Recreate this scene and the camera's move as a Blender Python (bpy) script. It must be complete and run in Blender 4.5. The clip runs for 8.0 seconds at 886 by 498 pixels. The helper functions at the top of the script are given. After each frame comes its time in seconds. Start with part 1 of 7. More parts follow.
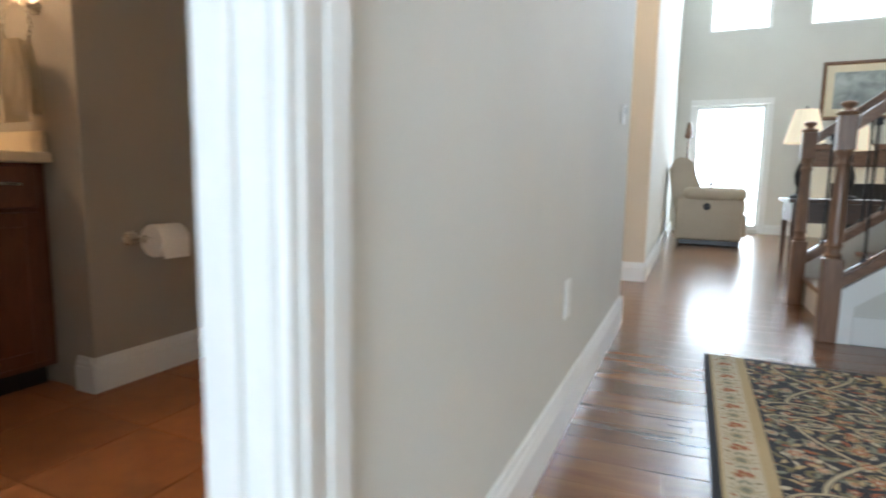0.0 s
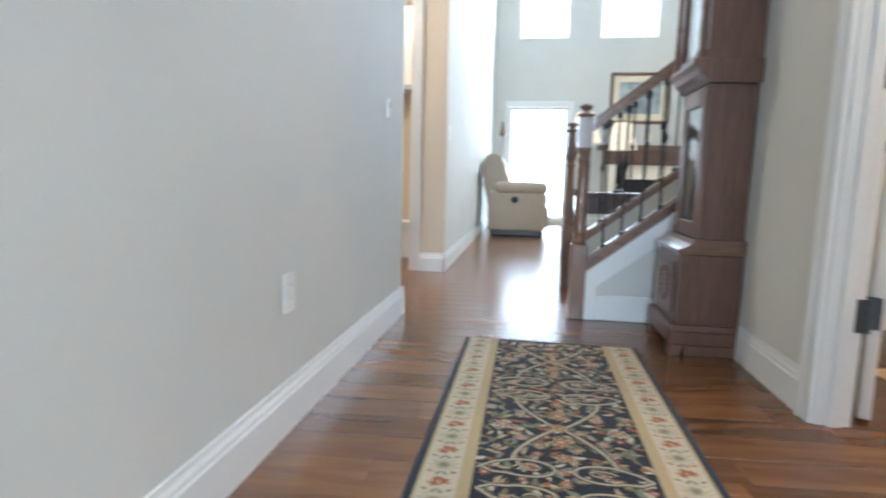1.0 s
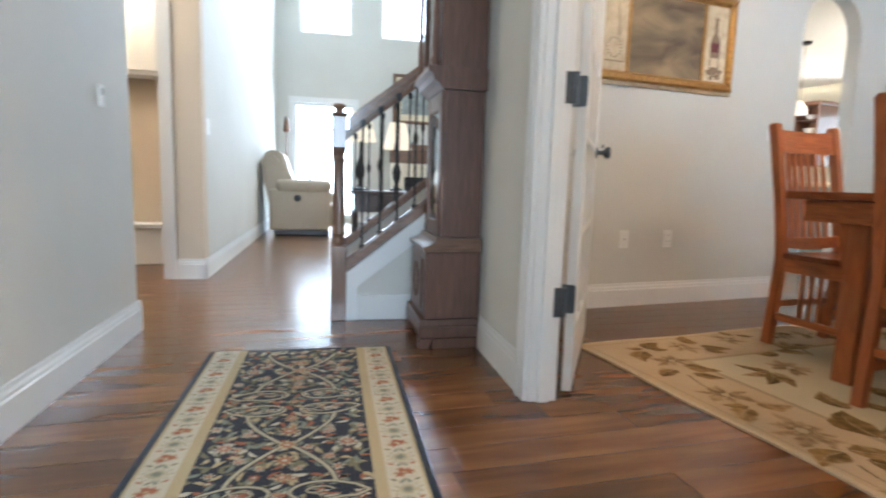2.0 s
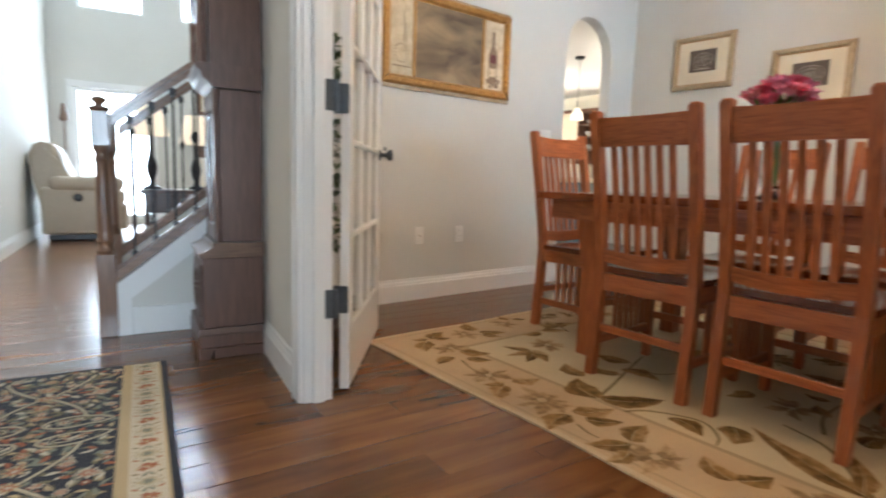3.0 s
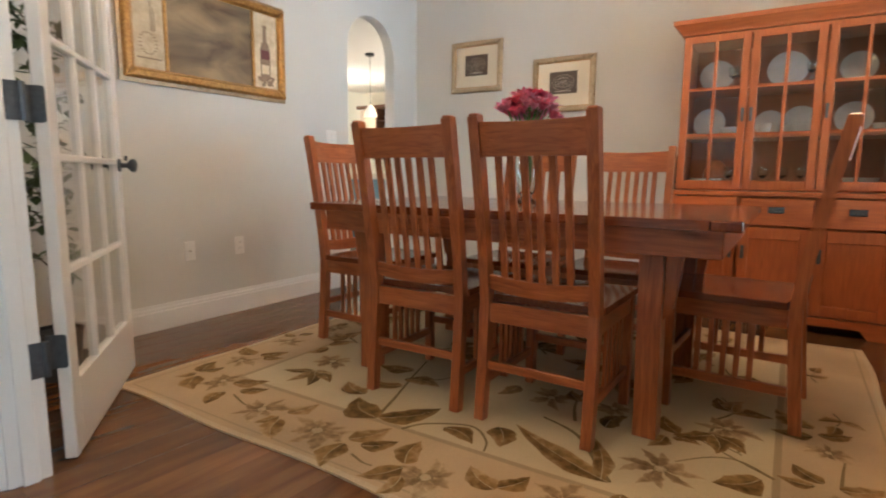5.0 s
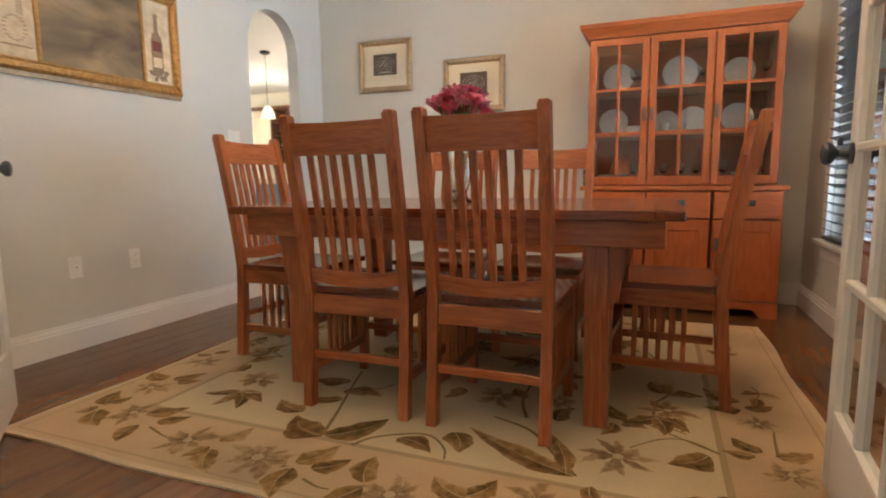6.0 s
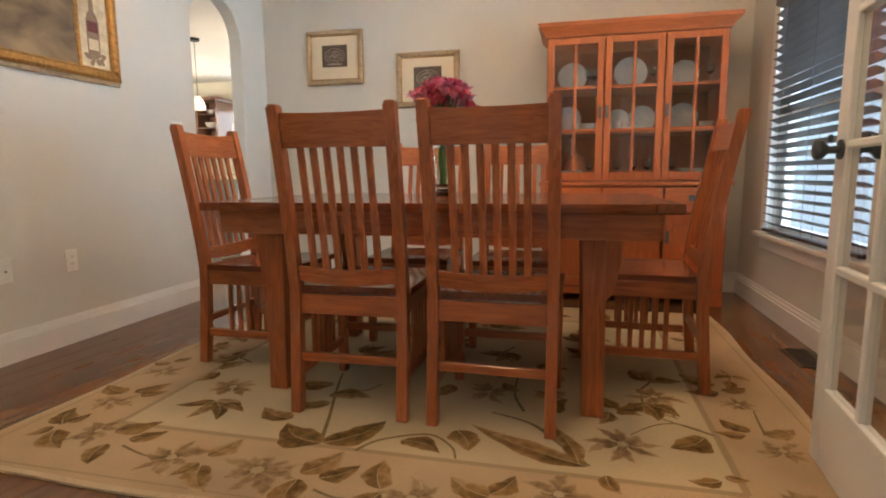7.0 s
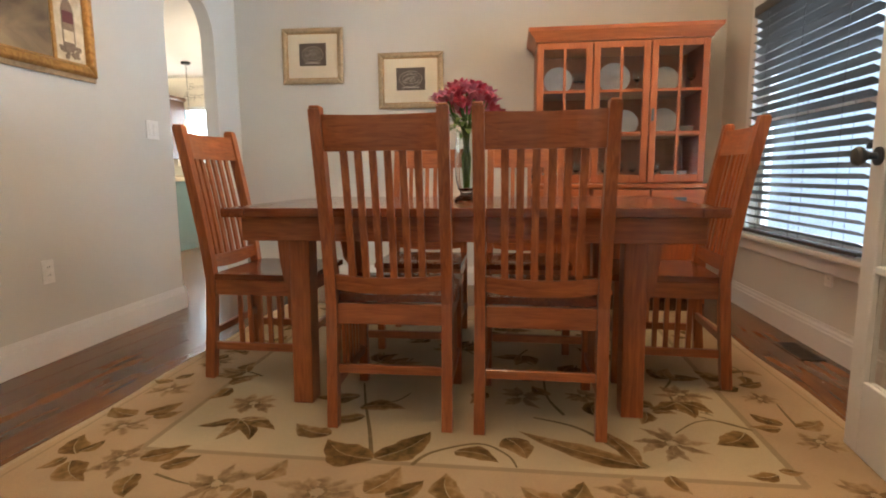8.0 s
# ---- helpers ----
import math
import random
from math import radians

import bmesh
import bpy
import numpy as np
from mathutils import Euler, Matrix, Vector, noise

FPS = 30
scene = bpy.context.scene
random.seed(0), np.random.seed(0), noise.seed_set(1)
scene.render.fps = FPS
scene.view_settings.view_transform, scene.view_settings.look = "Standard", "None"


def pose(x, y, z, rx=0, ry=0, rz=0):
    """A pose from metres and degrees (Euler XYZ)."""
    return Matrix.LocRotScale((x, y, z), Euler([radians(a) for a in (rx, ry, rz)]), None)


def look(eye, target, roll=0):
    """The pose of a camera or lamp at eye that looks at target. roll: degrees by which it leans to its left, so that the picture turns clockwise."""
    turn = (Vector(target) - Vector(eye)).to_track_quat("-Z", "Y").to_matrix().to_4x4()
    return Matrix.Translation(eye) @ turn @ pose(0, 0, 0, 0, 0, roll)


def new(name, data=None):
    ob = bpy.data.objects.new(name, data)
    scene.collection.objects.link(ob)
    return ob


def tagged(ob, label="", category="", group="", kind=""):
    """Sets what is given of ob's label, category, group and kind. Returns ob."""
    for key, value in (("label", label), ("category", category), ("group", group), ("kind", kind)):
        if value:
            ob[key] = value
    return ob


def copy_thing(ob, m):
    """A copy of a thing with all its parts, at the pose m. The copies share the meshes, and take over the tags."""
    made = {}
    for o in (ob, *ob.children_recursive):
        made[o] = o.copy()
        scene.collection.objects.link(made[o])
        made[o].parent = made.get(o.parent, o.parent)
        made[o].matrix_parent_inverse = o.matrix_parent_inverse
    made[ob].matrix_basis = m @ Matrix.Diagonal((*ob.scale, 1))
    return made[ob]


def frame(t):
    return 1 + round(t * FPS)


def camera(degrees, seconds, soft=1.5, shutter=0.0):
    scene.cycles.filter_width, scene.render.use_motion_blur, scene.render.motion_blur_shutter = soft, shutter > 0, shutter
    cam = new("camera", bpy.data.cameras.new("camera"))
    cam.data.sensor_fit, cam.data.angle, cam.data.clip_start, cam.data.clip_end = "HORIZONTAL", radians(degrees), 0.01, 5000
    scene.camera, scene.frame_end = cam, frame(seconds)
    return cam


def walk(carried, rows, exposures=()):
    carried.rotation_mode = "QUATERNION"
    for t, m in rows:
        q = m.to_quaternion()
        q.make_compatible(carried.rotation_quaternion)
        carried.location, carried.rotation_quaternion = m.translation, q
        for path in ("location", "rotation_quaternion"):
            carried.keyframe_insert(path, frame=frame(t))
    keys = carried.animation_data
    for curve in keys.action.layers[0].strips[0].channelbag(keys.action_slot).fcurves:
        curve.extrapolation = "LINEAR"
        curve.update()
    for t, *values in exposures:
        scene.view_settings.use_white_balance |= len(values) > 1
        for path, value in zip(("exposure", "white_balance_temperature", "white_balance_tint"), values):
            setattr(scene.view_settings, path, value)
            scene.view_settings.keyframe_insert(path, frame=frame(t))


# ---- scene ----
import itertools

cam = camera(78.48, 8.0, soft=1.9, shutter=0.5)
PATH = [
    (0.0, pose(-0.5303, -0.3586, 0.7298, 82.865, -0.974, 15.618)),
    (0.5, pose(-0.3280, -0.3162, 0.7233, 82.833, -1.311, 9.207)),
    (1.0, pose(-0.1664, -0.2823, 0.7270, 82.615, -1.420, -0.005)),
    (1.5, pose(-0.0847, -0.2493, 0.7320, 82.593, -1.879, -11.226)),
    (2.0, pose(0.0786, -0.2558, 0.7494, 82.846, -1.717, -20.504)),
    (2.2, pose(0.1061, -0.2757, 0.7506, 82.958, -1.798, -23.550)),
    (3.3, pose(0.3066, -0.4440, 0.8077, 82.580, -1.530, -41.737)),
    (3.5, pose(0.3331, -0.4638, 0.8147, 82.510, -1.413, -43.370)),
    (4.0, pose(0.3942, -0.4766, 0.8481, 82.323, -0.995, -48.657)),
    (4.5, pose(0.4307, -0.4728, 0.8694, 82.311, -0.929, -52.572)),
    (5.0, pose(0.4673, -0.4454, 0.8749, 82.240, -0.434, -57.404)),
    (5.2, pose(0.4660, -0.4233, 0.8722, 82.310, -0.458, -59.714)),
    (6.3, pose(0.4557, -0.1916, 0.8415, 82.557, 0.646, -71.335)),
    (6.5, pose(0.4418, -0.1456, 0.8360, 82.439, 0.369, -73.025)),
    (7.0, pose(0.4219, -0.0115, 0.8448, 82.231, 0.432, -76.566)),
    (7.5, pose(0.3988, 0.1713, 0.8487, 82.288, 0.527, -79.406)),
    (8.0, pose(0.3971, 0.3349, 0.8593, 82.265, 0.424, -82.890)),
]
EXPOSURES = [(0.0, 0.50, 6200, 8), (0.5, 0.64, 5850, 8), (1.0, 0.78, 5700, 8), (1.5, 0.80, 5650, 8), (2.0, 0.74, 5780, 8), (3.5, 0.65, 5980, 9), (4.0, 0.61, 6000, 9), (4.5, 0.55, 6130, 10), (5.0, 0.53, 6200, 10), (6.5, 0.51, 6500, 11), (8.0, 0.53, 6550, 11)]
walk(cam, PATH, EXPOSURES)

# ---- world, sun and large lights ----
world = bpy.data.worlds.new("daylight")
scene.world = world
world.use_nodes = True
wn = world.node_tree
sky = wn.nodes.new("ShaderNodeTexSky")
sky.sky_type, sky.sun_disc = "NISHITA", False
sky.sun_elevation, sky.sun_rotation = radians(42), radians(160)
wn.nodes["Background"].inputs[1].default_value = 0.12
wn.links.new(sky.outputs[0], wn.nodes["Background"].inputs[0])

TH = 9.0                       # the hall runs this many degrees off the dining room's axis
HM = pose(0, 0, 0, 0, 0, -TH) @ pose(0.20, -0.18, 0)  # hall frame: x across the hall, y along it
IM = Matrix.Identity(4)


def area_lamp(name, m, w, h, watts, colour):
    d = bpy.data.lights.new(name, "AREA")
    d.shape, d.size, d.size_y, d.energy, d.color = "RECTANGLE", w, h, watts, colour
    o = new(name, d)
    o.matrix_world = m
    return o


DAY = (0.80, 0.90, 1.0)
sun_data = bpy.data.lights.new("sun", "SUN")
sun_data.energy, sun_data.angle, sun_data.color = 2.0, radians(0.53), (1.0, 0.95, 0.86)
sun = new("sun", sun_data)
sun.matrix_world = look((0, 0, 0), (-0.55, 0.35, -0.75))
# sky light standing in the window openings
area_lamp("daylight_patio", HM @ pose(-0.22, 9.72, 1.03, -90, 0, 0), 1.0, 1.85, 46, DAY)
area_lamp("daylight_upper", HM @ pose(-0.18, 9.72, 3.88, -90, 0, 0), 0.95, 1.7, 55, DAY)
area_lamp("daylight_upper", HM @ pose(1.17, 9.72, 3.88, -90, 0, 0), 1.0, 1.7, 270, DAY)
area_lamp("daylight_dining", pose(3.2, -2.6, 0.85, 90, 0, 0), 2.9, 2.0, 215, (0.66, 0.83, 1.0))
# hall fill; its entry window is unseen, placed and sized for this lamp
area_lamp("hall_fill", HM @ pose(-0.02, -3.65, 1.2, 90, 0, 0), 1.0, 1.7, 124, (0.72, 0.86, 1.0))
area_lamp("daylight_kitchen", pose(8.95, 5.19, 1.50, 90, 0, 90), 0.9, 0.95, 20, DAY)


# ---- materials ----
def nodes_of(name):
    m = bpy.data.materials.new(name)
    m.use_nodes = True
    return m, m.node_tree.nodes, m.node_tree.links, m.node_tree.nodes["Principled BSDF"]


def mat(name, c1, c2=None, rough=0.5, scale=30.0, bump=0.1, metal=0.0, stretch=(1, 1, 1), coat=0.0, vary=0.0,
        island=0.0, big=0.12, rough_vary=0.08, warp=0.0, spec=0.5, sheen=0.0, detail=6):
    """A surface with a fine grain and a broad, slow variation."""
    m, n, l, p = nodes_of(name)
    c2 = c2 or tuple(v * 0.88 for v in c1)
    tc, mp = n.new("ShaderNodeTexCoord"), n.new("ShaderNodeMapping")
    mp.inputs["Scale"].default_value = stretch
    l.new(tc.outputs["Object"], mp.inputs["Vector"])
    vec = mp.outputs["Vector"]
    info = n.new("ShaderNodeObjectInfo")
    if vary:
        sh = n.new("ShaderNodeVectorMath")
        sh.operation = "SCALE"
        cb = n.new("ShaderNodeCombineXYZ")
        for k in range(3):
            l.new(info.outputs["Random"], cb.inputs[k])
        sh.inputs["Scale"].default_value = 37.0
        l.new(cb.outputs[0], sh.inputs[0])
        ad = n.new("ShaderNodeVectorMath")
        l.new(vec, ad.inputs[0])
        l.new(sh.outputs[0], ad.inputs[1])
        vec = ad.outputs[0]
    fine = n.new("ShaderNodeTexNoise")
    fine.inputs["Scale"].default_value, fine.inputs["Detail"].default_value = scale, detail
    fine.inputs["Distortion"].default_value = warp
    l.new(vec, fine.inputs["Vector"])
    broad = n.new("ShaderNodeTexNoise")
    broad.inputs["Scale"].default_value, broad.inputs["Detail"].default_value = 1.7, 3
    l.new(tc.outputs["Object"], broad.inputs["Vector"])
    ramp = n.new("ShaderNodeValToRGB")
    ramp.color_ramp.elements[0].position, ramp.color_ramp.elements[1].position = 0.3, 0.7
    ramp.color_ramp.elements[0].color, ramp.color_ramp.elements[1].color = (*c2, 1), (*c1, 1)
    l.new(fine.outputs["Fac"], ramp.inputs["Fac"])
    hsv = n.new("ShaderNodeHueSaturation")
    l.new(ramp.outputs["Color"], hsv.inputs["Color"])
    value = n.new("ShaderNodeMapRange")
    value.inputs["From Min"].default_value, value.inputs["From Max"].default_value = 0.3, 0.7
    value.inputs["To Min"].default_value, value.inputs["To Max"].default_value = 1 - big, 1 + big
    l.new(broad.outputs["Fac"], value.inputs["Value"])
    out = value.outputs["Result"]
    for amount, src in ((vary, info.outputs["Random"]), (island, None)):
        if amount:
            if src is None:
                src = n.new("ShaderNodeNewGeometry").outputs["Random Per Island"]
            r = n.new("ShaderNodeMapRange")
            r.inputs["To Min"].default_value, r.inputs["To Max"].default_value = 1 - amount, 1 + amount
            l.new(src, r.inputs["Value"])
            mul = n.new("ShaderNodeMath")
            mul.operation = "MULTIPLY"
            l.new(out, mul.inputs[0])
            l.new(r.outputs["Result"], mul.inputs[1])
            out = mul.outputs[0]
    l.new(out, hsv.inputs["Value"])
    l.new(hsv.outputs["Color"], p.inputs["Base Color"])
    rr = n.new("ShaderNodeMapRange")
    rr.inputs["To Min"].default_value = max(0.02, rough - rough_vary)
    rr.inputs["To Max"].default_value = min(1.0, rough + rough_vary)
    l.new(fine.outputs["Fac"], rr.inputs["Value"])
    l.new(rr.outputs["Result"], p.inputs["Roughness"])
    if bump:
        b = n.new("ShaderNodeBump")
        b.inputs["Strength"].default_value, b.inputs["Distance"].default_value = bump, 0.002
        l.new(fine.outputs["Fac"], b.inputs["Height"])
        l.new(b.outputs["Normal"], p.inputs["Normal"])
    p.inputs["Metallic"].default_value = metal
    p.inputs["Coat Weight"].default_value, p.inputs["Coat Roughness"].default_value = coat, 0.12
    p.inputs["Specular IOR Level"].default_value = spec
    p.inputs["Sheen Weight"].default_value = sheen
    return m


def wood(name, c1, c2, axis, rough=0.35, coat=0.25, vary=0.0, island=0.0, scale=9.0, big=0.15, bump=0.15, warp=0.9, detail=6, along=0.75, rough_vary=0.08):
    s = [9.0, 9.0, 9.0]
    s["xyz".index(axis)] = along
    return mat(name, c1, c2, rough, scale, bump, stretch=s, coat=coat, vary=vary, island=island, big=big, warp=warp, detail=detail, rough_vary=rough_vary)


def dyed(name, dark, middle, pale):
    """Pile dyed from dark to pale along the 'tone' that a motif's yarns carry."""
    m, n, l, p = nodes_of(name)
    tc, at = n.new("ShaderNodeTexCoord"), n.new("ShaderNodeAttribute")
    at.attribute_name = "tone"
    noise, pile = n.new("ShaderNodeTexNoise"), n.new("ShaderNodeTexNoise")
    noise.inputs["Scale"].default_value, noise.inputs["Detail"].default_value = 38, 5
    pile.inputs["Scale"].default_value = 380
    for k in (noise, pile):
        l.new(tc.outputs["Object"], k.inputs["Vector"])
    shift = n.new("ShaderNodeMapRange")
    shift.inputs["From Min"].default_value, shift.inputs["From Max"].default_value = 0.25, 0.75
    shift.inputs["To Min"].default_value, shift.inputs["To Max"].default_value = -0.32, 0.32
    l.new(noise.outputs["Fac"], shift.inputs["Value"])
    add = n.new("ShaderNodeMath")
    l.new(at.outputs["Fac"], add.inputs[0])
    l.new(shift.outputs["Result"], add.inputs[1])
    ramp = n.new("ShaderNodeValToRGB")
    ramp.color_ramp.elements[0].color, ramp.color_ramp.elements[1].color = (*dark, 1), (*pale, 1)
    ramp.color_ramp.elements.new(0.5).color = (*middle, 1)
    l.new(add.outputs[0], ramp.inputs["Fac"])
    l.new(ramp.outputs["Color"], p.inputs["Base Color"])
    b = n.new("ShaderNodeBump")
    b.inputs["Strength"].default_value, b.inputs["Distance"].default_value = 0.5, 0.002
    l.new(pile.outputs["Fac"], b.inputs["Height"])
    l.new(b.outputs["Normal"], p.inputs["Normal"])
    p.inputs["Roughness"].default_value, p.inputs["Specular IOR Level"].default_value = 0.97, 0.1
    return m


def glass(name, tint=(1, 1, 1), rough=0.0, ior=1.45):
    m, n, l, p = nodes_of(name)
    p.inputs["Base Color"].default_value = (*tint, 1)
    p.inputs["Transmission Weight"].default_value, p.inputs["Roughness"].default_value, p.inputs["IOR"].default_value = 1, rough, ior
    return m


def glow(name, colour, strength):
    m, n, l, p = nodes_of(name)
    p.inputs["Base Color"].default_value = (*colour, 1)
    p.inputs["Emission Color"].default_value, p.inputs["Emission Strength"].default_value = (*colour, 1), strength
    return m


PAINT = mat("wall_paint", (0.605, 0.597, 0.552), (0.590, 0.582, 0.538), 0.75, 260, 0.10, big=0.03)
BEIGE = mat("beige_paint", (0.60, 0.50, 0.38), (0.58, 0.48, 0.365), 0.75, 260, 0.10, big=0.03)
CREAM = mat("cream_paint", (0.82, 0.78, 0.66), (0.80, 0.76, 0.64), 0.75, 260, 0.08, big=0.03)
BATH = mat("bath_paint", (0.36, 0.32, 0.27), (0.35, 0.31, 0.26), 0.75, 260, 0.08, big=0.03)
WHITE = mat("white_paint", (0.735, 0.735, 0.715), (0.715, 0.715, 0.695), 0.38, 90, 0.04, big=0.03)
CEIL = mat("ceiling_paint", (0.80, 0.79, 0.76), (0.78, 0.77, 0.74), 0.85, 200, 0.12, big=0.02)
OAK1, OAK2 = (0.455, 0.137, 0.039), (0.262, 0.068, 0.018)
OAKX = wood("oak_along_x", OAK1, OAK2, "x", 0.33, 0.5)
OAKY = wood("oak_along_y", OAK1, OAK2, "y", 0.33, 0.5)
OAKZ = wood("oak_along_z", OAK1, OAK2, "z", 0.33, 0.5)
OAKTOP = wood("oak_table_top", (0.25, 0.070, 0.022), (0.14, 0.034, 0.010), "y", 0.22, 0.6)
OAKEND = wood("oak_table_end", (0.25, 0.070, 0.022), (0.14, 0.034, 0.010), "x", 0.22, 0.6)
OAKSEAT = wood("oak_seat", (0.24, 0.068, 0.024), (0.14, 0.036, 0.012), "x", 0.22, 0.6)
PLANK = wood("floor_plank", (0.198, 0.086, 0.0290), (0.106, 0.043, 0.0150), "x", 0.26, 0.12, vary=0.24, scale=1.9, big=0.25, bump=0.012, warp=0.5, detail=5, along=1.1, rough_vary=0.03)
PLANKJ = wood("floor_plank_far", (0.198, 0.086, 0.0290), (0.106, 0.043, 0.0150), "x", 0.26, 0.12, island=0.24, scale=1.9, big=0.25, bump=0.012, warp=0.5, detail=5, along=1.1, rough_vary=0.03)
GROUT = mat("floor_joint", (0.085, 0.042, 0.020), None, 0.8, 60, 0.05)
CHERRY = wood("hutch_wood_z", (0.43, 0.112, 0.028), (0.30, 0.070, 0.018), "z", 0.40, 0.1)
CHERRYY = wood("hutch_wood_y", (0.43, 0.112, 0.028), (0.30, 0.070, 0.018), "y", 0.40, 0.1)
CHERRYIN = wood("hutch_inside", (0.32, 0.105, 0.034), (0.22, 0.066, 0.020), "z", 0.5, 0.05)
CLOCKW = wood("clock_wood", (0.140, 0.066, 0.042), (0.080, 0.036, 0.022), "z", 0.38, 0.3)
STAIRW = wood("stair_wood", (0.20, 0.108, 0.064), (0.115, 0.060, 0.035), "x", 0.32, 0.4)
STAIRZ = wood("stair_wood_z", (0.20, 0.108, 0.064), (0.115, 0.060, 0.035), "z", 0.32, 0.4)
KITW = wood("kitchen_wood", (0.17, 0.078, 0.040), (0.10, 0.043, 0.022), "z", 0.4, 0.2)
DARKW = wood("dark_wood", (0.055, 0.022, 0.012), (0.03, 0.012, 0.007), "x", 0.3, 0.4)
VANW = wood("vanity_wood", (0.135, 0.040, 0.018), (0.08, 0.022, 0.010), "z", 0.35, 0.3)
BLINDW = wood("blind_wood", (0.040, 0.030, 0.024), (0.025, 0.019, 0.015), "x", 0.4, 0.15, vary=0.12)
BRONZE = mat("dark_bronze", (0.10, 0.115, 0.13), (0.075, 0.085, 0.095), 0.42, 70, 0.08, metal=0.6)
IRON = mat("black_iron", (0.02, 0.02, 0.022), None, 0.45, 80, 0.1, metal=0.5)
NICKEL = mat("brushed_nickel", (0.62, 0.58, 0.52), None, 0.28, 120, 0.05, metal=1.0)
CHROME = mat("chrome", (0.8, 0.8, 0.82), None, 0.12, 60, 0.0, metal=1.0)
GOLD = mat("gilt_frame", (0.52, 0.29, 0.088), (0.30, 0.145, 0.04), 0.38, 55, 0.5, metal=0.55, big=0.2)
CHAMP = mat("champagne_frame", (0.50, 0.385, 0.245), (0.34, 0.25, 0.15), 0.33, 40, 0.15, metal=0.6, big=0.2)
MATB = mat("mat_board", (0.74, 0.66, 0.50), None, 0.85, 200, 0.05)
INK = mat("engraving_ink", (0.125, 0.095, 0.072), (0.085, 0.064, 0.048), 0.7, 140, 0.0)
INKL = mat("engraving_line", (0.46, 0.40, 0.33), (0.34, 0.29, 0.24), 0.7, 120, 0.0)
PARCH = mat("parchment_print", (0.62, 0.53, 0.37), (0.44, 0.35, 0.22), 0.7, 22, 0.05, big=0.25)
SMOKE = mat("clouded_print", (0.30, 0.215, 0.115), (0.075, 0.050, 0.030), 0.55, 3.6, 0.1, stretch=(0.8, 1, 2.0), big=0.45, warp=0.8)
SKETCH = mat("sketch_brown", (0.26, 0.19, 0.12), (0.18, 0.12, 0.08), 0.7, 60, 0)
WINE = mat("painted_wine_red", (0.13, 0.03, 0.03), None, 0.6, 60, 0)
PORC = mat("porcelain", (0.54, 0.55, 0.54), None, 0.18, 40, 0.0, big=0.05)
PAPER = mat("tissue_paper", (0.86, 0.83, 0.78), None, 0.95, 150, 0.25)
PLASTIC = mat("switch_plastic", (0.80, 0.79, 0.75), None, 0.35, 60, 0.0, big=0.02)
SLOT = mat("slot_shadow", (0.06, 0.055, 0.05), None, 0.6, 60, 0)
NAVY = mat("runner_navy_wool", (0.014, 0.017, 0.026), (0.007, 0.009, 0.015), 0.95, 420, 0.7, big=0.2, sheen=0.15, spec=0.1)
RCREAM = mat("runner_cream_wool", (0.56, 0.50, 0.37), (0.45, 0.39, 0.28), 0.95, 420, 0.7, big=0.12, sheen=0.1, spec=0.1)
RGOLD = mat("runner_gold_wool", (0.47, 0.365, 0.205), (0.38, 0.285, 0.15), 0.95, 420, 0.7, sheen=0.1, spec=0.1)
RRUST = mat("runner_rust_wool", (0.38, 0.155, 0.085), (0.26, 0.085, 0.045), 0.95, 420, 0.7, spec=0.1)
RSCROLL = mat("runner_scroll_wool", (0.51, 0.445, 0.31), (0.42, 0.355, 0.235), 0.95, 420, 0.7, spec=0.1)
ROLIVE = mat("runner_olive_wool", (0.22, 0.19, 0.115), (0.15, 0.13, 0.075), 0.95, 420, 0.7, spec=0.1)
RSLATE = mat("runner_slate_wool", (0.25, 0.26, 0.20), (0.17, 0.18, 0.135), 0.95, 420, 0.7, spec=0.1)
WOOL = mat("rug_beige_wool", (0.60, 0.485, 0.300), (0.50, 0.40, 0.235), 0.97, 380, 0.7, big=0.14, sheen=0.1, spec=0.1)
WOOLB = mat("rug_border_wool", (0.560, 0.405, 0.240), (0.445, 0.315, 0.18), 0.97, 380, 0.7, big=0.20, sheen=0.1, spec=0.1)
WRIB = mat("rug_rib_wool", (0.52, 0.42, 0.27), (0.42, 0.33, 0.20), 0.97, 200, 0.5, spec=0.1)
WBIND = mat("rug_binding_wool", (0.60, 0.47, 0.31), (0.50, 0.385, 0.25), 0.97, 200, 0.6, spec=0.1)
WLINE = mat("rug_line_wool", (0.42, 0.32, 0.19), (0.34, 0.255, 0.15), 0.97, 380, 0.6, spec=0.1)
WLEAF = dyed("rug_leaf_wool", (0.065, 0.043, 0.014), (0.225, 0.132, 0.047), (0.44, 0.315, 0.17))
WLEAF2 = dyed("rug_leaf_light_wool", (0.110, 0.078, 0.027), (0.310, 0.185, 0.072), (0.50, 0.36, 0.20))
WPETAL = dyed("rug_petal_wool", (0.150, 0.092, 0.042), (0.345, 0.235, 0.125), (0.54, 0.40, 0.235))
WSTEM = mat("rug_stem_wool", (0.27, 0.20, 0.10), (0.17, 0.125, 0.058), 0.97, 60, 0.5, spec=0.1)
GLASS = glass("clear_glass", (0.97, 0.99, 0.98))
VGLASS = glass("vase_glass", (0.90, 0.97, 0.94))
STEMG = mat("flower_stem", (0.10, 0.21, 0.035), (0.06, 0.14, 0.02), 0.5, 60, 0.1)
LEAFG = mat("flower_leaf", (0.16, 0.26, 0.06), (0.09, 0.165, 0.035), 0.5, 50, 0.15, island=0.3)
PETALR = mat("petal_red", (0.68, 0.13, 0.23), (0.54, 0.07, 0.14), 0.55, 60, 0.1, island=0.3)
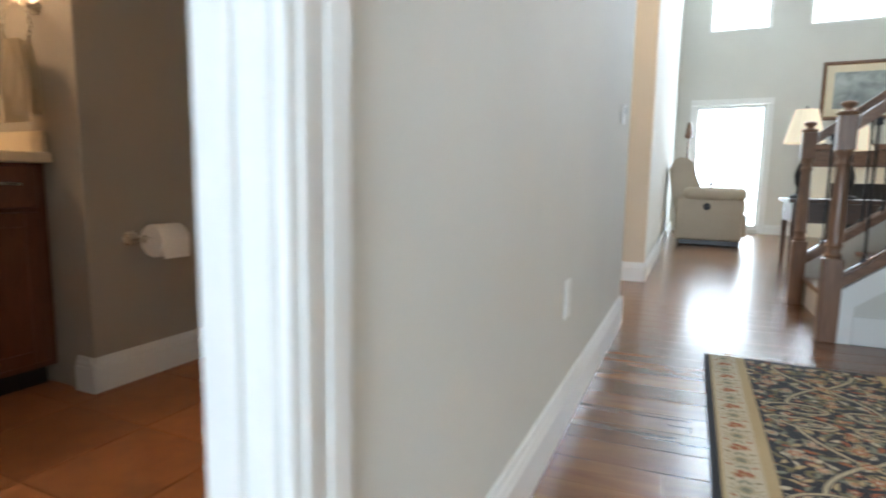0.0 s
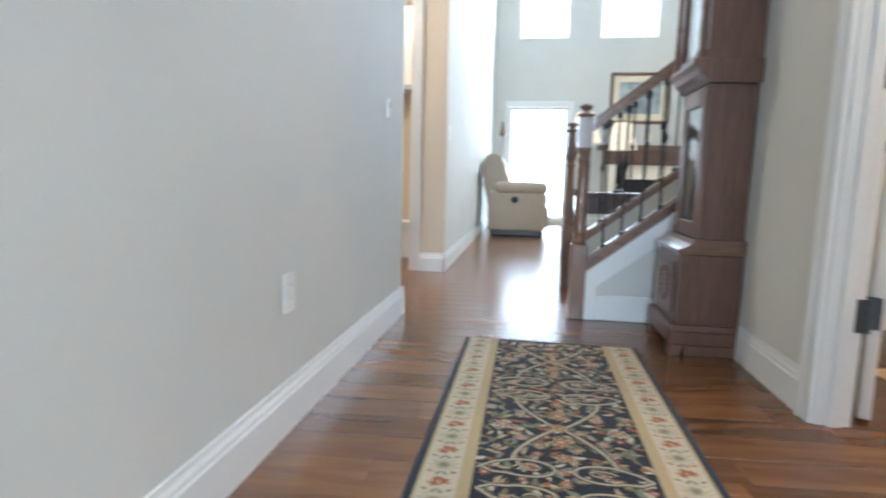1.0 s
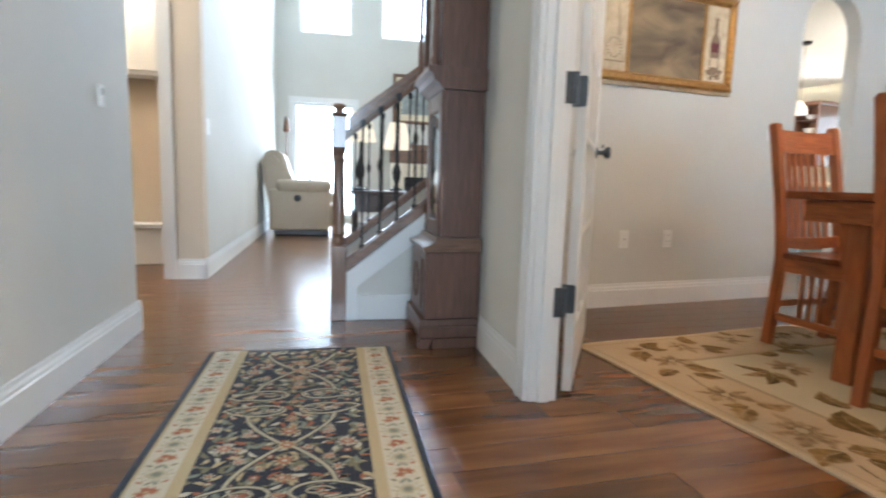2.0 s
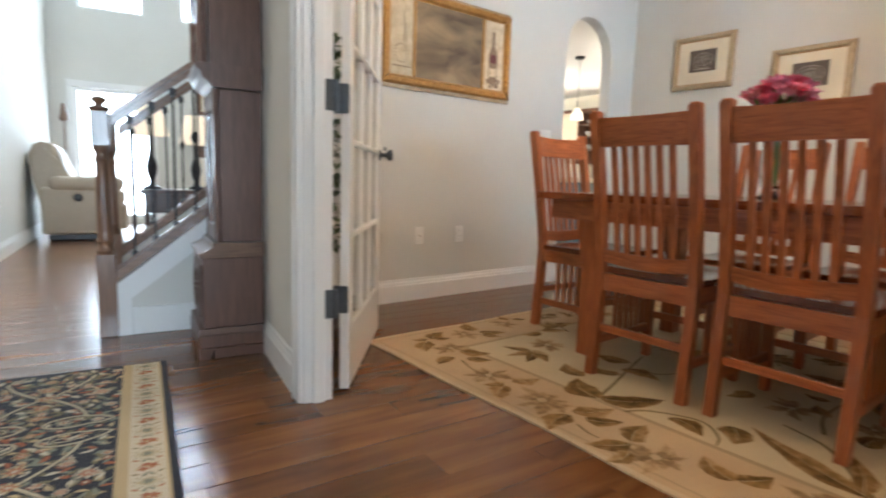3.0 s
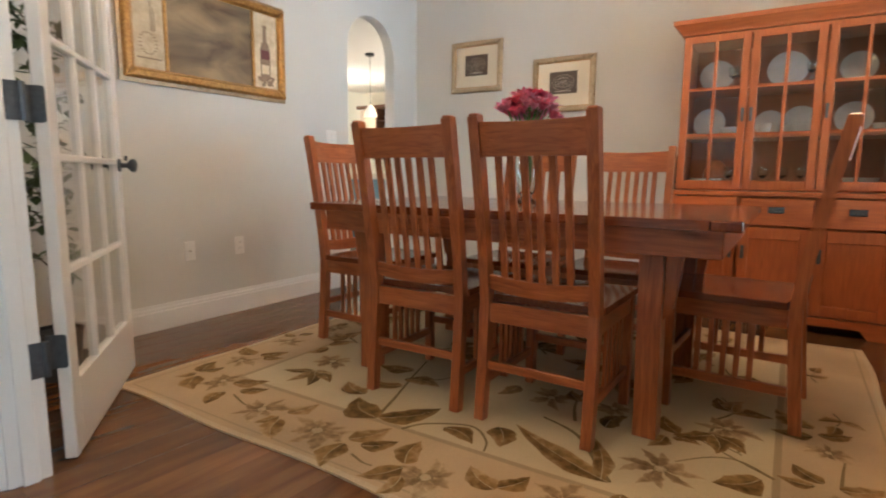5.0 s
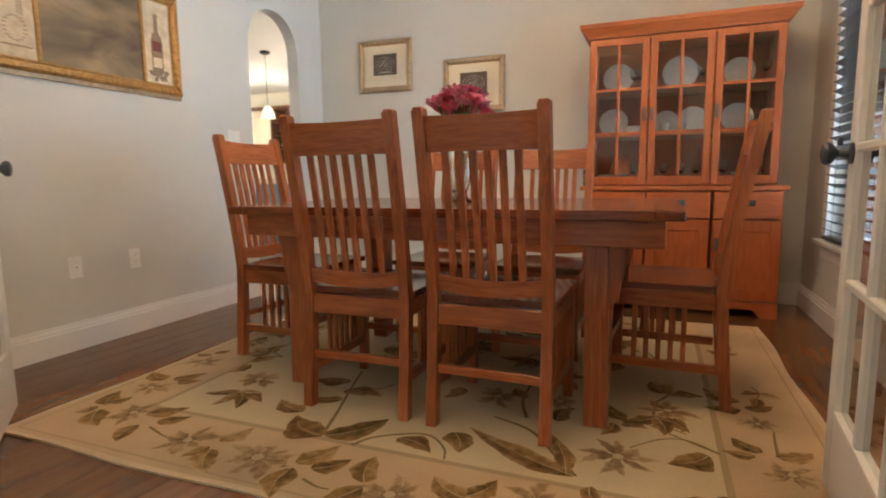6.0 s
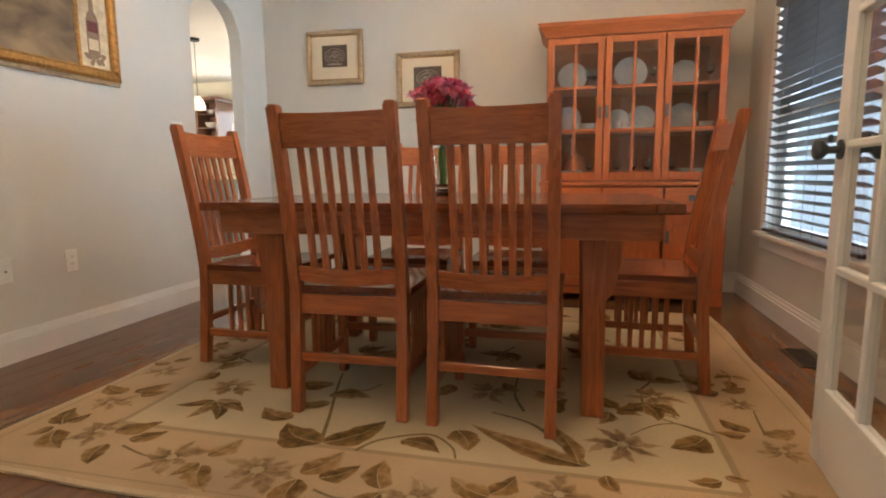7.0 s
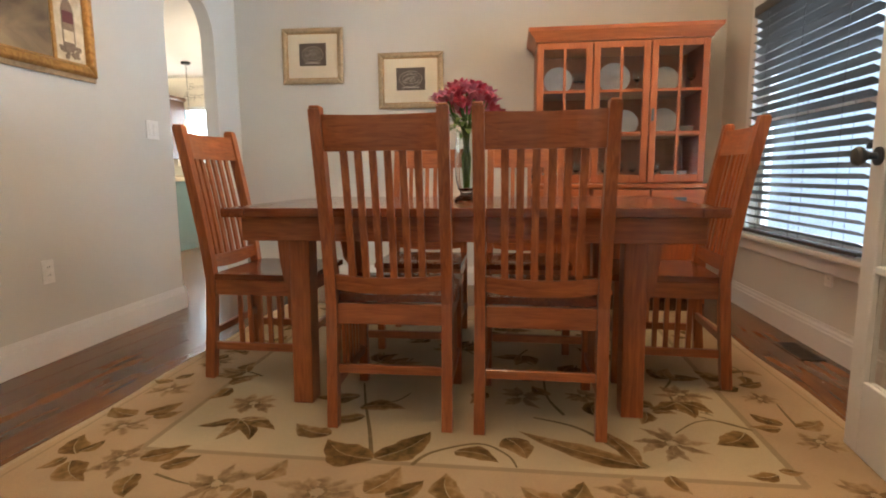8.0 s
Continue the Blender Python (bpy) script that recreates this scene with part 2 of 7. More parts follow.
PETALP = mat("petal_pink", (0.78, 0.37, 0.51), (0.66, 0.22, 0.37), 0.55, 60, 0.1, island=0.3)
FICUS = mat("ficus_leaf", (0.075, 0.115, 0.035), (0.04, 0.065, 0.018), 0.45, 40, 0.15, island=0.45)
BARK = mat("bark", (0.12, 0.085, 0.055), (0.07, 0.048, 0.03), 0.85, 60, 0.5)
POT = mat("dark_pot", (0.03, 0.026, 0.024), None, 0.5, 40, 0.1)
LEATHER = mat("beige_leather", (0.43, 0.355, 0.265), (0.38, 0.31, 0.23), 0.5, 130, 0.3, big=0.08)
BLACKP = mat("black_plastic", (0.012, 0.012, 0.013), None, 0.35, 60, 0.0)
SHADE = glow("lampshade_linen", (0.86, 0.74, 0.56), 0.35)
MILK = glow("milk_glass_lit", (1.0, 0.92, 0.80), 0.35)
BULB = glow("ceiling_bowl_lit", (1.0, 0.69, 0.41), 28.5)
DOORFILL = glow("door_fill_bowl", (1.0, 0.71, 0.44), 23.0)
KITFILL = glow("kitchen_fill_bowl", (1.0, 0.86, 0.66), 100.0)
BATHBULB = glow("vanity_bulb_lit", (1.0, 0.70, 0.42), 80.0)
PASSFILL = glow("passage_fill_bowl", (1.0, 0.86, 0.68), 75.0)
TILE = mat("terracotta_tile", (0.33, 0.125, 0.045), (0.24, 0.085, 0.03), 0.5, 14, 0.15, vary=0.12, big=0.2)
TGROUT = mat("tile_grout", (0.30, 0.15, 0.075), None, 0.9, 90, 0.2)
MARBLE = mat("vanity_stone", (0.66, 0.56, 0.41), (0.60, 0.50, 0.36), 0.3, 9, 0.0, big=0.08)
TOWEL = mat("cream_towel", (0.66, 0.58, 0.44), (0.55, 0.47, 0.35), 0.98, 300, 0.9, sheen=0.3)
ART = mat("landscape_print", (0.42, 0.46, 0.46), (0.17, 0.20, 0.20), 0.6, 5.0, 0.05, big=0.3, warp=0.6)
TEAL = mat("island_paint", (0.13, 0.20, 0.21), (0.12, 0.185, 0.195), 0.5, 80, 0.05)
ROOFW = mat("pale_grey_board", (0.62, 0.68, 0.75), None, 0.8, 30, 0.1)
RECESS = glow("recessed_lamp_lit", (1.0, 0.93, 0.82), 6.0)
OUTGLOW = glow("outside_glow_sheet", (0.54, 0.70, 0.86), 0.80)
DECALM = mat("lettering_vinyl", (0.20, 0.17, 0.11), None, 0.6, 60, 0)
LAWN = mat("outside_ground", (0.20, 0.22, 0.17), (0.13, 0.15, 0.10), 0.95, 8, 0.3, big=0.3)


# ---- building helpers ----
def part(name, bm, m, parent=None, label="", smooth=False):
    bmesh.ops.recalc_face_normals(bm, faces=bm.faces)
    me = bpy.data.meshes.new(name)
    bm.to_mesh(me)
    bm.free()
    me.materials.append(m)
    if smooth:
        me.polygons.foreach_set("use_smooth", [True] * len(me.polygons))
        me.set_sharp_from_angle(angle=radians(40))
    ob = new(name, me)
    if parent is not None:
        ob.parent = parent
    if label:
        ob["label"] = label
    return ob


def thing(name, m, label, category, group="", kind=""):
    e = new(name)
    e.empty_display_size = 0.1
    e.matrix_world = m
    return tagged(e, label, category, group, kind)


def solid(name, bm, m, at, label, category, group="", kind="", smooth=False):
    o = part(name, bm, m, None, "", smooth)
    o.matrix_world = at
    return tagged(o, label, category, group, kind)


def B():
    return bmesh.new()


def bx(bm, x0, x1, y0, y1, z0, z1, bev=0.0, seg=1):
    m = Matrix.Translation(((x0 + x1) / 2, (y0 + y1) / 2, (z0 + z1) / 2)) @ Matrix.Diagonal((x1 - x0, y1 - y0, z1 - z0, 1))
    vs = bmesh.ops.create_cube(bm, size=1, matrix=m)["verts"]
    if bev:
        es = list({e for v in vs for e in v.link_edges})
        bmesh.ops.bevel(bm, geom=es, offset=bev, segments=seg, affect="EDGES", profile=0.5)
    return bm


def prism(bm, poly, axis, t0, t1):
    def at(u, v, t):
        return {"x": (t, u, v), "y": (u, t, v), "z": (u, v, t)}[axis]
    a = [bm.verts.new(at(u, v, t0)) for u, v in poly]
    b = [bm.verts.new(at(u, v, t1)) for u, v in poly]
    n = len(poly)
    for i in range(n):
        bm.faces.new((a[i], a[(i + 1) % n], b[(i + 1) % n], b[i]))
    bm.faces.new(a)
    bm.faces.new(list(reversed(b)))
    return bm


def band(bm, path, t, y0, y1):
    """A bent board: path of (x, z), thickness t across it, from y0 to y1."""
    left, right = [], []
    for i, (x, z) in enumerate(path):
        p, q = path[max(0, i - 1)], path[min(len(path) - 1, i + 1)]
        d = Vector((q[0] - p[0], q[1] - p[1])).normalized()
        left.append((x - d.y * t / 2, z + d.x * t / 2))
        right.append((x + d.y * t / 2, z - d.x * t / 2))
    rows = []
    for (lx, lz), (rx, rz) in zip(left, right):
        rows.append([bm.verts.new(v) for v in ((lx, y0, lz), (lx, y1, lz), (rx, y1, rz), (rx, y0, rz))])
    for r, s in zip(rows, rows[1:]):
        for k in range(4):
            bm.faces.new((r[k], r[(k + 1) % 4], s[(k + 1) % 4], s[k]))
    bm.faces.new(rows[0])
    bm.faces.new(list(reversed(rows[-1])))
    return bm


def lathe(bm, prof, cx=0.0, cy=0.0, n=16, m=None, cap=True):
    rings = []
    for r, z in prof:
        ring = []
        for k in range(n):
            a = 2 * math.pi * k / n
            v = Vector((cx + r * math.cos(a), cy + r * math.sin(a), z))
            ring.append(bm.verts.new(m @ v if m else v))
        rings.append(ring)
    for r, s in zip(rings, rings[1:]):
        for k in range(n):
            bm.faces.new((r[k], r[(k + 1) % n], s[(k + 1) % n], s[k]))
    if cap:
        bm.faces.new(list(reversed(rings[0])))
        bm.faces.new(rings[-1])
    return bm


def tube(bm, pts, r, n=8):
    pts = [Vector(p) for p in pts]
    rings = []
    up = Vector((0, 0, 1))
    for i, p in enumerate(pts):
        d = (pts[min(i + 1, len(pts) - 1)] - pts[max(i - 1, 0)]).normalized()
        u = d.cross(up if abs(d.z) < 0.9 else Vector((1, 0, 0))).normalized()
        v = d.cross(u)
        rad = r[i] if isinstance(r, (list, tuple)) else r
        rings.append([bm.verts.new(p + (u * math.cos(2 * math.pi * k / n) + v * math.sin(2 * math.pi * k / n)) * rad) for k in range(n)])
    for a, b in zip(rings, rings[1:]):
        for k in range(n):
            bm.faces.new((a[k], a[(k + 1) % n], b[(k + 1) % n], b[k]))
    bm.faces.new(list(reversed(rings[0])))
    bm.faces.new(rings[-1])
    return bm


def flat(bm, pts, where, z):
    """A flat patch: points of a plan, laid by where(u, v)."""
    vs = [bm.verts.new((*where(u, v), z)) for u, v in pts]
    bm.faces.new(vs)


def ribbon(bm, pts, w, where, z):
    prev = None
    for i, (x, y) in enumerate(pts):
        p, q = pts[max(0, i - 1)], pts[min(len(pts) - 1, i + 1)]
        d = Vector((q[0] - p[0], q[1] - p[1]))
        d = d.normalized() if d.length else Vector((1, 0))
        ww = w[i] if isinstance(w, list) else w
        a = bm.verts.new((*where(x - d.y * ww / 2, y + d.x * ww / 2), z))
        b = bm.verts.new((*where(x + d.y * ww / 2, y - d.x * ww / 2), z))
        if prev:
            bm.faces.new((prev[0], prev[1], b, a))
        prev = (a, b)


def leaf_shape(cx, cy, ang, length, width, bend=0.0, n=6):
    left, right = [], []
    for i in range(n + 1):
        s = i / n
        w = width * 0.5 * math.sin(math.pi * s ** 0.8) * (1 - 0.25 * s)
        c = bend * math.sin(math.pi * s) * length
        left.append((s * length, c + w))
        right.append((s * length, c - w))
    pts = left + list(reversed(right[1:-1]))
    ca, sa = math.cos(ang), math.sin(ang)
    return [(cx + ca * x - sa * y, cy + sa * x + ca * y) for x, y in pts]


def structure(name, bm, m, at=IM, label="", category="wall"):
    return solid(name, bm, m, at, label, category, kind="structure")


# ---- large structure ----
CH = 2.62      # ceiling of hall and dining room
GH = 5.25      # ceiling of the two-storey room
WA, WB = -0.980, 0.584   # faces of the hall walls

# hall wall with the bathroom doorway
bm = B()
bx(bm, WA - 0.08, WA, -3.6, -0.84, 0, CH)
bx(bm, WA - 0.08, WA, 0.105, 2.685, 0, CH)
bx(bm, WA - 0.08, WA, -0.84, 0.105, 2.05, CH)
structure("wall_hall_left", bm, PAINT, HM, "greige painted hall wall with a doorway to the bathroom")
# wall between hall and dining room, with the wide double-door opening
bm = B()
bx(bm, WB, 1.24, -3.6, -0.272, 0, CH)
bx(bm, WB, 0.684, 1.655, 2.70, 0, CH)
bx(bm, WB, 0.684, -0.272, 1.655, 2.10, CH)
structure("wall_hall_right", bm, PAINT, HM, "greige painted wall with a wide double-door opening")
bm = B()
bx(bm, WA - 0.1, -0.55, -3.72, -3.6, 0, CH)
bx(bm, 0.50, 1.24, -3.72, -3.6, 0, CH)
bx(bm, -0.55, 0.50, -3.72, -3.6, 2.1, CH)
bx(bm, -0.55, 0.50, -3.72, -3.6, 0, 0.3)
structure("wall_entry", bm, PAINT, HM, "greige end wall, unseen, with an added window opening")
bm = B()
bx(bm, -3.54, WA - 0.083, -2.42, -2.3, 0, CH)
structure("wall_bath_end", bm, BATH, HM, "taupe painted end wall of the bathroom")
# side passage and the doorway wall at its far end
bm = B()
bx(bm, -2.6, -2.02, 4.05, 4.17, 0, CH)
bx(bm, -1.20, WA + 0.012, 4.05, 4.17, 0, CH)
bx(bm, -2.02, -1.20, 4.05, 4.17, 2.04, CH)
structure("wall_passage_end", bm, BEIGE, HM, "beige wall with a white-cased doorway")
bm = B()
bx(bm, -2.72, -2.6, 2.0, 6.2, 0, CH)
structure("wall_passage_side", bm, BEIGE, HM, "beige painted passage wall")
bm = B()
bx(bm, -2.6, -1.10, 4.92, 5.02, 0, CH)
structure("wall_back_room", bm, BEIGE, HM, "beige wall of the room behind the passage")
bm = B()
bx(bm, -1.10, WA - 0.003, 4.17, 9.4, 0, GH)
structure("wall_living_left", bm, PAINT, HM, "tall pale wall of the two-storey living room")
bm = B()
bx(bm, -2.7, WA + 0.012, 4.05, 4.165, CH + 0.12, GH)
structure("wall_living_upper", bm, PAINT, HM, "pale upper wall above the passage")
# far wall of the living room with the patio door and two high windows
bm = B()
PD = (-0.70, 0.28, 0.06, 1.97)
W1 = (-0.60, 0.24, 3.07, 4.7)
W2 = (0.72, 1.62, 3.07, 4.7)
bx(bm, -1.10, PD[0], 9.4, 9.55, 0, PD[3])
bx(bm, PD[1], 6.6, 9.4, 9.55, 0, PD[3])
bx(bm, PD[0], PD[1], 9.4, 9.55, 0, PD[2])
bx(bm, -1.10, 6.6, 9.4, 9.55, PD[3], 3.07)
bx(bm, -1.10, W1[0], 9.4, 9.55, 3.07, 4.7)
bx(bm, W1[1], W2[0], 9.4, 9.55, 3.07, 4.7)
bx(bm, W2[1], 6.6, 9.4, 9.55, 3.07, 4.7)
bx(bm, -1.10, 6.6, 9.4, 9.55, 4.7, GH)
structure("wall_living_far", bm, PAINT, HM, "tall pale wall with high windows and a glazed door")

# dining room: picture wall with the arched passage
AY = 2.49      # room face of the picture wall
AX0, AX1, AZ, AT = 3.69, 4.27, 1.81, 2.125
bm = B()
bx(bm, 1.27, AX0, AY, AY + 0.10, 0, CH)
bx(bm, AX1, 8.6, AY, AY + 0.10, 0, CH)
steps = 18
xc, hw = (AX0 + AX1) / 2, (AX1 - AX0) / 2
curve = [(xc - hw * math.cos(math.pi * i / steps), AZ + (AT - AZ) * math.sin(math.pi * i / steps) ** 0.85) for i in range(steps + 1)]
for (xa, za), (xb, zb) in zip(curve, curve[1:]):
    prism(bm, [(xa, za), (xb, zb), (xb, CH), (xa, CH)], "y", AY, AY + 0.10)
bmesh.ops.remove_doubles(bm, verts=bm.verts, dist=0.0005)
structure("wall_dining_arch", bm, PAINT, IM, "greige wall with an arched passage to the kitchen")
bm = B()
bx(bm, 4.60, 4.72, -1.16, AY, 0, CH)
structure("wall_dining_back", bm, PAINT, IM, "greige painted wall behind the china cabinet")
# window wall
WX0, WX1, WZ0, WZ1 = 2.86, 4.05, 0.49, 1.85
bm = B()
bx(bm, WX1, 4.72, -1.28, -1.16, 0, CH)
bx(bm, 0.2, WX0, -1.28, -1.16, 0, CH)
bx(bm, WX0, WX1, -1.28, -1.16, 0, WZ0)
bx(bm, WX0, WX1, -1.28, -1.16, WZ1, CH)
structure("wall_dining_window", bm, PAINT, IM, "greige wall with a white-cased window")
bm = B()
bx(bm, 0.55, 4.72, -1.28, AY + 0.1, CH, CH + 0.1)
structure("ceiling_dining", bm, CEIL, IM, "flat white ceiling", "ceiling")
bm = B()
bx(bm, -3.7, 0.70, -3.72, 4.17, CH + 0.003, CH + 0.11)
structure("ceiling_hall", bm, CEIL, HM, "flat white ceiling", "ceiling")
bm = B()
bx(bm, -2.72, -1.0, 4.17, 6.2, CH + 0.003, CH + 0.11)
structure("ceiling_back_room", bm, CEIL, HM, "flat white ceiling", "ceiling")
bm = B()
bx(bm, -1.2, 6.8, 2.6, 9.6, GH, GH + 0.1)
structure("ceiling_living", bm, CEIL, HM, "high white ceiling", "ceiling")
# upper wall over the hall's end and the stair
bm = B()
bx(bm, WA, 0.70, 2.70, 2.78, CH + 0.115, GH)
structure("wall_over_hall", bm, PAINT, HM, "pale wall above the end of the hall")
bm = B()
bx(bm, 0.81, 0.89, 2.80, 3.76, 0, GH)
structure("wall_stairwell", bm, PAINT, HM, "pale stairwell wall")
# kitchen
KC = 2.40
bm = B()
bx(bm, 3.45, 8.6, AY + 0.105, 6.6, KC, KC + 0.12)
structure("ceiling_kitchen", bm, CEIL, IM, "flat white kitchen ceiling", "ceiling")
bm = B()
bx(bm, 8.6, 8.75, 2.3, 4.75, 0, GH)
bx(bm, 8.6, 8.75, 5.63, 7.9, 0, GH)
bx(bm, 8.6, 8.75, 4.75, 5.63, 0, 1.04)
bx(bm, 8.6, 8.75, 4.75, 5.63, 1.96, GH)
structure("wall_kitchen", bm, CREAM, IM, "cream kitchen wall with a bright window")
bm = B()
bx(bm, 1.27, 8.6, AY + 0.01, AY + 0.09, CH + 0.105, GH)
structure("wall_over_dining", bm, PAINT, IM, "pale upper wall")
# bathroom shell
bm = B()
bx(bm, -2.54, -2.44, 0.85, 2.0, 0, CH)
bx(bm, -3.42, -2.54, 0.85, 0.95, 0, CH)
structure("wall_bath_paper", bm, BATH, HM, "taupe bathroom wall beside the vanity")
bm = B()
bx(bm, -3.54, -3.42, -2.3, 0.95, 0, CH)
structure("wall_bath_back", bm, BEIGE, HM, "warm beige wall behind the vanity")
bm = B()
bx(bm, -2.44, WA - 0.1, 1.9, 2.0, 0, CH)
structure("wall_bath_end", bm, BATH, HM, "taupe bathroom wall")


# skirting boards: a moulded profile run along each wall foot
def skirting(p0, p1, frame_m=IM, h=0.145, m=WHITE):
    """Along p0 to p1; the room lies to the left of that direction."""
    a, b = Vector((*p0, 0)), Vector((*p1, 0))
    length = (b - a).length
    prof = [(0, 0), (0.016, 0), (0.016, h * 0.72), (0.012, h * 0.76), (0.012, h * 0.83), (0.007, h * 0.90), (0.006, h), (0, h)]
    bm = prism(B(), prof, "x", 0, length)
    at = frame_m @ Matrix.Translation(a) @ Matrix.Rotation(math.atan2(b.y - a.y, b.x - a.x), 4, "Z")
    return structure("baseboard", bm, m, at, "white moulded baseboard", "baseboard")


skirting((WA, 2.701), (WA, 0.181), HM)
skirting((WA - 0.08, 2.685), (WA + 0.016, 2.685), HM)
skirting((WB, 1.717), (WB, 2.70), HM)
skirting((WA + 0.028, 4.05), (-1.155, 4.05), HM)
skirting((WA + 0.012, 9.4), (WA + 0.012, 4.034), HM)
skirting((3.2, 9.4), (0.37, 9.4), HM)
skirting((AX0 + 0.016, AY), (1.30, AY))
skirting((AX0, AY + 0.10), (AX0, AY - 0.016))
skirting((4.60, AY), (AX1, AY))
skirting((4.60, -1.16), (4.60, AY))
skirting((0.8, -1.16), (4.60, -1.16))
skirting((-2.44, 1.9), (-2.44, 0.834), HM, 0.125)
skirting((-2.424, 0.85), (-2.52, 0.85), HM, 0.125)
skirting((8.6, AY + 0.10), (AX1, AY + 0.10))


# double-door frame
door_frame = thing("door_frame", HM, "white painted frame of a wide double doorway", "door frame", kind="structure")
bm = B()
bx(bm, WB - 0.002, 0.686, 1.634, 1.654, 0, 2.08, 0.002)
bx(bm, 0.615, 0.655, 1.622, 1.634, 0, 2.08, 0.002)
part("jamb", bm, WHITE, door_frame)
bm = B()
bx(bm, WB - 0.002, 1.242, -0.271, -0.251, 0, 2.08, 0.002)
part("jamb", bm, WHITE, door_frame)
bm = B()
bx(bm, WB - 0.002, 0.686, -0.251, 1.634, 2.08, 2.099, 0.002)
part("head_jamb", bm, WHITE, door_frame)
for y0, y1 in ((1.640, 1.717), (-0.345, -0.255)):
    bm = B()
    bx(bm, WB - 0.020, WB - 0.001, y0, y1, 0, 2.17, 0.005, 2)
    bx(bm, WB - 0.023, WB - 0.019, y1 - 0.028 if y0 > 0 else y0, y1 if y0 > 0 else y0 + 0.028, 0, 2.17, 0.003)
    part("casing", bm, WHITE, door_frame)
bm = B()
bx(bm, WB - 0.020, WB - 0.001, -0.345, 1.717, 2.172, 2.26, 0.005, 2)
part("head_casing", bm, WHITE, door_frame)

bath_frame = thing("door_frame", HM, "white painted frame of the bathroom doorway", "door frame", kind="structure")
bm = B()
bx(bm, WA - 0.082, WA + 0.002, 0.084, 0.104, 0, 2.03, 0.002)
bx(bm, WA - 0.060, WA - 0.030, 0.075, 0.084, 0, 2.03, 0.002)
part("jamb", bm, WHITE, bath_frame)
bm = B()
bx(bm, WA - 0.082, WA + 0.002, -0.839, -0.819, 0, 2.03, 0.002)
part("jamb", bm, WHITE, bath_frame)
for y0, y1 in ((0.090, 0.178), (-0.93, -0.825)):
    bm = B()
    bx(bm, WA + 0.001, WA + 0.015, y0, y1, 0, 2.12, 0.004, 2)
    bx(bm, WA + 0.014, WA + 0.018, y1 - 0.035, y1, 0, 2.12, 0.003, 2)
    bx(bm, WA + 0.014, WA + 0.019, y0 + 0.015, y0 + 0.03, 0, 2.12, 0.002)
    part("casing", bm, WHITE, bath_frame)
bm = B()
bx(bm, WA + 0.001, WA + 0.015, -0.93, 0.175, 2.122, 2.21, 0.004, 2)
part("head_casing", bm, WHITE, bath_frame)
bm = B()
bx(bm, WA - 0.080, WA - 0.060, 0.0805, 0.0845, 1.02, 1.11, 0.001)
part("strike_plate", bm, NICKEL, bath_frame, "brushed nickel strike plate")

pass_frame = thing("door_frame", HM, "white painted frame of a passage doorway", "door frame", kind="structure")
for x0, x1 in ((-1.24, -1.155), (-2.10, -2.015)):
    bm = B()
    bx(bm, x0, x1, 4.028, 4.049, 0, 2.06, 0.004, 2)
    part("casing", bm, WHITE, pass_frame)
bm = B()
bx(bm, -2.10, -1.155, 4.028, 4.049, 2.062, 2.15, 0.004, 2)
part("head_casing", bm, WHITE, pass_frame)
bm = B()
bx(bm, -1.219, -1.201, 4.05, 4.17, 0, 2.04)
part("jamb", bm, WHITE, pass_frame)


# ---- windows ----
def window(name, m, x0, x1, z0, z1, depth, label, rows, cols, inside=True):
    """A sash window in a wall whose room face is y = 0 and whose outside is y = depth."""
    w = thing(name, m, label, "window", kind="structure")
    d = depth
    fr = B()
    f = 0.045
    bx(fr, x0, x0 + f, d * 0.45, d * 0.8, z0, z1)
    bx(fr, x1 - f, x1, d * 0.45, d * 0.8, z0, z1)
    bx(fr, x0 + f, x1 - f, d * 0.45, d * 0.8, z0, z0 + f)
    bx(fr, x0 + f, x1 - f, d * 0.45, d * 0.8, z1 - f, z1)
    part("window_frame", fr, WHITE, w)
    for i in range(1, cols):
        x = x0 + (x1 - x0) * i / cols
        part("muntin", bx(B(), x - 0.01, x + 0.01, d * 0.5, d * 0.7, z0 + f, z1 - f), WHITE, w)
    for j in range(1, rows):
        z = z0 + (z1 - z0) * j / rows
        part("sash_rail", bx(B(), x0 + f, x1 - f, d * 0.48, d * 0.74, z - 0.022, z + 0.022), WHITE, w)
    g = part("pane", bx(B(), x0 + f, x1 - f, d * 0.60, d * 0.62, z0 + f, z1 - f), GLASS, w)
    g.visible_shadow = False
    return w


FARM = HM @ pose(0, 9.4, 0)
for k, (box, rows, cols) in enumerate(((PD, 1, 1), (W1, 1, 1), (W2, 1, 1))):
    w = window("window_%d" % (k + 1), FARM, *box, 0.15, ("glazed white patio door in blinding daylight", "high white window in blinding daylight", "high white window in blinding daylight")[k], rows, cols)
    x0, x1, z0, z1 = box
    if k == 0:
        for xa, xb in ((x0 - 0.08, x0), (x1, x1 + 0.08)):
            part("casing", bx(B(), xa, xb, -0.02, -0.001, 0, z1 + 0.0, 0.003), WHITE, w)
        part("head_casing", bx(B(), x0 - 0.08, x1 + 0.08, -0.02, -0.001, z1 + 0.002, z1 + 0.09, 0.003), WHITE, w)

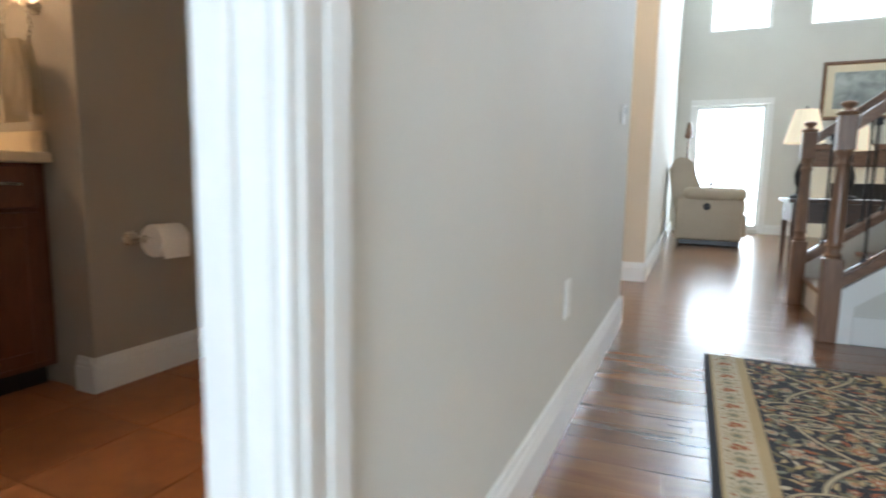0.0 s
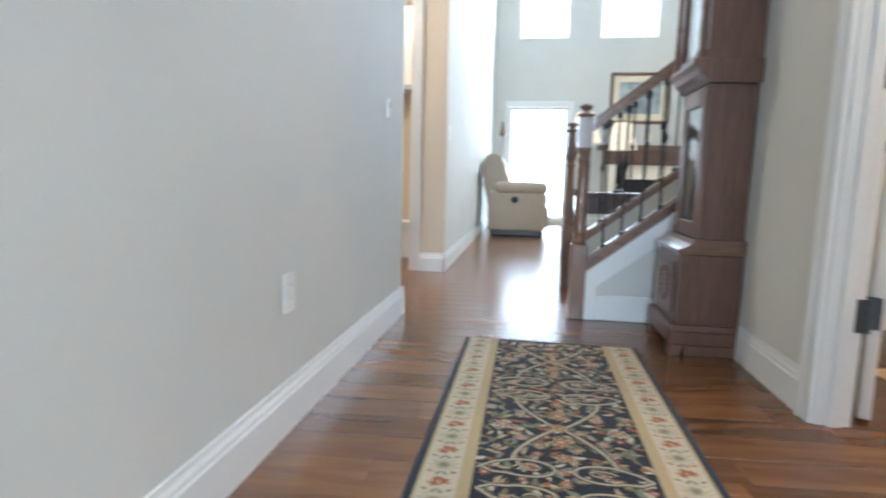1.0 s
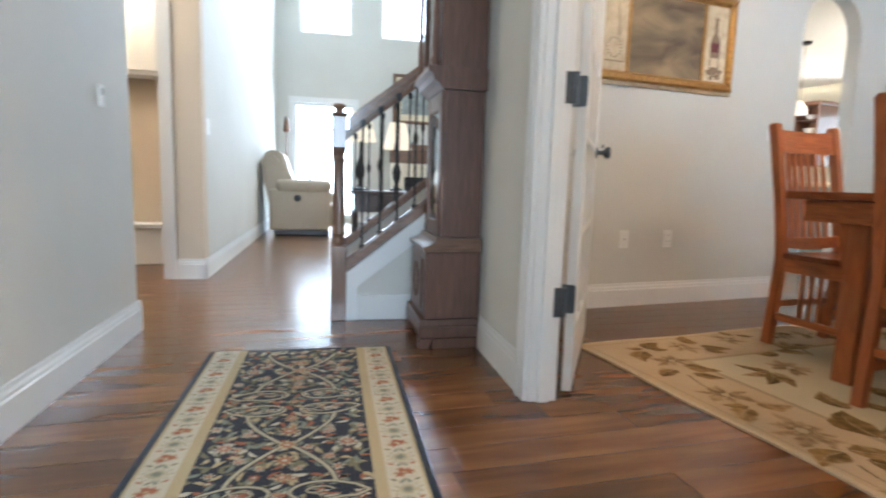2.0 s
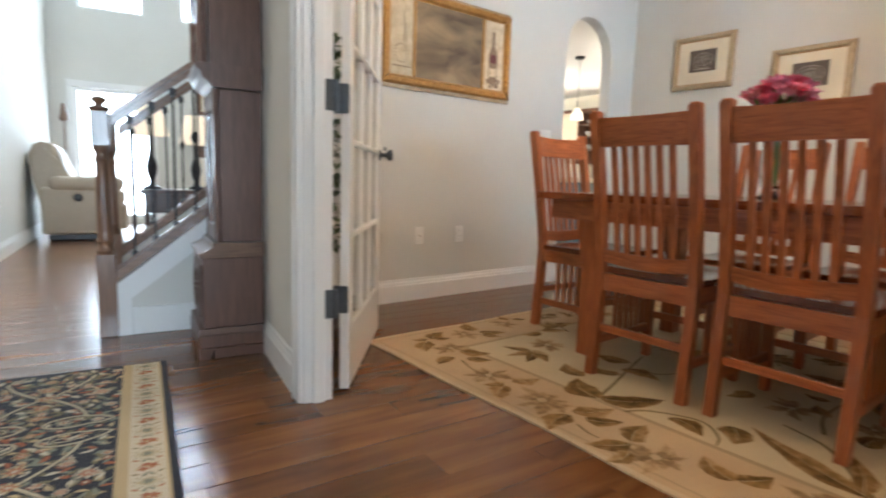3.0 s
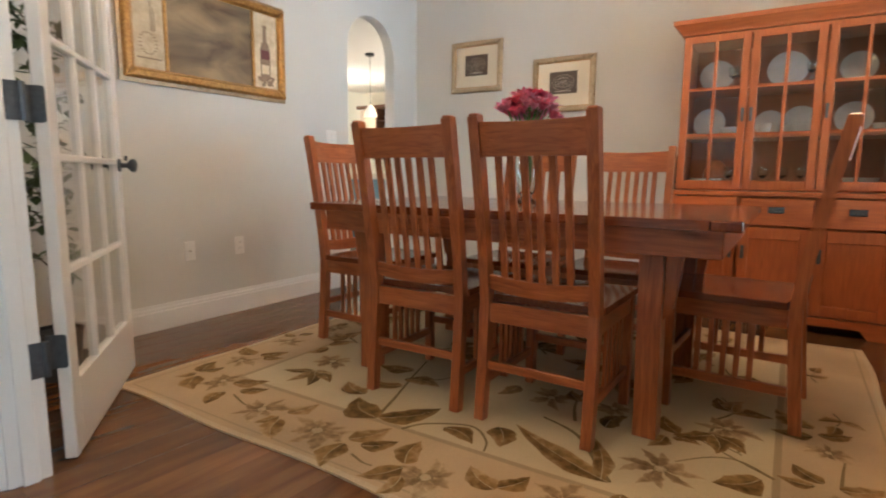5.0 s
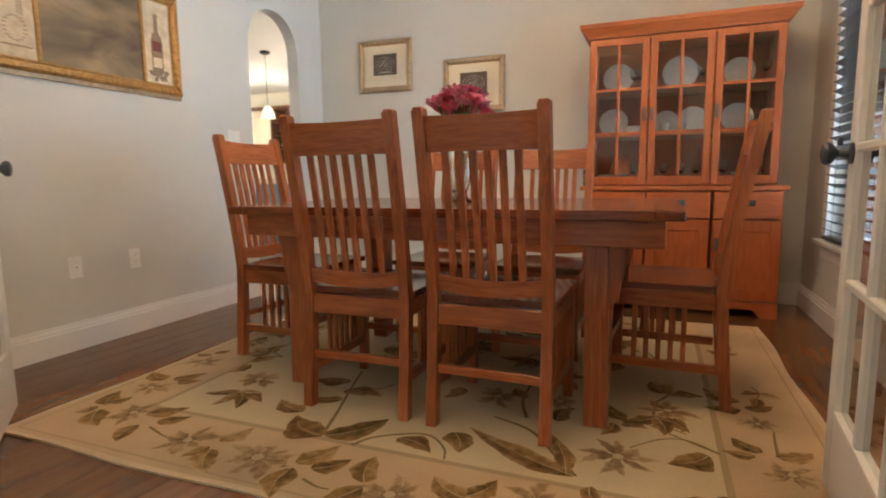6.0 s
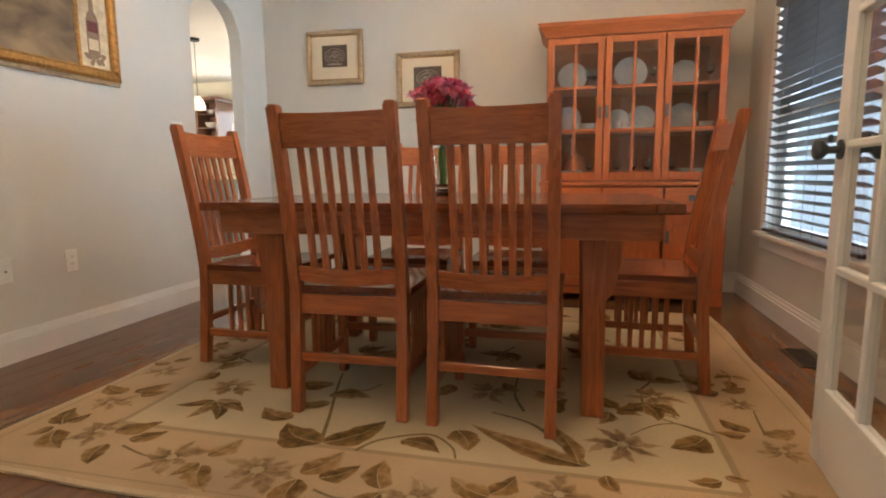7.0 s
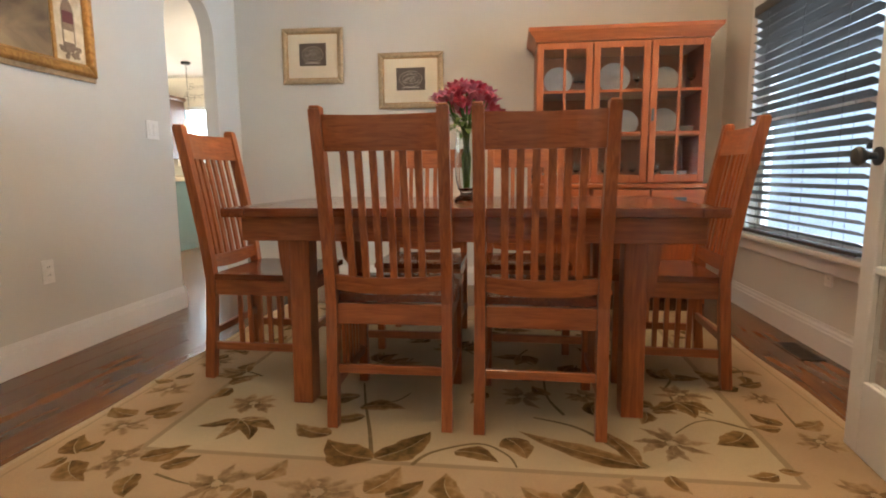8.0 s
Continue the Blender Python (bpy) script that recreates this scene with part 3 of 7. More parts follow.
dw = window("window_4", pose(0, -1.16, 0, 0, 0, 0) @ Matrix.Diagonal((1, -1, 1, 1)), WX0, WX1, WZ0, WZ1, 0.12, "white double-hung window with dark wooden blinds", 2, 1)
for xa, xb in ((WX0 - 0.085, WX0), (WX1, WX1 + 0.085)):
    bm = B()
    bx(bm, xa, xb, -0.020, -0.001, WZ0 - 0.0, WZ1 + 0.09, 0.004, 2)
    part("casing", bm, WHITE, dw)
part("head_casing", bx(B(), WX0, WX1, -0.020, -0.001, WZ1 + 0.002, WZ1 + 0.088, 0.004, 2), WHITE, dw)
part("window_sill", bx(B(), WX0 - 0.12, WX1 + 0.12, -0.055, 0.05, WZ0 - 0.028, WZ0 - 0.001, 0.006, 2), WHITE, dw)
part("window_apron", bx(B(), WX0 - 0.085, WX1 + 0.085, -0.018, -0.001, WZ0 - 0.105, WZ0 - 0.030, 0.005, 2), WHITE, dw)
window("window_5", pose(8.6, 0, 0, 0, 0, -90), -5.63, -4.75, 1.04, 1.96, 0.15, "bright white kitchen window", 2, 2)
window("window_6", HM @ pose(0, -3.6, 0) @ Matrix.Diagonal((1, -1, 1, 1)), -0.55, 0.50, 0.3, 2.1, 0.12, "tall white window, unseen, added for the hall fill", 2, 2)

# outside: ground to the horizon, and an added slab that darkens the upper dining window
bm = B()
bx(bm, -400, 400, -400, 400, -0.5, -0.35)
structure("ground", bm, LAWN, IM, "pale green lawn around the house", "ground")
bm = B()
bx(bm, 0.5, 16.0, -4.6, -1.32, 1.93, 2.05)
structure("window_shade_slab", bm, ROOFW, IM, "grey slab added outside to darken the upper window", "ceiling")
bm = B()
bx(bm, 0.2, 16.3, -4.9, -4.6, 1.84, 2.05)
structure("window_shade_edge", bm, ROOFW, IM, "grey edge of the slab added outside the window", "beam")
# glowing sheet added close outside, so the gaps between slats look bright
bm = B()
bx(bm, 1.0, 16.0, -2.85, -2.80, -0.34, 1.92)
structure("backdrop", bm, OUTGLOW, IM, "glowing pale-blue sheet added close outside the window", "backdrop")
# outer shell that closes the house
bm = B()
bx(bm, -6, 12, -4.0, 12, GH + 0.2, GH + 0.3)
structure("roof", bm, ROOFW, pose(1, 0, 0), "plain grey roof deck", "roof")


# ---- french doors ----
def hinge_plate(bm, u0, u1, z, axis, t0, t1, r=0.013):
    """A flat hinge leaf whose far edge u1 has rounded corners."""
    s = 1 if u1 > u0 else -1
    pts = [(u0, z - 0.051)]
    for k in range(6):
        a = radians(-90 + 18 * k)
        pts.append((u1 - s * r + s * r * math.cos(a), z - 0.051 + r + r * math.sin(a)))
    for k in range(6):
        a = radians(18 * k)
        pts.append((u1 - s * r + s * r * math.cos(a), z + 0.051 - r + r * math.sin(a)))
    pts.append((u0, z + 0.051))
    prism(bm, pts, axis, t0, t1)
    for dz, du in ((-0.034, 0.5), (0.0, 0.72), (0.034, 0.5)):
        u = u0 + (u1 - u0) * du
        c = [(u + 0.0038 * math.cos(k * 0.785), z + dz + 0.0038 * math.sin(k * 0.785)) for k in range(8)]
        prism(bm, c, axis, t0 - 0.0006, t1 + 0.0006)
    return bm


def french_door(m, width, label, hinge_side):
    """A fifteen-pane leaf along +x from its hinge at x = 0; knob near x = width."""
    d = thing("french_door", m, label, "door", "double french doors")
    t = 0.0175
    st, tr, br = 0.075, 0.11, 0.24
    H0, H1 = 0.012, 2.045
    part("hinge_stile", bx(B(), 0, st, -t, t, H0, H1, 0.003), WHITE, d)
    part("lock_stile", bx(B(), width - st, width, -t, t, H0, H1, 0.003), WHITE, d)
    part("bottom_rail", bx(B(), st, width - st, -t, t, H0, br, 0.002), WHITE, d)
    part("top_rail", bx(B(), st, width - st, -t, t, H1 - tr, H1, 0.002), WHITE, d)
    cols, rows = 3, 5
    for i in range(1, cols):
        x = st + (width - 2 * st) * i / cols
        bm = B()
        bx(bm, x - 0.011, x + 0.011, -t * 0.9, t * 0.9, br, H1 - tr, 0.004)
        part("muntin", bm, WHITE, d)
    for j in range(1, rows):
        z = br + (H1 - tr - br) * j / rows
        bm = B()
        bx(bm, st, width - st, -t * 0.92, t * 0.92, z - 0.011, z + 0.011, 0.004)
        part("muntin", bm, WHITE, d)
    for i in range(cols):
        for j in range(rows):
            xa = st + (width - 2 * st) * i / cols
            xb = st + (width - 2 * st) * (i + 1) / cols
            za = br + (H1 - tr - br) * j / rows
            zb = br + (H1 - tr - br) * (j + 1) / rows
            g = part("pane", bx(B(), xa, xb, -0.0018, 0.0018, za, zb), GLASS, d)
            g.visible_shadow = False
    for side in (-1, 1):
        mm = pose(width - 0.045, side * t, 0.905, -90 * side, 0, 0)
        part("door_knob", lathe(B(), [(0.027, 0), (0.027, 0.006), (0.011, 0.008), (0.010, 0.03), (0.016, 0.036), (0.027, 0.046), (0.029, 0.056), (0.024, 0.064), (0.010, 0.068)], n=18, m=mm), BRONZE, d, "dark bronze door knob", True)
        part("thumb_latch", bx(B(), width - 0.052, width - 0.038, side * (t + 0.028) - 0.006, side * (t + 0.028) + 0.006, 0.925, 0.945, 0.003), BRONZE, d)
    for z in (0.350, 1.062, 1.77):
        bm = hinge_plate(B(), hinge_side * (t + 0.010), -hinge_side * (t - 0.004), z, "x", -0.0025, 0.0006, 0.010)
        tube(bm, [(-0.002, hinge_side * (t + 0.014), z - 0.051), (-0.002, hinge_side * (t + 0.014), z + 0.051)], 0.0085, 10)
        part("hinge", bm, BRONZE, d, "dark bronze butt hinge")
    return d


french_door(pose(1.168, 1.335, 0, 0, 0, 51.5), 0.84, "white fifteen-pane french door leaf, swung wide open", 1)
french_door(pose(1.365, -0.665, 0, 0, 0, -5.0), 0.80, "white fifteen-pane french door leaf, open into the dining room", -1)
# hinge plates let into the jamb
for z in (0.350, 1.062, 1.77):
    bm = B()
    hinge_plate(bm, 0.686, 0.640, z, "y", 1.6305, 1.6338)
    tube(bm, [(0.695, 1.632, z - 0.051), (0.695, 1.632, z + 0.051)], 0.0095, 10)
    part("hinge", bm, BRONZE, door_frame, "dark bronze butt hinge")


# ---- stair ----
stair = thing("staircase", HM @ pose(0.03, 0, 0), "wooden staircase with turned newels and iron balusters", "staircase", kind="structure")
SB0, SB1 = 2.805, 3.70
RISE, RUN, A0 = 0.178, 0.255, -0.02
for i in range(3):
    a = A0 + i * RUN
    part("riser", bx(B(), a, a + 0.02, SB0 + 0.035, SB1, i * RISE, (i + 1) * RISE - 0.028), WHITE, stair)
    part("tread", bx(B(), a - 0.025, a + RUN + 0.02, SB0 + 0.035, SB1, (i + 1) * RISE - 0.027, (i + 1) * RISE, 0.006, 2), STAIRW, stair)


def slope(a):
    return 0.78 * (a + 0.033)


for b0, face in ((SB0, -1), (SB1 + 0.002, 1)):
    bm = B()
    z0 = 0.255
    prism(bm, [(-0.035, 0), (0.778, 0), (0.778, z0 + slope(0.778)), (-0.035, z0)], "y", b0, b0 + 0.033)
    s = part("skirt_wall", bm, PAINT, stair)
    # white boards framing the triangle
    f0, f1 = (b0 - 0.014, b0 - 0.001) if face < 0 else (b0 + 0.034, b0 + 0.047)
    part("skirt_board", prism(B(), [(-0.035, z0), (0.778, z0 + slope(0.778)), (0.778, z0 + slope(0.778) - 0.12), (0.022, z0 - 0.075), (0.022, 0.0), (-0.035, 0.0)], "y", f0, f1), WHITE, stair)
    part("skirt_base", bx(B(), 0.024, 0.778, f0 + 0.001, f1 - 0.001, 0, 0.135, 0.003), WHITE, stair)
    part("stringer_cap", prism(B(), [(-0.04, z0 + 0.003), (0.778, z0 + slope(0.778) + 0.003), (0.778, z0 + slope(0.778) + 0.058), (-0.04, z0 + 0.058)], "y", b0 - 0.012, b0 + 0.045), STAIRW, stair)
    part("stringer_fillet", prism(B(), [(-0.04, z0 + 0.060), (0.778, z0 + slope(0.778) + 0.060), (0.778, z0 + slope(0.778) + 0.072), (-0.04, z0 + 0.072)], "y", b0 + 0.001, b0 + 0.032), STAIRW, stair)
    zr = 0.995
    sl = 0.78
    bm = B()
    prism(bm, [(-0.03, zr), (0.778, zr + sl * 0.808), (0.778, zr + sl * 0.808 + 0.032), (-0.03, zr + 0.032)], "y", b0 - 0.006, b0 + 0.04)
    prism(bm, [(-0.03, zr + 0.033), (0.778, zr + sl * 0.808 + 0.033), (0.778, zr + sl * 0.808 + 0.062), (-0.03, zr + 0.062)], "y", b0 - 0.016, b0 + 0.05)
    part("handrail", bm, STAIRW, stair)
    for k in range(8):
        a = 0.045 + k * 0.092
        zb, zt = z0 + slope(a) + 0.06, zr + sl * (a + 0.03)
        bl = part("baluster", tube(B(), [(a, b0 + 0.016, zb), (a, b0 + 0.016, zt)], 0.0065, 6), IRON, stair, "black iron baluster")
        bm = B()
        bx(bm, a - 0.014, a + 0.014, b0 + 0.002, b0 + 0.030, zb + 0.002, zb + 0.030, 0.004)
        bx(bm, a - 0.014, a + 0.014, b0 + 0.002, b0 + 0.030, zt - 0.042, zt - 0.006, 0.004)
        if k % 2:
            lathe(bm, [(0.006, 0), (0.013, 0.02), (0.016, 0.035), (0.013, 0.05), (0.006, 0.07)], a, b0 + 0.016, 8, Matrix.Translation((0, 0, (zb + zt) / 2)))
        part("baluster_shoe", bm, IRON, bl)
    # newel: square foot, turned shaft, square block and a ball cap
    na, nb = -0.075, b0 + 0.014
    bm = B()
    bx(bm, na - 0.040, na + 0.040, nb - 0.040, nb + 0.040, 0, 0.40, 0.004)
    part("newel_base", bm, STAIRZ, stair)
    part("newel_shaft", lathe(B(), [(0.034, 0.40), (0.038, 0.415), (0.030, 0.43), (0.030, 0.45), (0.037, 0.46), (0.030, 0.475), (0.033, 0.52), (0.029, 0.72), (0.026, 0.82), (0.034, 0.84), (0.026, 0.855), (0.026, 0.87), (0.036, 0.885), (0.036, 0.90)], na, nb, 18), STAIRZ, stair, "", True)
    part("newel_block", bx(B(), na - 0.037, na + 0.037, nb - 0.037, nb + 0.037, 0.90, 1.06, 0.004), STAIRZ, stair)
    part("newel_cap", lathe(B(), [(0.038, 1.06), (0.046, 1.068), (0.044, 1.076), (0.022, 1.082), (0.018, 1.092), (0.030, 1.103), (0.034, 1.113), (0.026, 1.122), (0.005, 1.126)], na, nb, 18), STAIRZ, stair, "", True)


# ---- dining chairs ----
def back_path(z):
    """How far the rear post stands behind its seat joint at height z."""
    if z < 0.43:
        return -0.030 * (1 - z / 0.43) ** 1.3
    return -0.105 * ((z - 0.43) / 0.63) ** 1.25


def dining_chair(m, label, group="chairs round the table"):
    """Faces +x; the rear posts stand at x = 0.03, the seat reaches x = 0.45; 0.43 wide."""
    c = thing("dining_chair", m, label, "chair", group)
    hw, X = 0.213, 0.030
    zs = [0.0, 0.12, 0.25, 0.36, 0.43, 0.52, 0.62, 0.72, 0.82, 0.92, 1.0, 1.055]
    for s in (-1, 1):
        y0, y1 = (s * hw, s * (hw - 0.036))
        bm = band(B(), [(X + back_path(z), z) for z in zs], 0.040, min(y0, y1), max(y0, y1))
        bx(bm, X + back_path(1.055) - 0.018, X + back_path(1.055) + 0.018, min(y0, y1) + 0.002, max(y0, y1) - 0.002, 1.050, 1.062, 0.004)
        part("rear_leg", bm, OAKZ, c)
        part("front_leg", bx(B(), 0.405, 0.442, min(y0, y1), max(y0, y1), 0, 0.425, 0.003), OAKZ, c)
    iy = hw - 0.037
    # crest rail, slightly dished
    bm = B()
    n = 8
    rows = []
    for k in range(n + 1):
        y = -iy + 2 * iy * k / n
        dip = -0.018 * (1 - (y / iy) ** 2)
        lo, hi = 0.925, 1.035 - 0.006 * (1 - (y / iy) ** 2)
        xl, xh = X + back_path(lo) + dip, X + back_path(hi) + dip
        rows.append([bm.verts.new(v) for v in ((xl - 0.011, y, lo), (xl + 0.011, y, lo), (xh + 0.011, y, hi), (xh - 0.011, y, hi))])
    for r, s in zip(rows, rows[1:]):
        for k in range(4):
            bm.faces.new((r[k], r[(k + 1) % 4], s[(k + 1) % 4], s[k]))
    bm.faces.new(rows[0]), bm.faces.new(list(reversed(rows[-1])))
    part("crest_rail", bm, OAKY, c)
    bm = B()
    rows = []
    for k in range(n + 1):
        y = -iy + 2 * iy * k / n
        f = 1 - (y / iy) ** 2
        dip = -0.014 * f
        lo, hi = 0.475 - 0.014 * f, 0.525 - 0.008 * f
        xl, xh = X + back_path(lo) + dip, X + back_path(hi) + dip
        rows.append([bm.verts.new(v) for v in ((xl - 0.010, y, lo), (xl + 0.010, y, lo), (xh + 0.010, y, hi), (xh - 0.010, y, hi))])
    for r, s in zip(rows, rows[1:]):
        for k in range(4):
            bm.faces.new((r[k], r[(k + 1) % 4], s[(k + 1) % 4], s[k]))
    bm.faces.new(rows[0]), bm.faces.new(list(reversed(rows[-1])))
    part("back_rail", bm, OAKY, c)
    for k in range(6):
        y = (k - 2.5) * 0.0465
        dip = -0.016 * (1 - (y / iy) ** 2)
        path = [(X + back_path(z) + dip, z) for z in (0.515, 0.60, 0.68, 0.76, 0.84, 0.93)]
        part("back_slat", band(B(), path, 0.010, y - 0.0115, y + 0.0115), OAKZ, c)
    # scooped seat
    bm = B()
    nx, ny = 8, 8
    top = []
    for i in range(nx + 1):
        row = []
        for j in range(ny + 1):
            u, v = i / nx, j / ny
            x, y = 0.045 + 0.415 * u, (-hw - 0.004 + (2 * hw + 0.008) * v)
            if i == 0 and (j == 0 or j == ny):
                x += 0.01
            dish = 0.011 * max(0, math.sin(math.pi * min(1, u * 1.12))) * max(0, math.sin(math.pi * v)) ** 0.6
            row.append(bm.verts.new((x, y, 0.452 - dish)))
        top.append(row)
    for i in range(nx):
        for j in range(ny):
            bm.faces.new((top[i][j], top[i + 1][j], top[i + 1][j + 1], top[i][j + 1]))
    geo = bmesh.ops.extrude_face_region(bm, geom=bm.faces[:])
    for v in geo["geom"]:
        if isinstance(v, bmesh.types.BMVert):
            v.co.z = 0.428
    part("seat", bm, OAKSEAT, c, "", True)
    part("rear_apron", bx(B(), X - 0.012, X + 0.012, -iy, iy, 0.355, 0.426, 0.002), OAKY, c)
    part("front_apron", bx(B(), 0.413, 0.437, -iy, iy, 0.365, 0.426, 0.002), OAKY, c)
    part("rear_stretcher", bx(B(), X - 0.020, X + 0.0, -iy, iy, 0.185, 0.215, 0.002), OAKY, c)
    part("front_stretcher", bx(B(), 0.415, 0.435, -iy, iy, 0.185, 0.215, 0.002), OAKY, c)
    for s in (-1, 1):
        y = s * (hw - 0.018)
        part("side_apron", bx(B(), X + 0.020, 0.404, y - 0.011, y + 0.011, 0.362, 0.426, 0.002), OAKX, c)
        part("side_stretcher", bx(B(), X + 0.005, 0.404, y - 0.011, y + 0.011, 0.125, 0.158, 0.002), OAKX, c)
        for k in range(5):
            x = 0.150 + k * 0.043
            part("side_slat", bx(B(), x - 0.009, x + 0.009, y - 0.006, y + 0.006, 0.159, 0.361), OAKZ, c)
    return c


CH_L = "reddish oak slat-back dining chair"
RZ = 0.010   # the rug's pile
first_chair = dining_chair(pose(2.105, 0.735, RZ, 0, 0, 1.0), CH_L + " tucked under the table")
copy_thing(first_chair, pose(2.100, 0.237, RZ, 0, 0, -1.0))
left_chair = copy_thing(first_chair, pose(2.690, 1.60, RZ, 0, 0, -91))
left_chair["label"] = CH_L + " at the table end by the arch"
right_chair = copy_thing(first_chair, pose(2.780, -0.530, RZ, 0, 0, 87))
right_chair["label"] = CH_L + " at the table end by the window"
for y in (0.775, 0.260):
    f = copy_thing(first_chair, pose(3.35, y, RZ, 0, 0, 180) @ Matrix.Scale(0.96, 4))
    f["label"] = CH_L + " on the cabinet side of the table"


# ---- dining table ----
table = thing("dining_table", pose(0, 0, RZ), "long reddish oak dining table with square legs and corbels", "table")
TX0, TX1, TY0, TY1, TZ = 2.168, 3.16, -0.342, 1.335, 0.742
for k in range(5):
    xa, xb = TX0 + (TX1 - TX0) * k / 5, TX0 + (TX1 - TX0) * (k + 1) / 5
    part("top_board", bx(B(), xa + 0.0004, xb - 0.0004, TY0 + 0.085, TY1 - 0.085, TZ - 0.030, TZ, 0.0015), OAKTOP, table)
for ya, yb in ((TY0, TY0 + 0.084), (TY1 - 0.084, TY1)):
    part("breadboard_end", bx(B(), TX0 - 0.003, TX1 + 0.003, ya, yb, TZ - 0.031, TZ + 0.0005, 0.005, 2), OAKEND, table)
for xa in (TX0 + 0.045, TX1 - 0.07):
    part("apron", bx(B(), xa, xa + 0.025, TY0 + 0.05, TY1 - 0.05, TZ - 0.118, TZ - 0.032, 0.003), OAKY, table)
for ya in (TY0 + 0.05, TY1 - 0.075):
    part("end_apron", bx(B(), TX0 + 0.071, TX1 - 0.071, ya, ya + 0.025, TZ - 0.118, TZ - 0.032, 0.003), OAKX, table)
for xa, ya in itertools.product((2.270, 2.985), (-0.131, 1.068)):
    bm = B()
    tb = 0.082
    vs = []
    for z, o in ((0, 0.0), (TZ - 0.034, 0.010)):
        vs.append([bm.verts.new((xa + dx, ya + (o if ya < 0.5 else -o) + dy, z)) for dx, dy in ((0, 0), (tb, 0), (tb, tb - 0.006), (0, tb - 0.006))])
    for k in range(4):
        bm.faces.new((vs[0][k], vs[0][(k + 1) % 4], vs[1][(k + 1) % 4], vs[1][k]))
    bm.faces.new(vs[0]), bm.faces.new(vs[1])
    bmesh.ops.bevel(bm, geom=bm.edges[:], offset=0.003, segments=1, affect="EDGES")
    part("leg", bm, OAKZ, table)
    s = 1 if ya < 0.5 else -1
    y = ya + 0.006 if s > 0 else ya + tb - 0.012
    part("corbel", prism(B(), [(y, TZ - 0.120), (y - s * 0.052, TZ - 0.120), (y - s * 0.046, TZ - 0.20), (y - s * 0.030, TZ - 0.30), (y, TZ - 0.34)], "x", xa + 0.025, xa + 0.055), OAKZ, table)
part("trestle_beam", bx(B(), 2.62, 2.71, -0.10, 1.10, TZ - 0.118, TZ - 0.034, 0.003), OAKY, table)

# ---- vase of flowers ----
VX, VY, VZ = 2.635, 0.517, TZ + RZ
vase = thing("vase", pose(VX, VY, VZ), "clear glass footed vase with water and pink-red flowers", "vase")
outer = [(0.044, 0.0), (0.046, 0.008), (0.036, 0.018), (0.024, 0.028), (0.022, 0.036), (0.031, 0.05), (0.040, 0.09), (0.043, 0.15), (0.041, 0.22), (0.037, 0.26), (0.040, 0.285), (0.047, 0.30)]
inner = [(0.044, 0.30), (0.037, 0.284), (0.034, 0.26), (0.038, 0.22), (0.040, 0.15), (0.037, 0.09), (0.028, 0.055), (0.004, 0.045)]
v = part("glass_body", lathe(B(), [(r * 1.12, z) for r, z in outer + inner], n=28), VGLASS, vase, "", True)
v.visible_shadow = False
rng = random.Random(5)
tips = []
for k in range(24):
    a, r = k * 2.399, 0.104 * math.sqrt((k + 0.7) / 24)
    tips.append((r * math.cos(a) * 0.9, r * math.sin(a) * 1.05, 0.366 + 0.066 * (1 - (r / 0.11) ** 2) + rng.uniform(-0.028, 0.028)))
for k, (x, y, z) in enumerate(tips):
    q = rng.uniform(-0.014, 0.014), rng.uniform(-0.014, 0.014)
    part("stem", tube(B(), [(q[0] * 0.8, q[1] * 0.8, 0.058), (q[0] - x * 0.1, q[1] - y * 0.1, 0.18), (x * 0.2, y * 0.2, 0.30), (x * 0.75, y * 0.75, z - 0.05), (x, y, z)], 0.0026, 6), STEMG, vase)
for k, (x, y, z) in enumerate(tips):
    bm = B()
    axis = Vector((x * 3.0, y * 3.0, 0.55)).normalized()
    base = Vector((x, y, z))
    u = axis.cross(Vector((0.3, 0.9, 0.1))).normalized()
    w = axis.cross(u)
    for sub in range(3):
        off = (u * math.cos(sub * 2.1 + k) + w * math.sin(sub * 2.1 + k)) * 0.020
        for p in range(6):
            a = p * math.pi / 3 + sub + k
            out = (u * math.cos(a) + w * math.sin(a))
            side = axis.cross(out)
            prev = None
            for s in range(5):
                f = s / 4
                wid = 0.011 * math.sin(math.pi * (0.12 + 0.78 * f))
                c = base + off + axis * (0.034 * f + 0.004 * math.sin(3 * f)) + out * (0.005 + 0.026 * f ** 1.5)
                pr = (bm.verts.new(c + side * wid), bm.verts.new(c + out * 0.004 * f), bm.verts.new(c - side * wid))
                if prev:
                    bm.faces.new((prev[0], prev[1], pr[1], pr[0]))
                    bm.faces.new((prev[1], prev[2], pr[2], pr[1]))
                prev = pr
    part("blossom", bm, (PETALR, PETALP, PETALR)[k % 3] if y > -0.01 else (PETALP, PETALP, PETALR)[k % 3], vase)
for k in range(26):
    a = rng.uniform(0, 6.28)
    r0 = rng.uniform(0.02, 0.04)
    bm = B()
    d = Vector((math.cos(a), math.sin(a), 0))
    sd = Vector((-d.y, d.x, 0))
    prev = None
    base_z = rng.uniform(0.27, 0.35)
    ln = rng.uniform(0.06, 0.095)
    for s in range(6):
        f = s / 5
        wid = 0.015 * math.sin(math.pi * (0.08 + 0.88 * f))
        c = d * (r0 + ln * f) + Vector((0, 0, base_z + 0.05 * f - 0.065 * f * f))
        pr = (bm.verts.new(c + sd * wid), bm.verts.new(c - sd * wid))
        if prev:
            bm.faces.new((prev[0], prev[1], pr[1], pr[0]))
        prev = pr
    part("leaf", bm, LEAFG, vase)

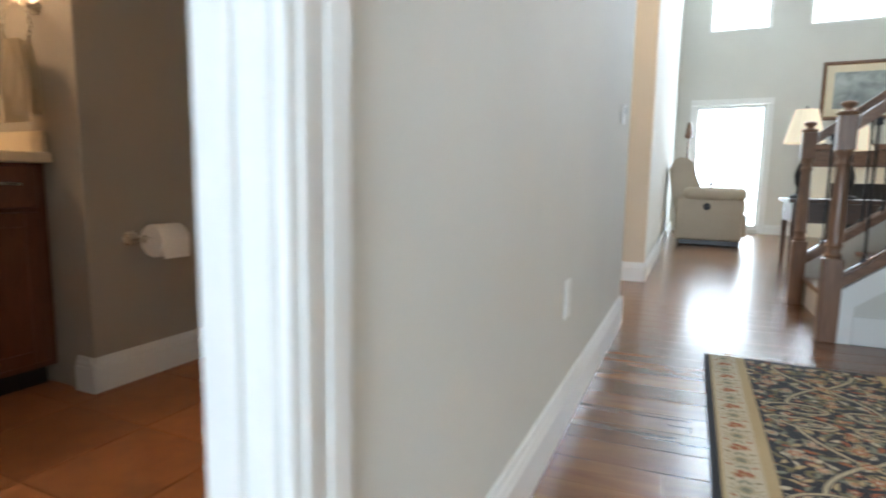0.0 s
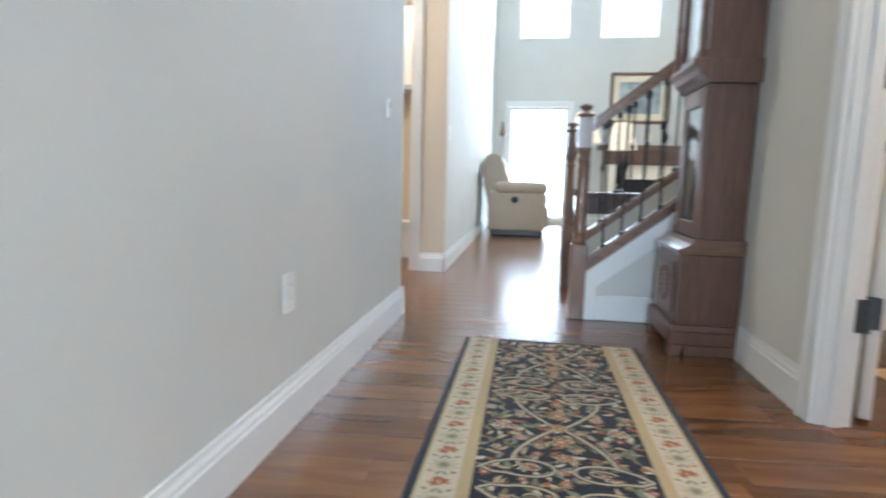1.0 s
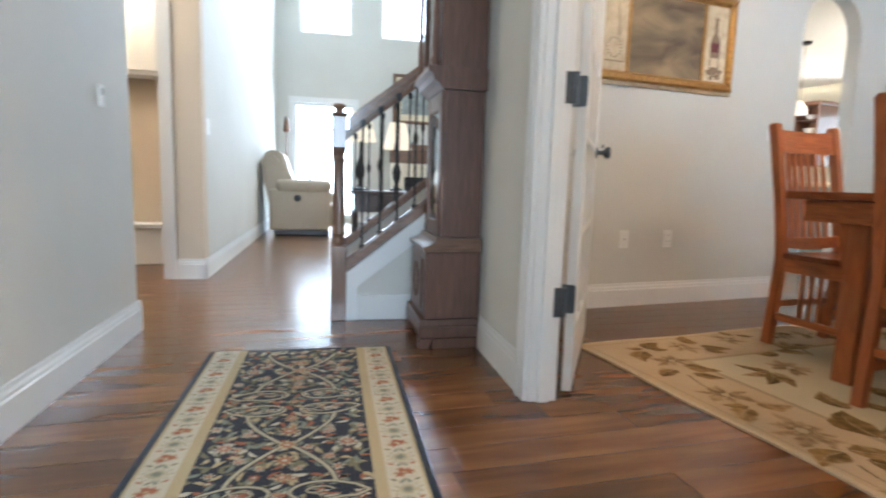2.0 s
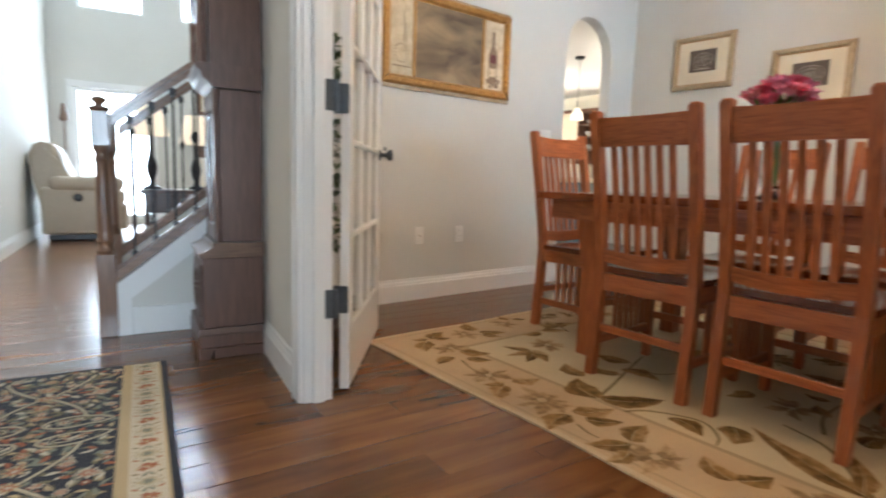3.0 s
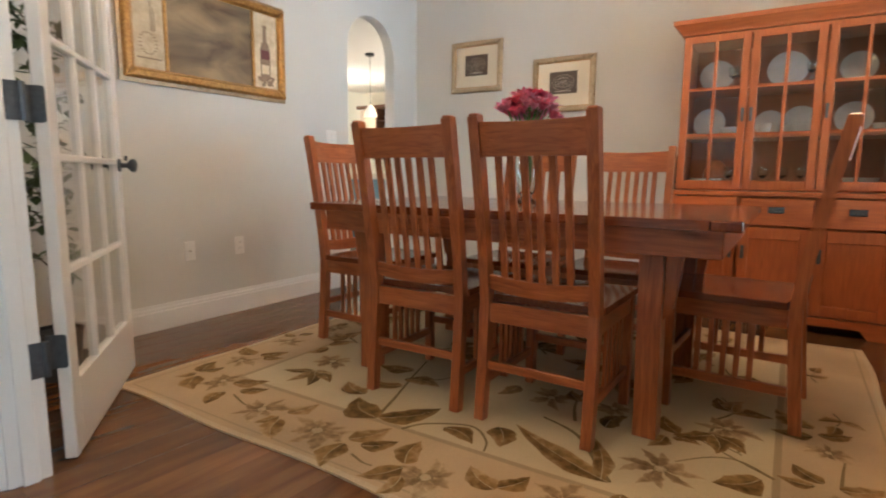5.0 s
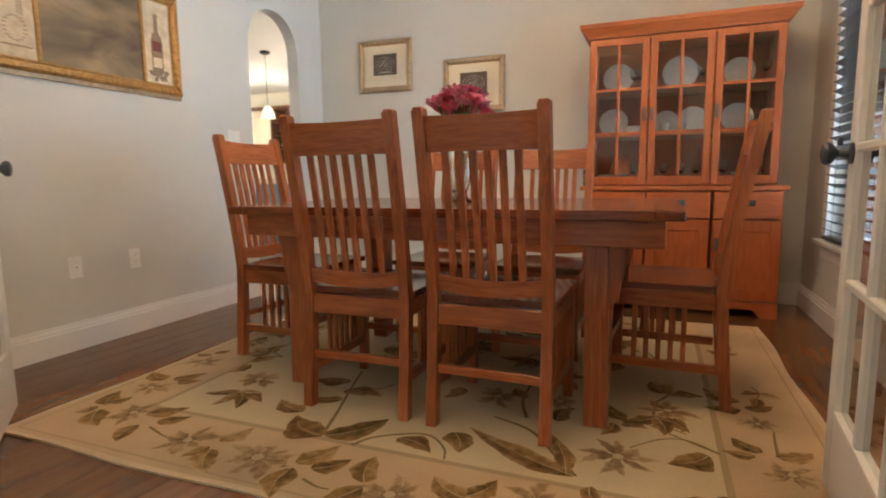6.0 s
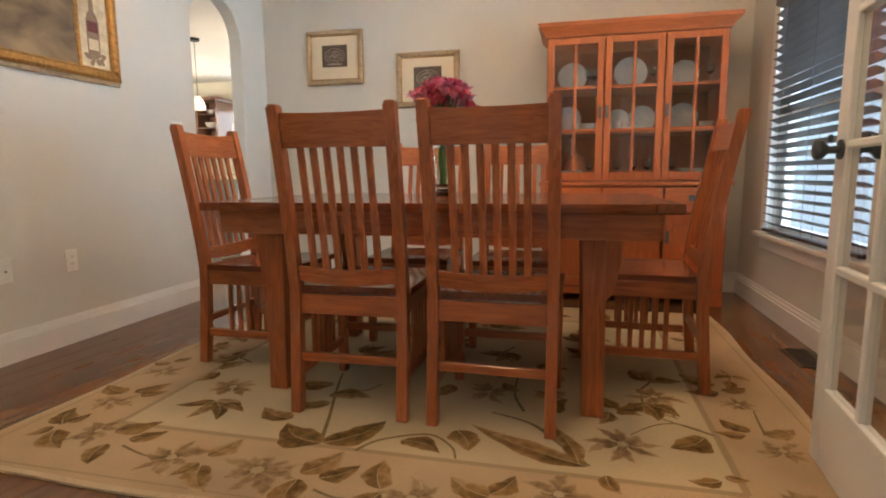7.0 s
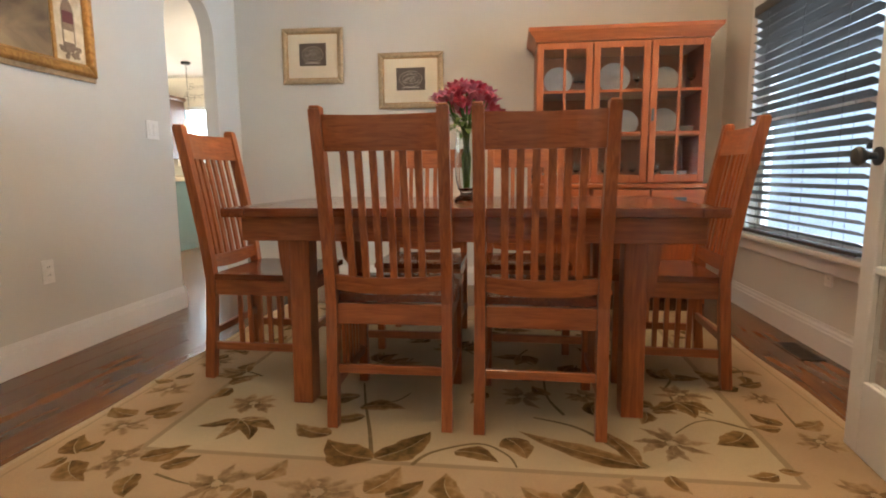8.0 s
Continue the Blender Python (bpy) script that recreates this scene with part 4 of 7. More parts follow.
# ---- rugs ----
RUG = [Vector(c) for c in ((1.545, 1.83), (1.545, -0.82), (3.86, -0.82), (3.86, 1.83))]     # door side arch end, door side window end, then the far side
FIELD = [Vector(c) for c in ((1.885, 1.49), (1.885, -0.475), (3.52, -0.475), (3.52, 1.49))]


def on_quad(quad, s, t):
    return (quad[0] * (1 - s) + quad[3] * s) * (1 - t) + (quad[1] * (1 - s) + quad[2] * s) * t


def plain(u, v):
    return u, v


rug = thing("area_rug", IM, "beige wool area rug with brown leaves and flowers", "rug")


def sheet(m, name, quad, z0, z1, n=24):
    bm = B()
    g = []
    for i in range(n + 1):
        row = []
        for j in range(n + 1):
            s, t = i / n, j / n
            q = on_quad(quad, s, t)
            w = 0.008 * math.sin(19 * t + 7 * s) * (1 if i in (0, n) else 0) , 0.008 * math.sin(17 * s + 3 * t) * (1 if j in (0, n) else 0)
            row.append(bm.verts.new((q.x + w[0], q.y + w[1], z1)))
        g.append(row)
    for i in range(n):
        for j in range(n):
            bm.faces.new((g[i][j], g[i + 1][j], g[i + 1][j + 1], g[i][j + 1]))
    geo = bmesh.ops.extrude_face_region(bm, geom=bm.faces[:])
    for vv in geo["geom"]:
        if isinstance(vv, bmesh.types.BMVert):
            vv.co.z = z0
    return part(name, bm, m, rug)


def inset(quad, d):
    c = sum(quad, Vector((0, 0))) / 4
    return [q + Vector((d if q.x < c.x else -d, -d if q.y > c.y else d)) for q in quad]


sheet(WBIND, "binding", RUG, 0.0005, 0.0080)
sheet(WOOLB, "border", inset(RUG, 0.022), 0.0079, 0.0086)
sheet(WOOL, "field", FIELD, 0.0086, 0.0091)
bm = B()
for quad, w in ((inset(RUG, 0.045), 0.007), (FIELD, 0.021)):
    for k in range(4):
        q0, q1 = quad[k], quad[(k + 1) % 4]
        ribbon(bm, [tuple(q0.lerp(q1, i / 16)) for i in range(17)], w, plain, 0.0094)
part("border_line", bm, WLINE, rug)
rng = random.Random(21)
bms, bml, bmd, bmp, bmr = B(), B(), B(), B(), B()
lift = itertools.count()


def blade(bm, at, widths, z, tone):
    """A strip of yarn between at(s, 0) and at(s, widths[k]); tone(s, c) dyes it, c = 0 to 1 across."""
    dye = bm.verts.layers.float.get("tone") or bm.verts.layers.float.new("tone")
    n, prev = len(widths) - 1, None
    for k, w in enumerate(widths):
        row = []
        for c in (0.0, 0.45, 0.8, 1.0):
            v = bm.verts.new((*at(k / n, w * c), z))
            v[dye] = tone(k / n, c)
            row.append(v)
        if prev:
            for i in range(3):
                bm.faces.new((prev[i], row[i], row[i + 1], prev[i + 1]))
        prev = row


def leaf(x, y, deg, size, wide=0.42, bend=0.10):
    """A lobed leaf: a dark half and a lighter half either side of a pale rib."""
    z = 0.0102 + 0.000004 * next(lift)
    a = radians(deg)
    size *= 1.12
    wide *= 1.38
    bend *= rng.uniform(0.9, 1.7)
    n = 18
    ph = rng.uniform(0, 6.28)
    ca, sa = math.cos(a), math.sin(a)
    t0, tip = rng.uniform(0.12, 0.42), rng.uniform(-0.05, 0.55)

    def at(s, off):
        c = bend * math.sin(math.pi * s) * size + off
        return x + ca * s * size - sa * c, y + sa * s * size + ca * c

    def tone(s, c):
        return t0 + tip * s + 0.38 * c ** 3 - 0.08 * c

    for side, bmx in ((1, bml), (-1, bmd)):
        widths = []
        for k in range(n + 1):
            s = k / n
            w = size * wide * 0.5 * max(0.0, math.sin(math.pi * s ** 0.75)) ** 0.9 * (1 - 0.2 * s)
            w *= 1 + 0.12 * math.sin(s * 9 + ph + side) + 0.05 * math.sin(s * 23 + 2 * ph)
            widths.append(side * max(w, 0.0006))
        blade(bmx, at, widths, z, tone)
    ribbon(bmr, [at(s, 0) for s in (0, 0.2, 0.4, 0.6, 0.8)], [0.003, 0.0026, 0.002, 0.0014, 0.0008], plain, z + 0.0008)


def flower(x, y, size, turn=0.0):
    """A pale, many-petalled bloom with ragged petals round a small ringed centre."""
    for p in range(9):
        a = turn + p * math.pi / 4.5 + rng.uniform(-0.25, 0.25)
        z = 0.0095 + 0.00007 * p
        long, broad, bend = size * rng.uniform(0.6, 1.15), size * rng.uniform(0.30, 0.52), rng.uniform(-0.2, 0.2)
        px, py, ca, sa = x + 0.12 * size * math.cos(a), y + 0.12 * size * math.sin(a), math.cos(a), math.sin(a)
        t0, ph = rng.uniform(0.08, 0.38), rng.uniform(0, 6.28)

        def at(s, off):
            c = bend * math.sin(math.pi * s) * long + off
            return px + ca * s * long - sa * c, py + sa * s * long + ca * c

        for side in (-1, 1):
            widths = [side * max(0.0005, broad * 0.5 * max(0.0, math.sin(math.pi * (k / 10) ** 0.85)) * (1 + 0.22 * math.sin(k * 1.9 + ph + side))) for k in range(11)]
            blade(bmp, at, widths, z, lambda s, c: t0 + 0.45 * s + 0.35 * c ** 3)
    for p in range(11):
        a = p * math.pi / 5.5 + turn
        q = size * rng.uniform(0.17, 0.23)
        ribbon(bms, [(x + q * math.cos(a + k * 0.22), y + q * math.sin(a + k * 0.22)) for k in range(3)], 0.005, plain, 0.0112)
        u, v, d = x + 0.55 * q * math.cos(a), y + 0.55 * q * math.sin(a), size * 0.04
        flat(bmr, [(u + d * math.cos(k * 1.047), v + d * math.sin(k * 1.047)) for k in range(6)], plain, 0.0114 + 0.00001 * p)


def stem(*pts, w=0.016):
    out = []
    for i in range(len(pts) - 1):
        p0, p1, p2, p3 = (Vector(pts[max(0, min(len(pts) - 1, i + d))]) for d in (-1, 0, 1, 2))
        for k in range(6):
            t = k / 6
            out.append(tuple(0.5 * ((2 * p1) + (p2 - p0) * t + (2 * p0 - 5 * p1 + 4 * p2 - p3) * t * t + (3 * p1 - p0 - 3 * p2 + p3) * t ** 3)))
    out.append(pts[-1])
    ribbon(bms, out, [w * (1 - 0.55 * i / len(out)) for i in range(len(out))], plain, 0.0096)


# flowers of the border and the field
for x, y, r in ((1.815, 1.506, 0.058), (2.017, 1.657, 0.055), (2.339, 1.697, 0.057), (2.247, 1.295, 0.065), (1.720, 1.143, 0.065), (1.712, 0.850, 0.078), (1.674, 0.379, 0.068), (1.781, 0.006, 0.064),
                (2.098, -0.180, 0.070), (2.503, -0.325, 0.060), (2.158, -0.646, 0.050), (2.491, -0.610, 0.042), (2.417, 0.286, 0.063), (2.451, 0.052, 0.050), (1.66, -0.36, 0.065), (1.86, -0.63, 0.055), (2.66, 1.68, 0.055)):
    flower(x, y, r * 1.55, x * 7)
# leaves of the border, from the arch corner along the door side
for x, y, d, s in ((1.808, 1.683, 154, 0.075), (1.789, 1.652, -128, 0.143), (1.826, 1.668, 31, 0.128), (1.840, 1.669, -19, 0.075), (1.745, 1.405, -158, 0.110), (1.82, 1.452, -48, 0.135), (1.785, 1.36, -47, 0.105), (1.714, 1.045, 157, 0.080),
                   (1.699, 1.026, -140, 0.134), (1.748, 1.038, -18, 0.115), (1.697, 0.713, -166, 0.138), (1.722, 0.720, -26, 0.145), (1.713, 0.660, -45, 0.112), (1.683, 0.466, 142, 0.125), (1.700, 0.473, 15, 0.135), (1.640, 0.440, 175, 0.098)):
    leaf(x, y, d, s, 0.46, 0.08 if d > 0 else -0.08)
# leaves of the border towards the window, and along the arch and window ends
for x, y, d, s in ((1.728, 0.184, 58, 0.125), (1.740, 0.180, -27, 0.105), (1.902, -0.118, -157, 0.085), (1.939, -0.424, 98, 0.080), (1.963, -0.436, -92, 0.060), (2.243, -0.569, 85, 0.085), (2.269, -0.588, 42, 0.100), (2.255, -0.626, -58, 0.112),
                   (2.101, 1.672, 68, 0.128), (2.111, 1.640, -32, 0.125), (2.096, 1.600, -54, 0.090), (2.421, 1.736, 86, 0.080), (2.452, 1.745, -33, 0.075), (2.599, -0.572, 96, 0.112), (2.616, -0.586, -62, 0.100), (2.664, -0.572, 42, 0.150),
                   (1.71, -0.20, 70, 0.12), (1.72, -0.22, -40, 0.12), (1.62, -0.55, 30, 0.12), (1.63, -0.57, -70, 0.11)):
    leaf(x, y, d, s, 0.46, 0.08 if d > 0 else -0.08)
# field: a fan of leaves, leaf pairs and sprays on long stems
for d, size in ((118, 0.125), (176, 0.135), (-144, 0.155), (-112, 0.150), (-85, 0.085)):
    leaf(2.112, 1.276, d, size, 0.30, 0.06)
for x, y, d, s in ((2.384, 1.460, 166, 0.110), (2.413, 1.483, -35, 0.130), (2.037, 0.920, 66, 0.143), (2.185, 0.844, 98, 0.124), (2.257, 0.884, -89, 0.155), (2.358, 0.909, 99, 0.155), (1.971, 0.502, -110, 0.131), (2.331, -0.152, 161, 0.100),
                   (2.331, -0.174, -95, 0.080), (2.368, -0.185, 29, 0.124), (2.609, 0.224, 82, 0.080), (2.441, 0.178, 36, 0.100), (2.459, 0.444, 164, 0.118), (2.277, 0.034, -18, 0.125)):
    leaf(x, y, d, s, 0.42)
leaf(1.898, 0.742, 59, 0.185, 0.50), leaf(1.900, 0.738, -37, 0.215, 0.38, -0.08), leaf(2.198, -0.437, 128, 0.135, 0.55), leaf(2.077, 0.344, -153, 0.126, 0.55)
leaf(1.938, -0.071, 63, 0.375, 0.17, 0.05), leaf(1.944, -0.048, 21, 0.225, 0.20, -0.05)
for pts in (((1.75, 1.35), (1.72, 1.26), (1.71, 1.21)), ((1.70, 0.79), (1.70, 0.76), (1.70, 0.73)), ((1.66, 0.65), (1.64, 0.59), (1.64, 0.55)), ((2.26, 0.88), (2.33, 0.76), (2.41, 0.72)),
            ((2.22, -0.47), (2.29, -0.36), (2.36, -0.26)), ((2.22, -0.47), (2.28, -0.38), (2.26, -0.30), (2.17, -0.21)), ((2.34, -0.37), (2.40, -0.36), (2.47, -0.34)), ((2.26, -0.63), (2.37, -0.64), (2.45, -0.65))):
    stem(*pts, w=0.011)
stem((1.91, 0.75), (2.08, 0.80), (2.29, 0.87), (2.49, 0.93), w=0.015)
stem((1.88, 0.62), (1.96, 0.57), (2.03, 0.43), (1.97, 0.34), (1.90, 0.31), w=0.014)
stem((1.94, -0.07), (2.06, 0.01), (2.18, 0.11), (2.24, 0.25), w=0.022)
stem((2.27, 0.14), (2.43, 0.19), (2.67, 0.19), w=0.014)
# under and beyond the table
for k in range(20):
    x, y = rng.uniform(2.5, 3.45), rng.uniform(-0.4, 1.6)
    d = rng.uniform(0, 360)
    stem((x, y), (x + 0.12 * math.cos(radians(d)), y + 0.12 * math.sin(radians(d))), (x + 0.22 * math.cos(radians(d + 25)), y + 0.22 * math.sin(radians(d + 25))), w=0.012)
    for q in (-60, 50, 10):
        leaf(x + 0.1 * math.cos(radians(d)), y + 0.1 * math.sin(radians(d)), d + q, 0.12)
# thin sprigs along the far border
for x, y, d in ((3.66, 1.35, 80), (3.62, 0.9, 90), (3.64, 0.2, 270), (3.66, -0.3, 80), (3.2, -0.6, 0), (2.9, 1.66, 170), (3.25, 1.68, 10), (2.86, -0.64, 180)):
    e = (x + 0.13 * math.cos(radians(d)), y + 0.13 * math.sin(radians(d)))
    m = (x + 0.07 * math.cos(radians(d + 16)), y + 0.07 * math.sin(radians(d + 16)))
    stem((x, y), m, e, w=0.008)
    leaf(e[0], e[1], d - 15, 0.085, 0.44, 0.08), leaf(m[0], m[1], d + 55, 0.075, 0.44, 0.08), leaf(m[0], m[1], d - 60, 0.070, 0.44, -0.08)
tagged(part("stem_pattern", bms, WSTEM, rug), kind="stuff")
tagged(part("leaf_pattern", bml, WLEAF, rug), kind="stuff")
tagged(part("leaf_light_pattern", bmd, WLEAF2, rug), kind="stuff")
tagged(part("leaf_rib_pattern", bmr, WRIB, rug), kind="stuff")
tagged(part("petal_pattern", bmp, WPETAL, rug), kind="stuff")

# runner in the hall
RW, RL = 0.755, 2.6
RUNM = HM @ pose(-0.578, -0.30, 0)
runner = thing("runner_rug", RUNM, "navy floral runner with cream borders and a dark edge", "rug")
part("edge", bx(B(), 0, RW, 0, RL, 0.0005, 0.0075, 0.002), NAVY, runner)
for u0, u1 in ((0.030, 0.120), (RW - 0.120, RW - 0.030)):
    part("side_border", bx(B(), u0, u1, 0.0, RL - 0.010, 0.0060, 0.0084), RCREAM, runner)
for u0, u1 in ((0.120, 0.152), (RW - 0.152, RW - 0.120), (0.022, 0.030), (RW - 0.030, RW - 0.022)):
    part("border_stripe", bx(B(), u0, u1, 0.0, RL - 0.011, 0.0068, 0.0087), RGOLD, runner)
bm_r, bm_o, bm_c, bm_s, bm_g, bm_k, bm_l = B(), B(), B(), B(), B(), B(), B()


def rosette(bm, u, v, r, petals, z, rot=0.0):
    pts = []
    for k in range(petals * 4):
        a = rot + 2 * math.pi * k / (petals * 4)
        rr = r * (0.70 + 0.30 * math.cos(petals * (a - rot)))
        pts.append((u + rr * math.cos(a), v + rr * math.sin(a)))
    flat(bm, pts, plain, z)


# border medallions between small leaves
for side in (0.075, RW - 0.075):
    k, v = 0, 0.05
    while v < RL - 0.04:
        if k % 2:
            for du, dv, r in ((-0.010, -0.008, 0.017), (0.011, 0.004, 0.019), (-0.006, 0.013, 0.014)):
                rosette(bm_r, side + du, v + dv, r, 5, 0.0092 + 0.004 * r, k + du)
            rosette(bm_g, side, v, 0.008, 5, 0.0096)
        else:
            for r, bmx, z in ((0.034, bm_o, 0.0090), (0.031, bm_c, 0.0092), (0.021, bm_g, 0.0094), (0.016, bm_s, 0.0096)):
                rosette(bmx, side, v, r * 1.2, 11, z, k)
        for s in (-1, 1):
            flat(bm_s, leaf_shape(side + s * 0.014, v + 0.030, s * 0.6 + 1.57, 0.026, 0.010), plain, 0.0089)
            flat(bm_r if k % 2 else bm_o, leaf_shape(side - s * 0.022, v + 0.040, s * 1.0 + 1.57, 0.020, 0.009), plain, 0.0091)
            flat(bm_g, leaf_shape(side + s * 0.028, v - 0.010, s * 0.4 + 1.57, 0.022, 0.008), plain, 0.0088)
        v += 0.078
        k += 1
# field: a trellis of long scrolls crossing on the middle line, paired curls between, and dense small florets
cu, rep = RW / 2, 0.60
rng = random.Random(100)
fl = itertools.count()
half = cu - 0.158
rows, cols = 64, 13
for row in range(rows):
    for col in range(cols):
        u = cu - half + 2 * half * (col + 0.5 + rng.uniform(-0.3, 0.3)) / cols
        v = 0.02 + (RL - 0.05) * (row + 0.5 + rng.uniform(-0.3, 0.3)) / rows
        z = 0.0078 + 0.0000004 * next(fl)
        kind_of = (row * 5 + col * 3) % 9
        if kind_of == 0:
            rosette(bm_c, u, v, rng.uniform(0.017, 0.024), 6, z, row)
            rosette(bm_r, u, v, 0.012, 5, z + 0.0004, col)
            rosette(bm_g, u, v, 0.005, 5, z + 0.0006, col)
        elif kind_of == 4:
            rosette(bm_r, u, v, rng.uniform(0.013, 0.019), 6, z, row)
            rosette(bm_c, u, v, 0.007, 5, z + 0.0004, col)
        else:
            for q in range(2):
                flat((bm_o, bm_s, bm_o, bm_c, bm_r, bm_s, bm_g)[(kind_of * 3 + q + row) % 7], leaf_shape(u, v, rng.uniform(0, 6.28), rng.uniform(0.032, 0.052), rng.uniform(0.013, 0.021), 0.12, 4), plain, z)
vc = -0.08
while vc < RL + 0.1:
    for s in (-1, 1):
        for nm, wd, z in ((bm_k, 0.020, 0.0086), (bm_l, 0.0105, 0.0089)):
            for up in (-1, 1):
                vm = vc + rep / 2
                # a bowed arm from the crossing out to the curl
                arm = [(cu + s * (0.008 + 0.125 * math.sin(1.45 * t / 12)), vm + up * (rep / 2 - (rep / 2 - 0.100) * t / 12)) for t in range(13)]
                # a pointed loop, round towards the middle line
                loop = []
                for k in range(29):
                    a = -2.2 + 4.4 * k / 28
                    loop.append((cu + s * (0.098 - 0.074 * math.cos(a)), vm + up * (0.062 + 0.040 * math.sin(a))))
                tip = (cu + s * 0.212, vm + up * 0.050)
                loop = [tip, (cu + s * 0.180, vm + up * 0.030)] + loop + [(cu + s * 0.180, vm + up * 0.078), tip]
                curl = [(cu + s * (0.088 + (0.040 - 0.0020 * a) * math.cos(a * 0.42)), vm + up * (0.062 + (0.022 - 0.0012 * a) * math.sin(a * 0.42))) for a in range(17)]
                for line, f in ((arm, 1.0), (loop, 0.8), (curl, 0.5)):
                    if all(0.004 <= v <= RL - 0.018 for u, v in line):
                        ribbon(nm, line, wd * f, plain, z)
                    z += 0.00005
    for u, dv, r in ((0, 0.0, 0.032), (0, 0.085, 0.036), (0, rep / 2, 0.020), (0, rep - 0.085, 0.036), (0, 0.17, 0.026), (0, rep - 0.17, 0.026), (-0.165, 0.0, 0.034), (0.165, 0.0, 0.034), (-0.115, 0.075, 0.022), (0.115, 0.075, 0.022), (-0.115, rep - 0.075, 0.022), (0.115, rep - 0.075, 0.022)):
        v = vc + dv
        if 0.04 < v < RL - 0.05:
            rosette(bm_k, cu + u, v, r * 1.15, 8, 0.0090)
            rosette(bm_g if u == 0 else bm_c, cu + u, v, r, 8, 0.0092)
            rosette(bm_r, cu + u, v, r * 0.70, 6, 0.0094)
            rosette(bm_c, cu + u, v, r * 0.28, 5, 0.0096)
    vc += rep
for nm, bmx, m in (("rust_pattern", bm_r, RRUST), ("olive_pattern", bm_o, ROLIVE), ("cream_pattern", bm_c, RCREAM), ("slate_pattern", bm_s, RSLATE), ("gold_pattern", bm_g, RGOLD), ("scroll_pattern", bm_l, RSCROLL), ("navy_outline_pattern", bm_k, NAVY)):
    tagged(part(nm, bmx, m, runner), kind="stuff")


# ---- china cabinet ----
hutch = thing("china_cabinet", IM, "cherry mission china cabinet with glazed doors and white plates", "cabinet")
HX0, HX1, HY0, HY1 = 4.10, 4.575, -0.945, 0.185    # base: front, back, window end, arch end
bm = B()
bx(bm, HX0 + 0.02, HX1, HY0, HY0 + 0.025, 0.05, 0.767)
bx(bm, HX0 + 0.02, HX1, HY1 - 0.025, HY1, 0.05, 0.767)
bx(bm, HX1 - 0.012, HX1, HY0 + 0.025, HY1 - 0.025, 0.05, 0.767)
bx(bm, HX0 + 0.02, HX1 - 0.012, HY0 + 0.025, HY1 - 0.025, 0.08, 0.10)
part("base_carcass", bm, CHERRY, hutch)
part("base_top", bx(B(), HX0 - 0.012, HX1, HY0 - 0.025, HY1 + 0.025, 0.768, 0.795, 0.005, 2), CHERRYY, hutch)
bm = B()
prism(bm, [(HY0, 0), (HY0 + 0.09, 0), (HY0 + 0.13, 0.05), (HY1 - 0.13, 0.05), (HY1 - 0.09, 0), (HY1, 0), (HY1, 0.095), (HY0, 0.095)], "x", HX0 + 0.005, HX0 + 0.03)
part("plinth", bm, CHERRYY, hutch)
bm = B()
bx(bm, HX0 + 0.03, HX1, HY0 + 0.002, HY0 + 0.03, 0, 0.05)
bx(bm, HX0 + 0.03, HX1, HY1 - 0.03, HY1 - 0.002, 0, 0.05)
part("side_plinth", bm, CHERRY, hutch)
third = (HY1 - HY0) / 3
for k in range(3):
    ya, yb = HY0 + third * k + 0.008, HY0 + third * (k + 1) - 0.008
    dr = part("drawer", bx(B(), HX0, HX0 + 0.02, ya, yb, 0.598, 0.760, 0.004), CHERRYY, hutch)
    bm = B()
    bx(bm, HX0 - 0.004, HX0 - 0.0005, (ya + yb) / 2 - 0.040, (ya + yb) / 2 + 0.040, 0.672, 0.708, 0.002)
    bx(bm, HX0 - 0.020, HX0 - 0.004, (ya + yb) / 2 - 0.028, (ya + yb) / 2 + 0.028, 0.677, 0.685, 0.002)
    part("drawer_pull", bm, BRONZE, dr, "dark bronze drawer pull")
    bm = B()
    bx(bm, HX0, HX0 + 0.02, ya, ya + 0.055, 0.105, 0.588, 0.003)
    bx(bm, HX0, HX0 + 0.02, yb - 0.055, yb, 0.105, 0.588, 0.003)
    bx(bm, HX0, HX0 + 0.02, ya + 0.055, yb - 0.055, 0.105, 0.165, 0.003)
    bx(bm, HX0, HX0 + 0.02, ya + 0.055, yb - 0.055, 0.52, 0.588, 0.003)
    dd = part("lower_door", bm, CHERRY, hutch)
    part("door_panel", bx(B(), HX0 + 0.009, HX0 + 0.018, ya + 0.054, yb - 0.054, 0.164, 0.521), CHERRY, dd)
    hy = ya + 0.025 if k == 2 else yb - 0.025
    bm = B()
    bx(bm, HX0 - 0.003, HX0 - 0.0005, hy - 0.010, hy + 0.010, 0.40, 0.48, 0.002)
    bx(bm, HX0 - 0.016, HX0 - 0.003, hy - 0.005, hy + 0.005, 0.415, 0.45, 0.002)
    part("door_pull", bm, BRONZE, dd, "dark bronze drop pull")
UX0, UY0, UY1, UZ0, UZ1 = 4.15, -0.915, 0.175, 0.797, 1.715
bm = B()
bx(bm, UX0 + 0.02, HX1, UY0, UY0 + 0.022, UZ0, UZ1)
bx(bm, UX0 + 0.02, HX1, UY1 - 0.022, UY1, UZ0, UZ1)
bx(bm, UX0 + 0.02, HX1 - 0.012, UY0 + 0.022, UY1 - 0.022, UZ0, UZ0 + 0.02)
bx(bm, UX0 + 0.02, HX1 - 0.012, UY0 + 0.022, UY1 - 0.022, UZ1 - 0.02, UZ1)
part("upper_carcass", bm, CHERRY, hutch)
part("upper_back", bx(B(), HX1 - 0.012, HX1, UY0 + 0.022, UY1 - 0.022, UZ0, UZ1), CHERRYIN, hutch)
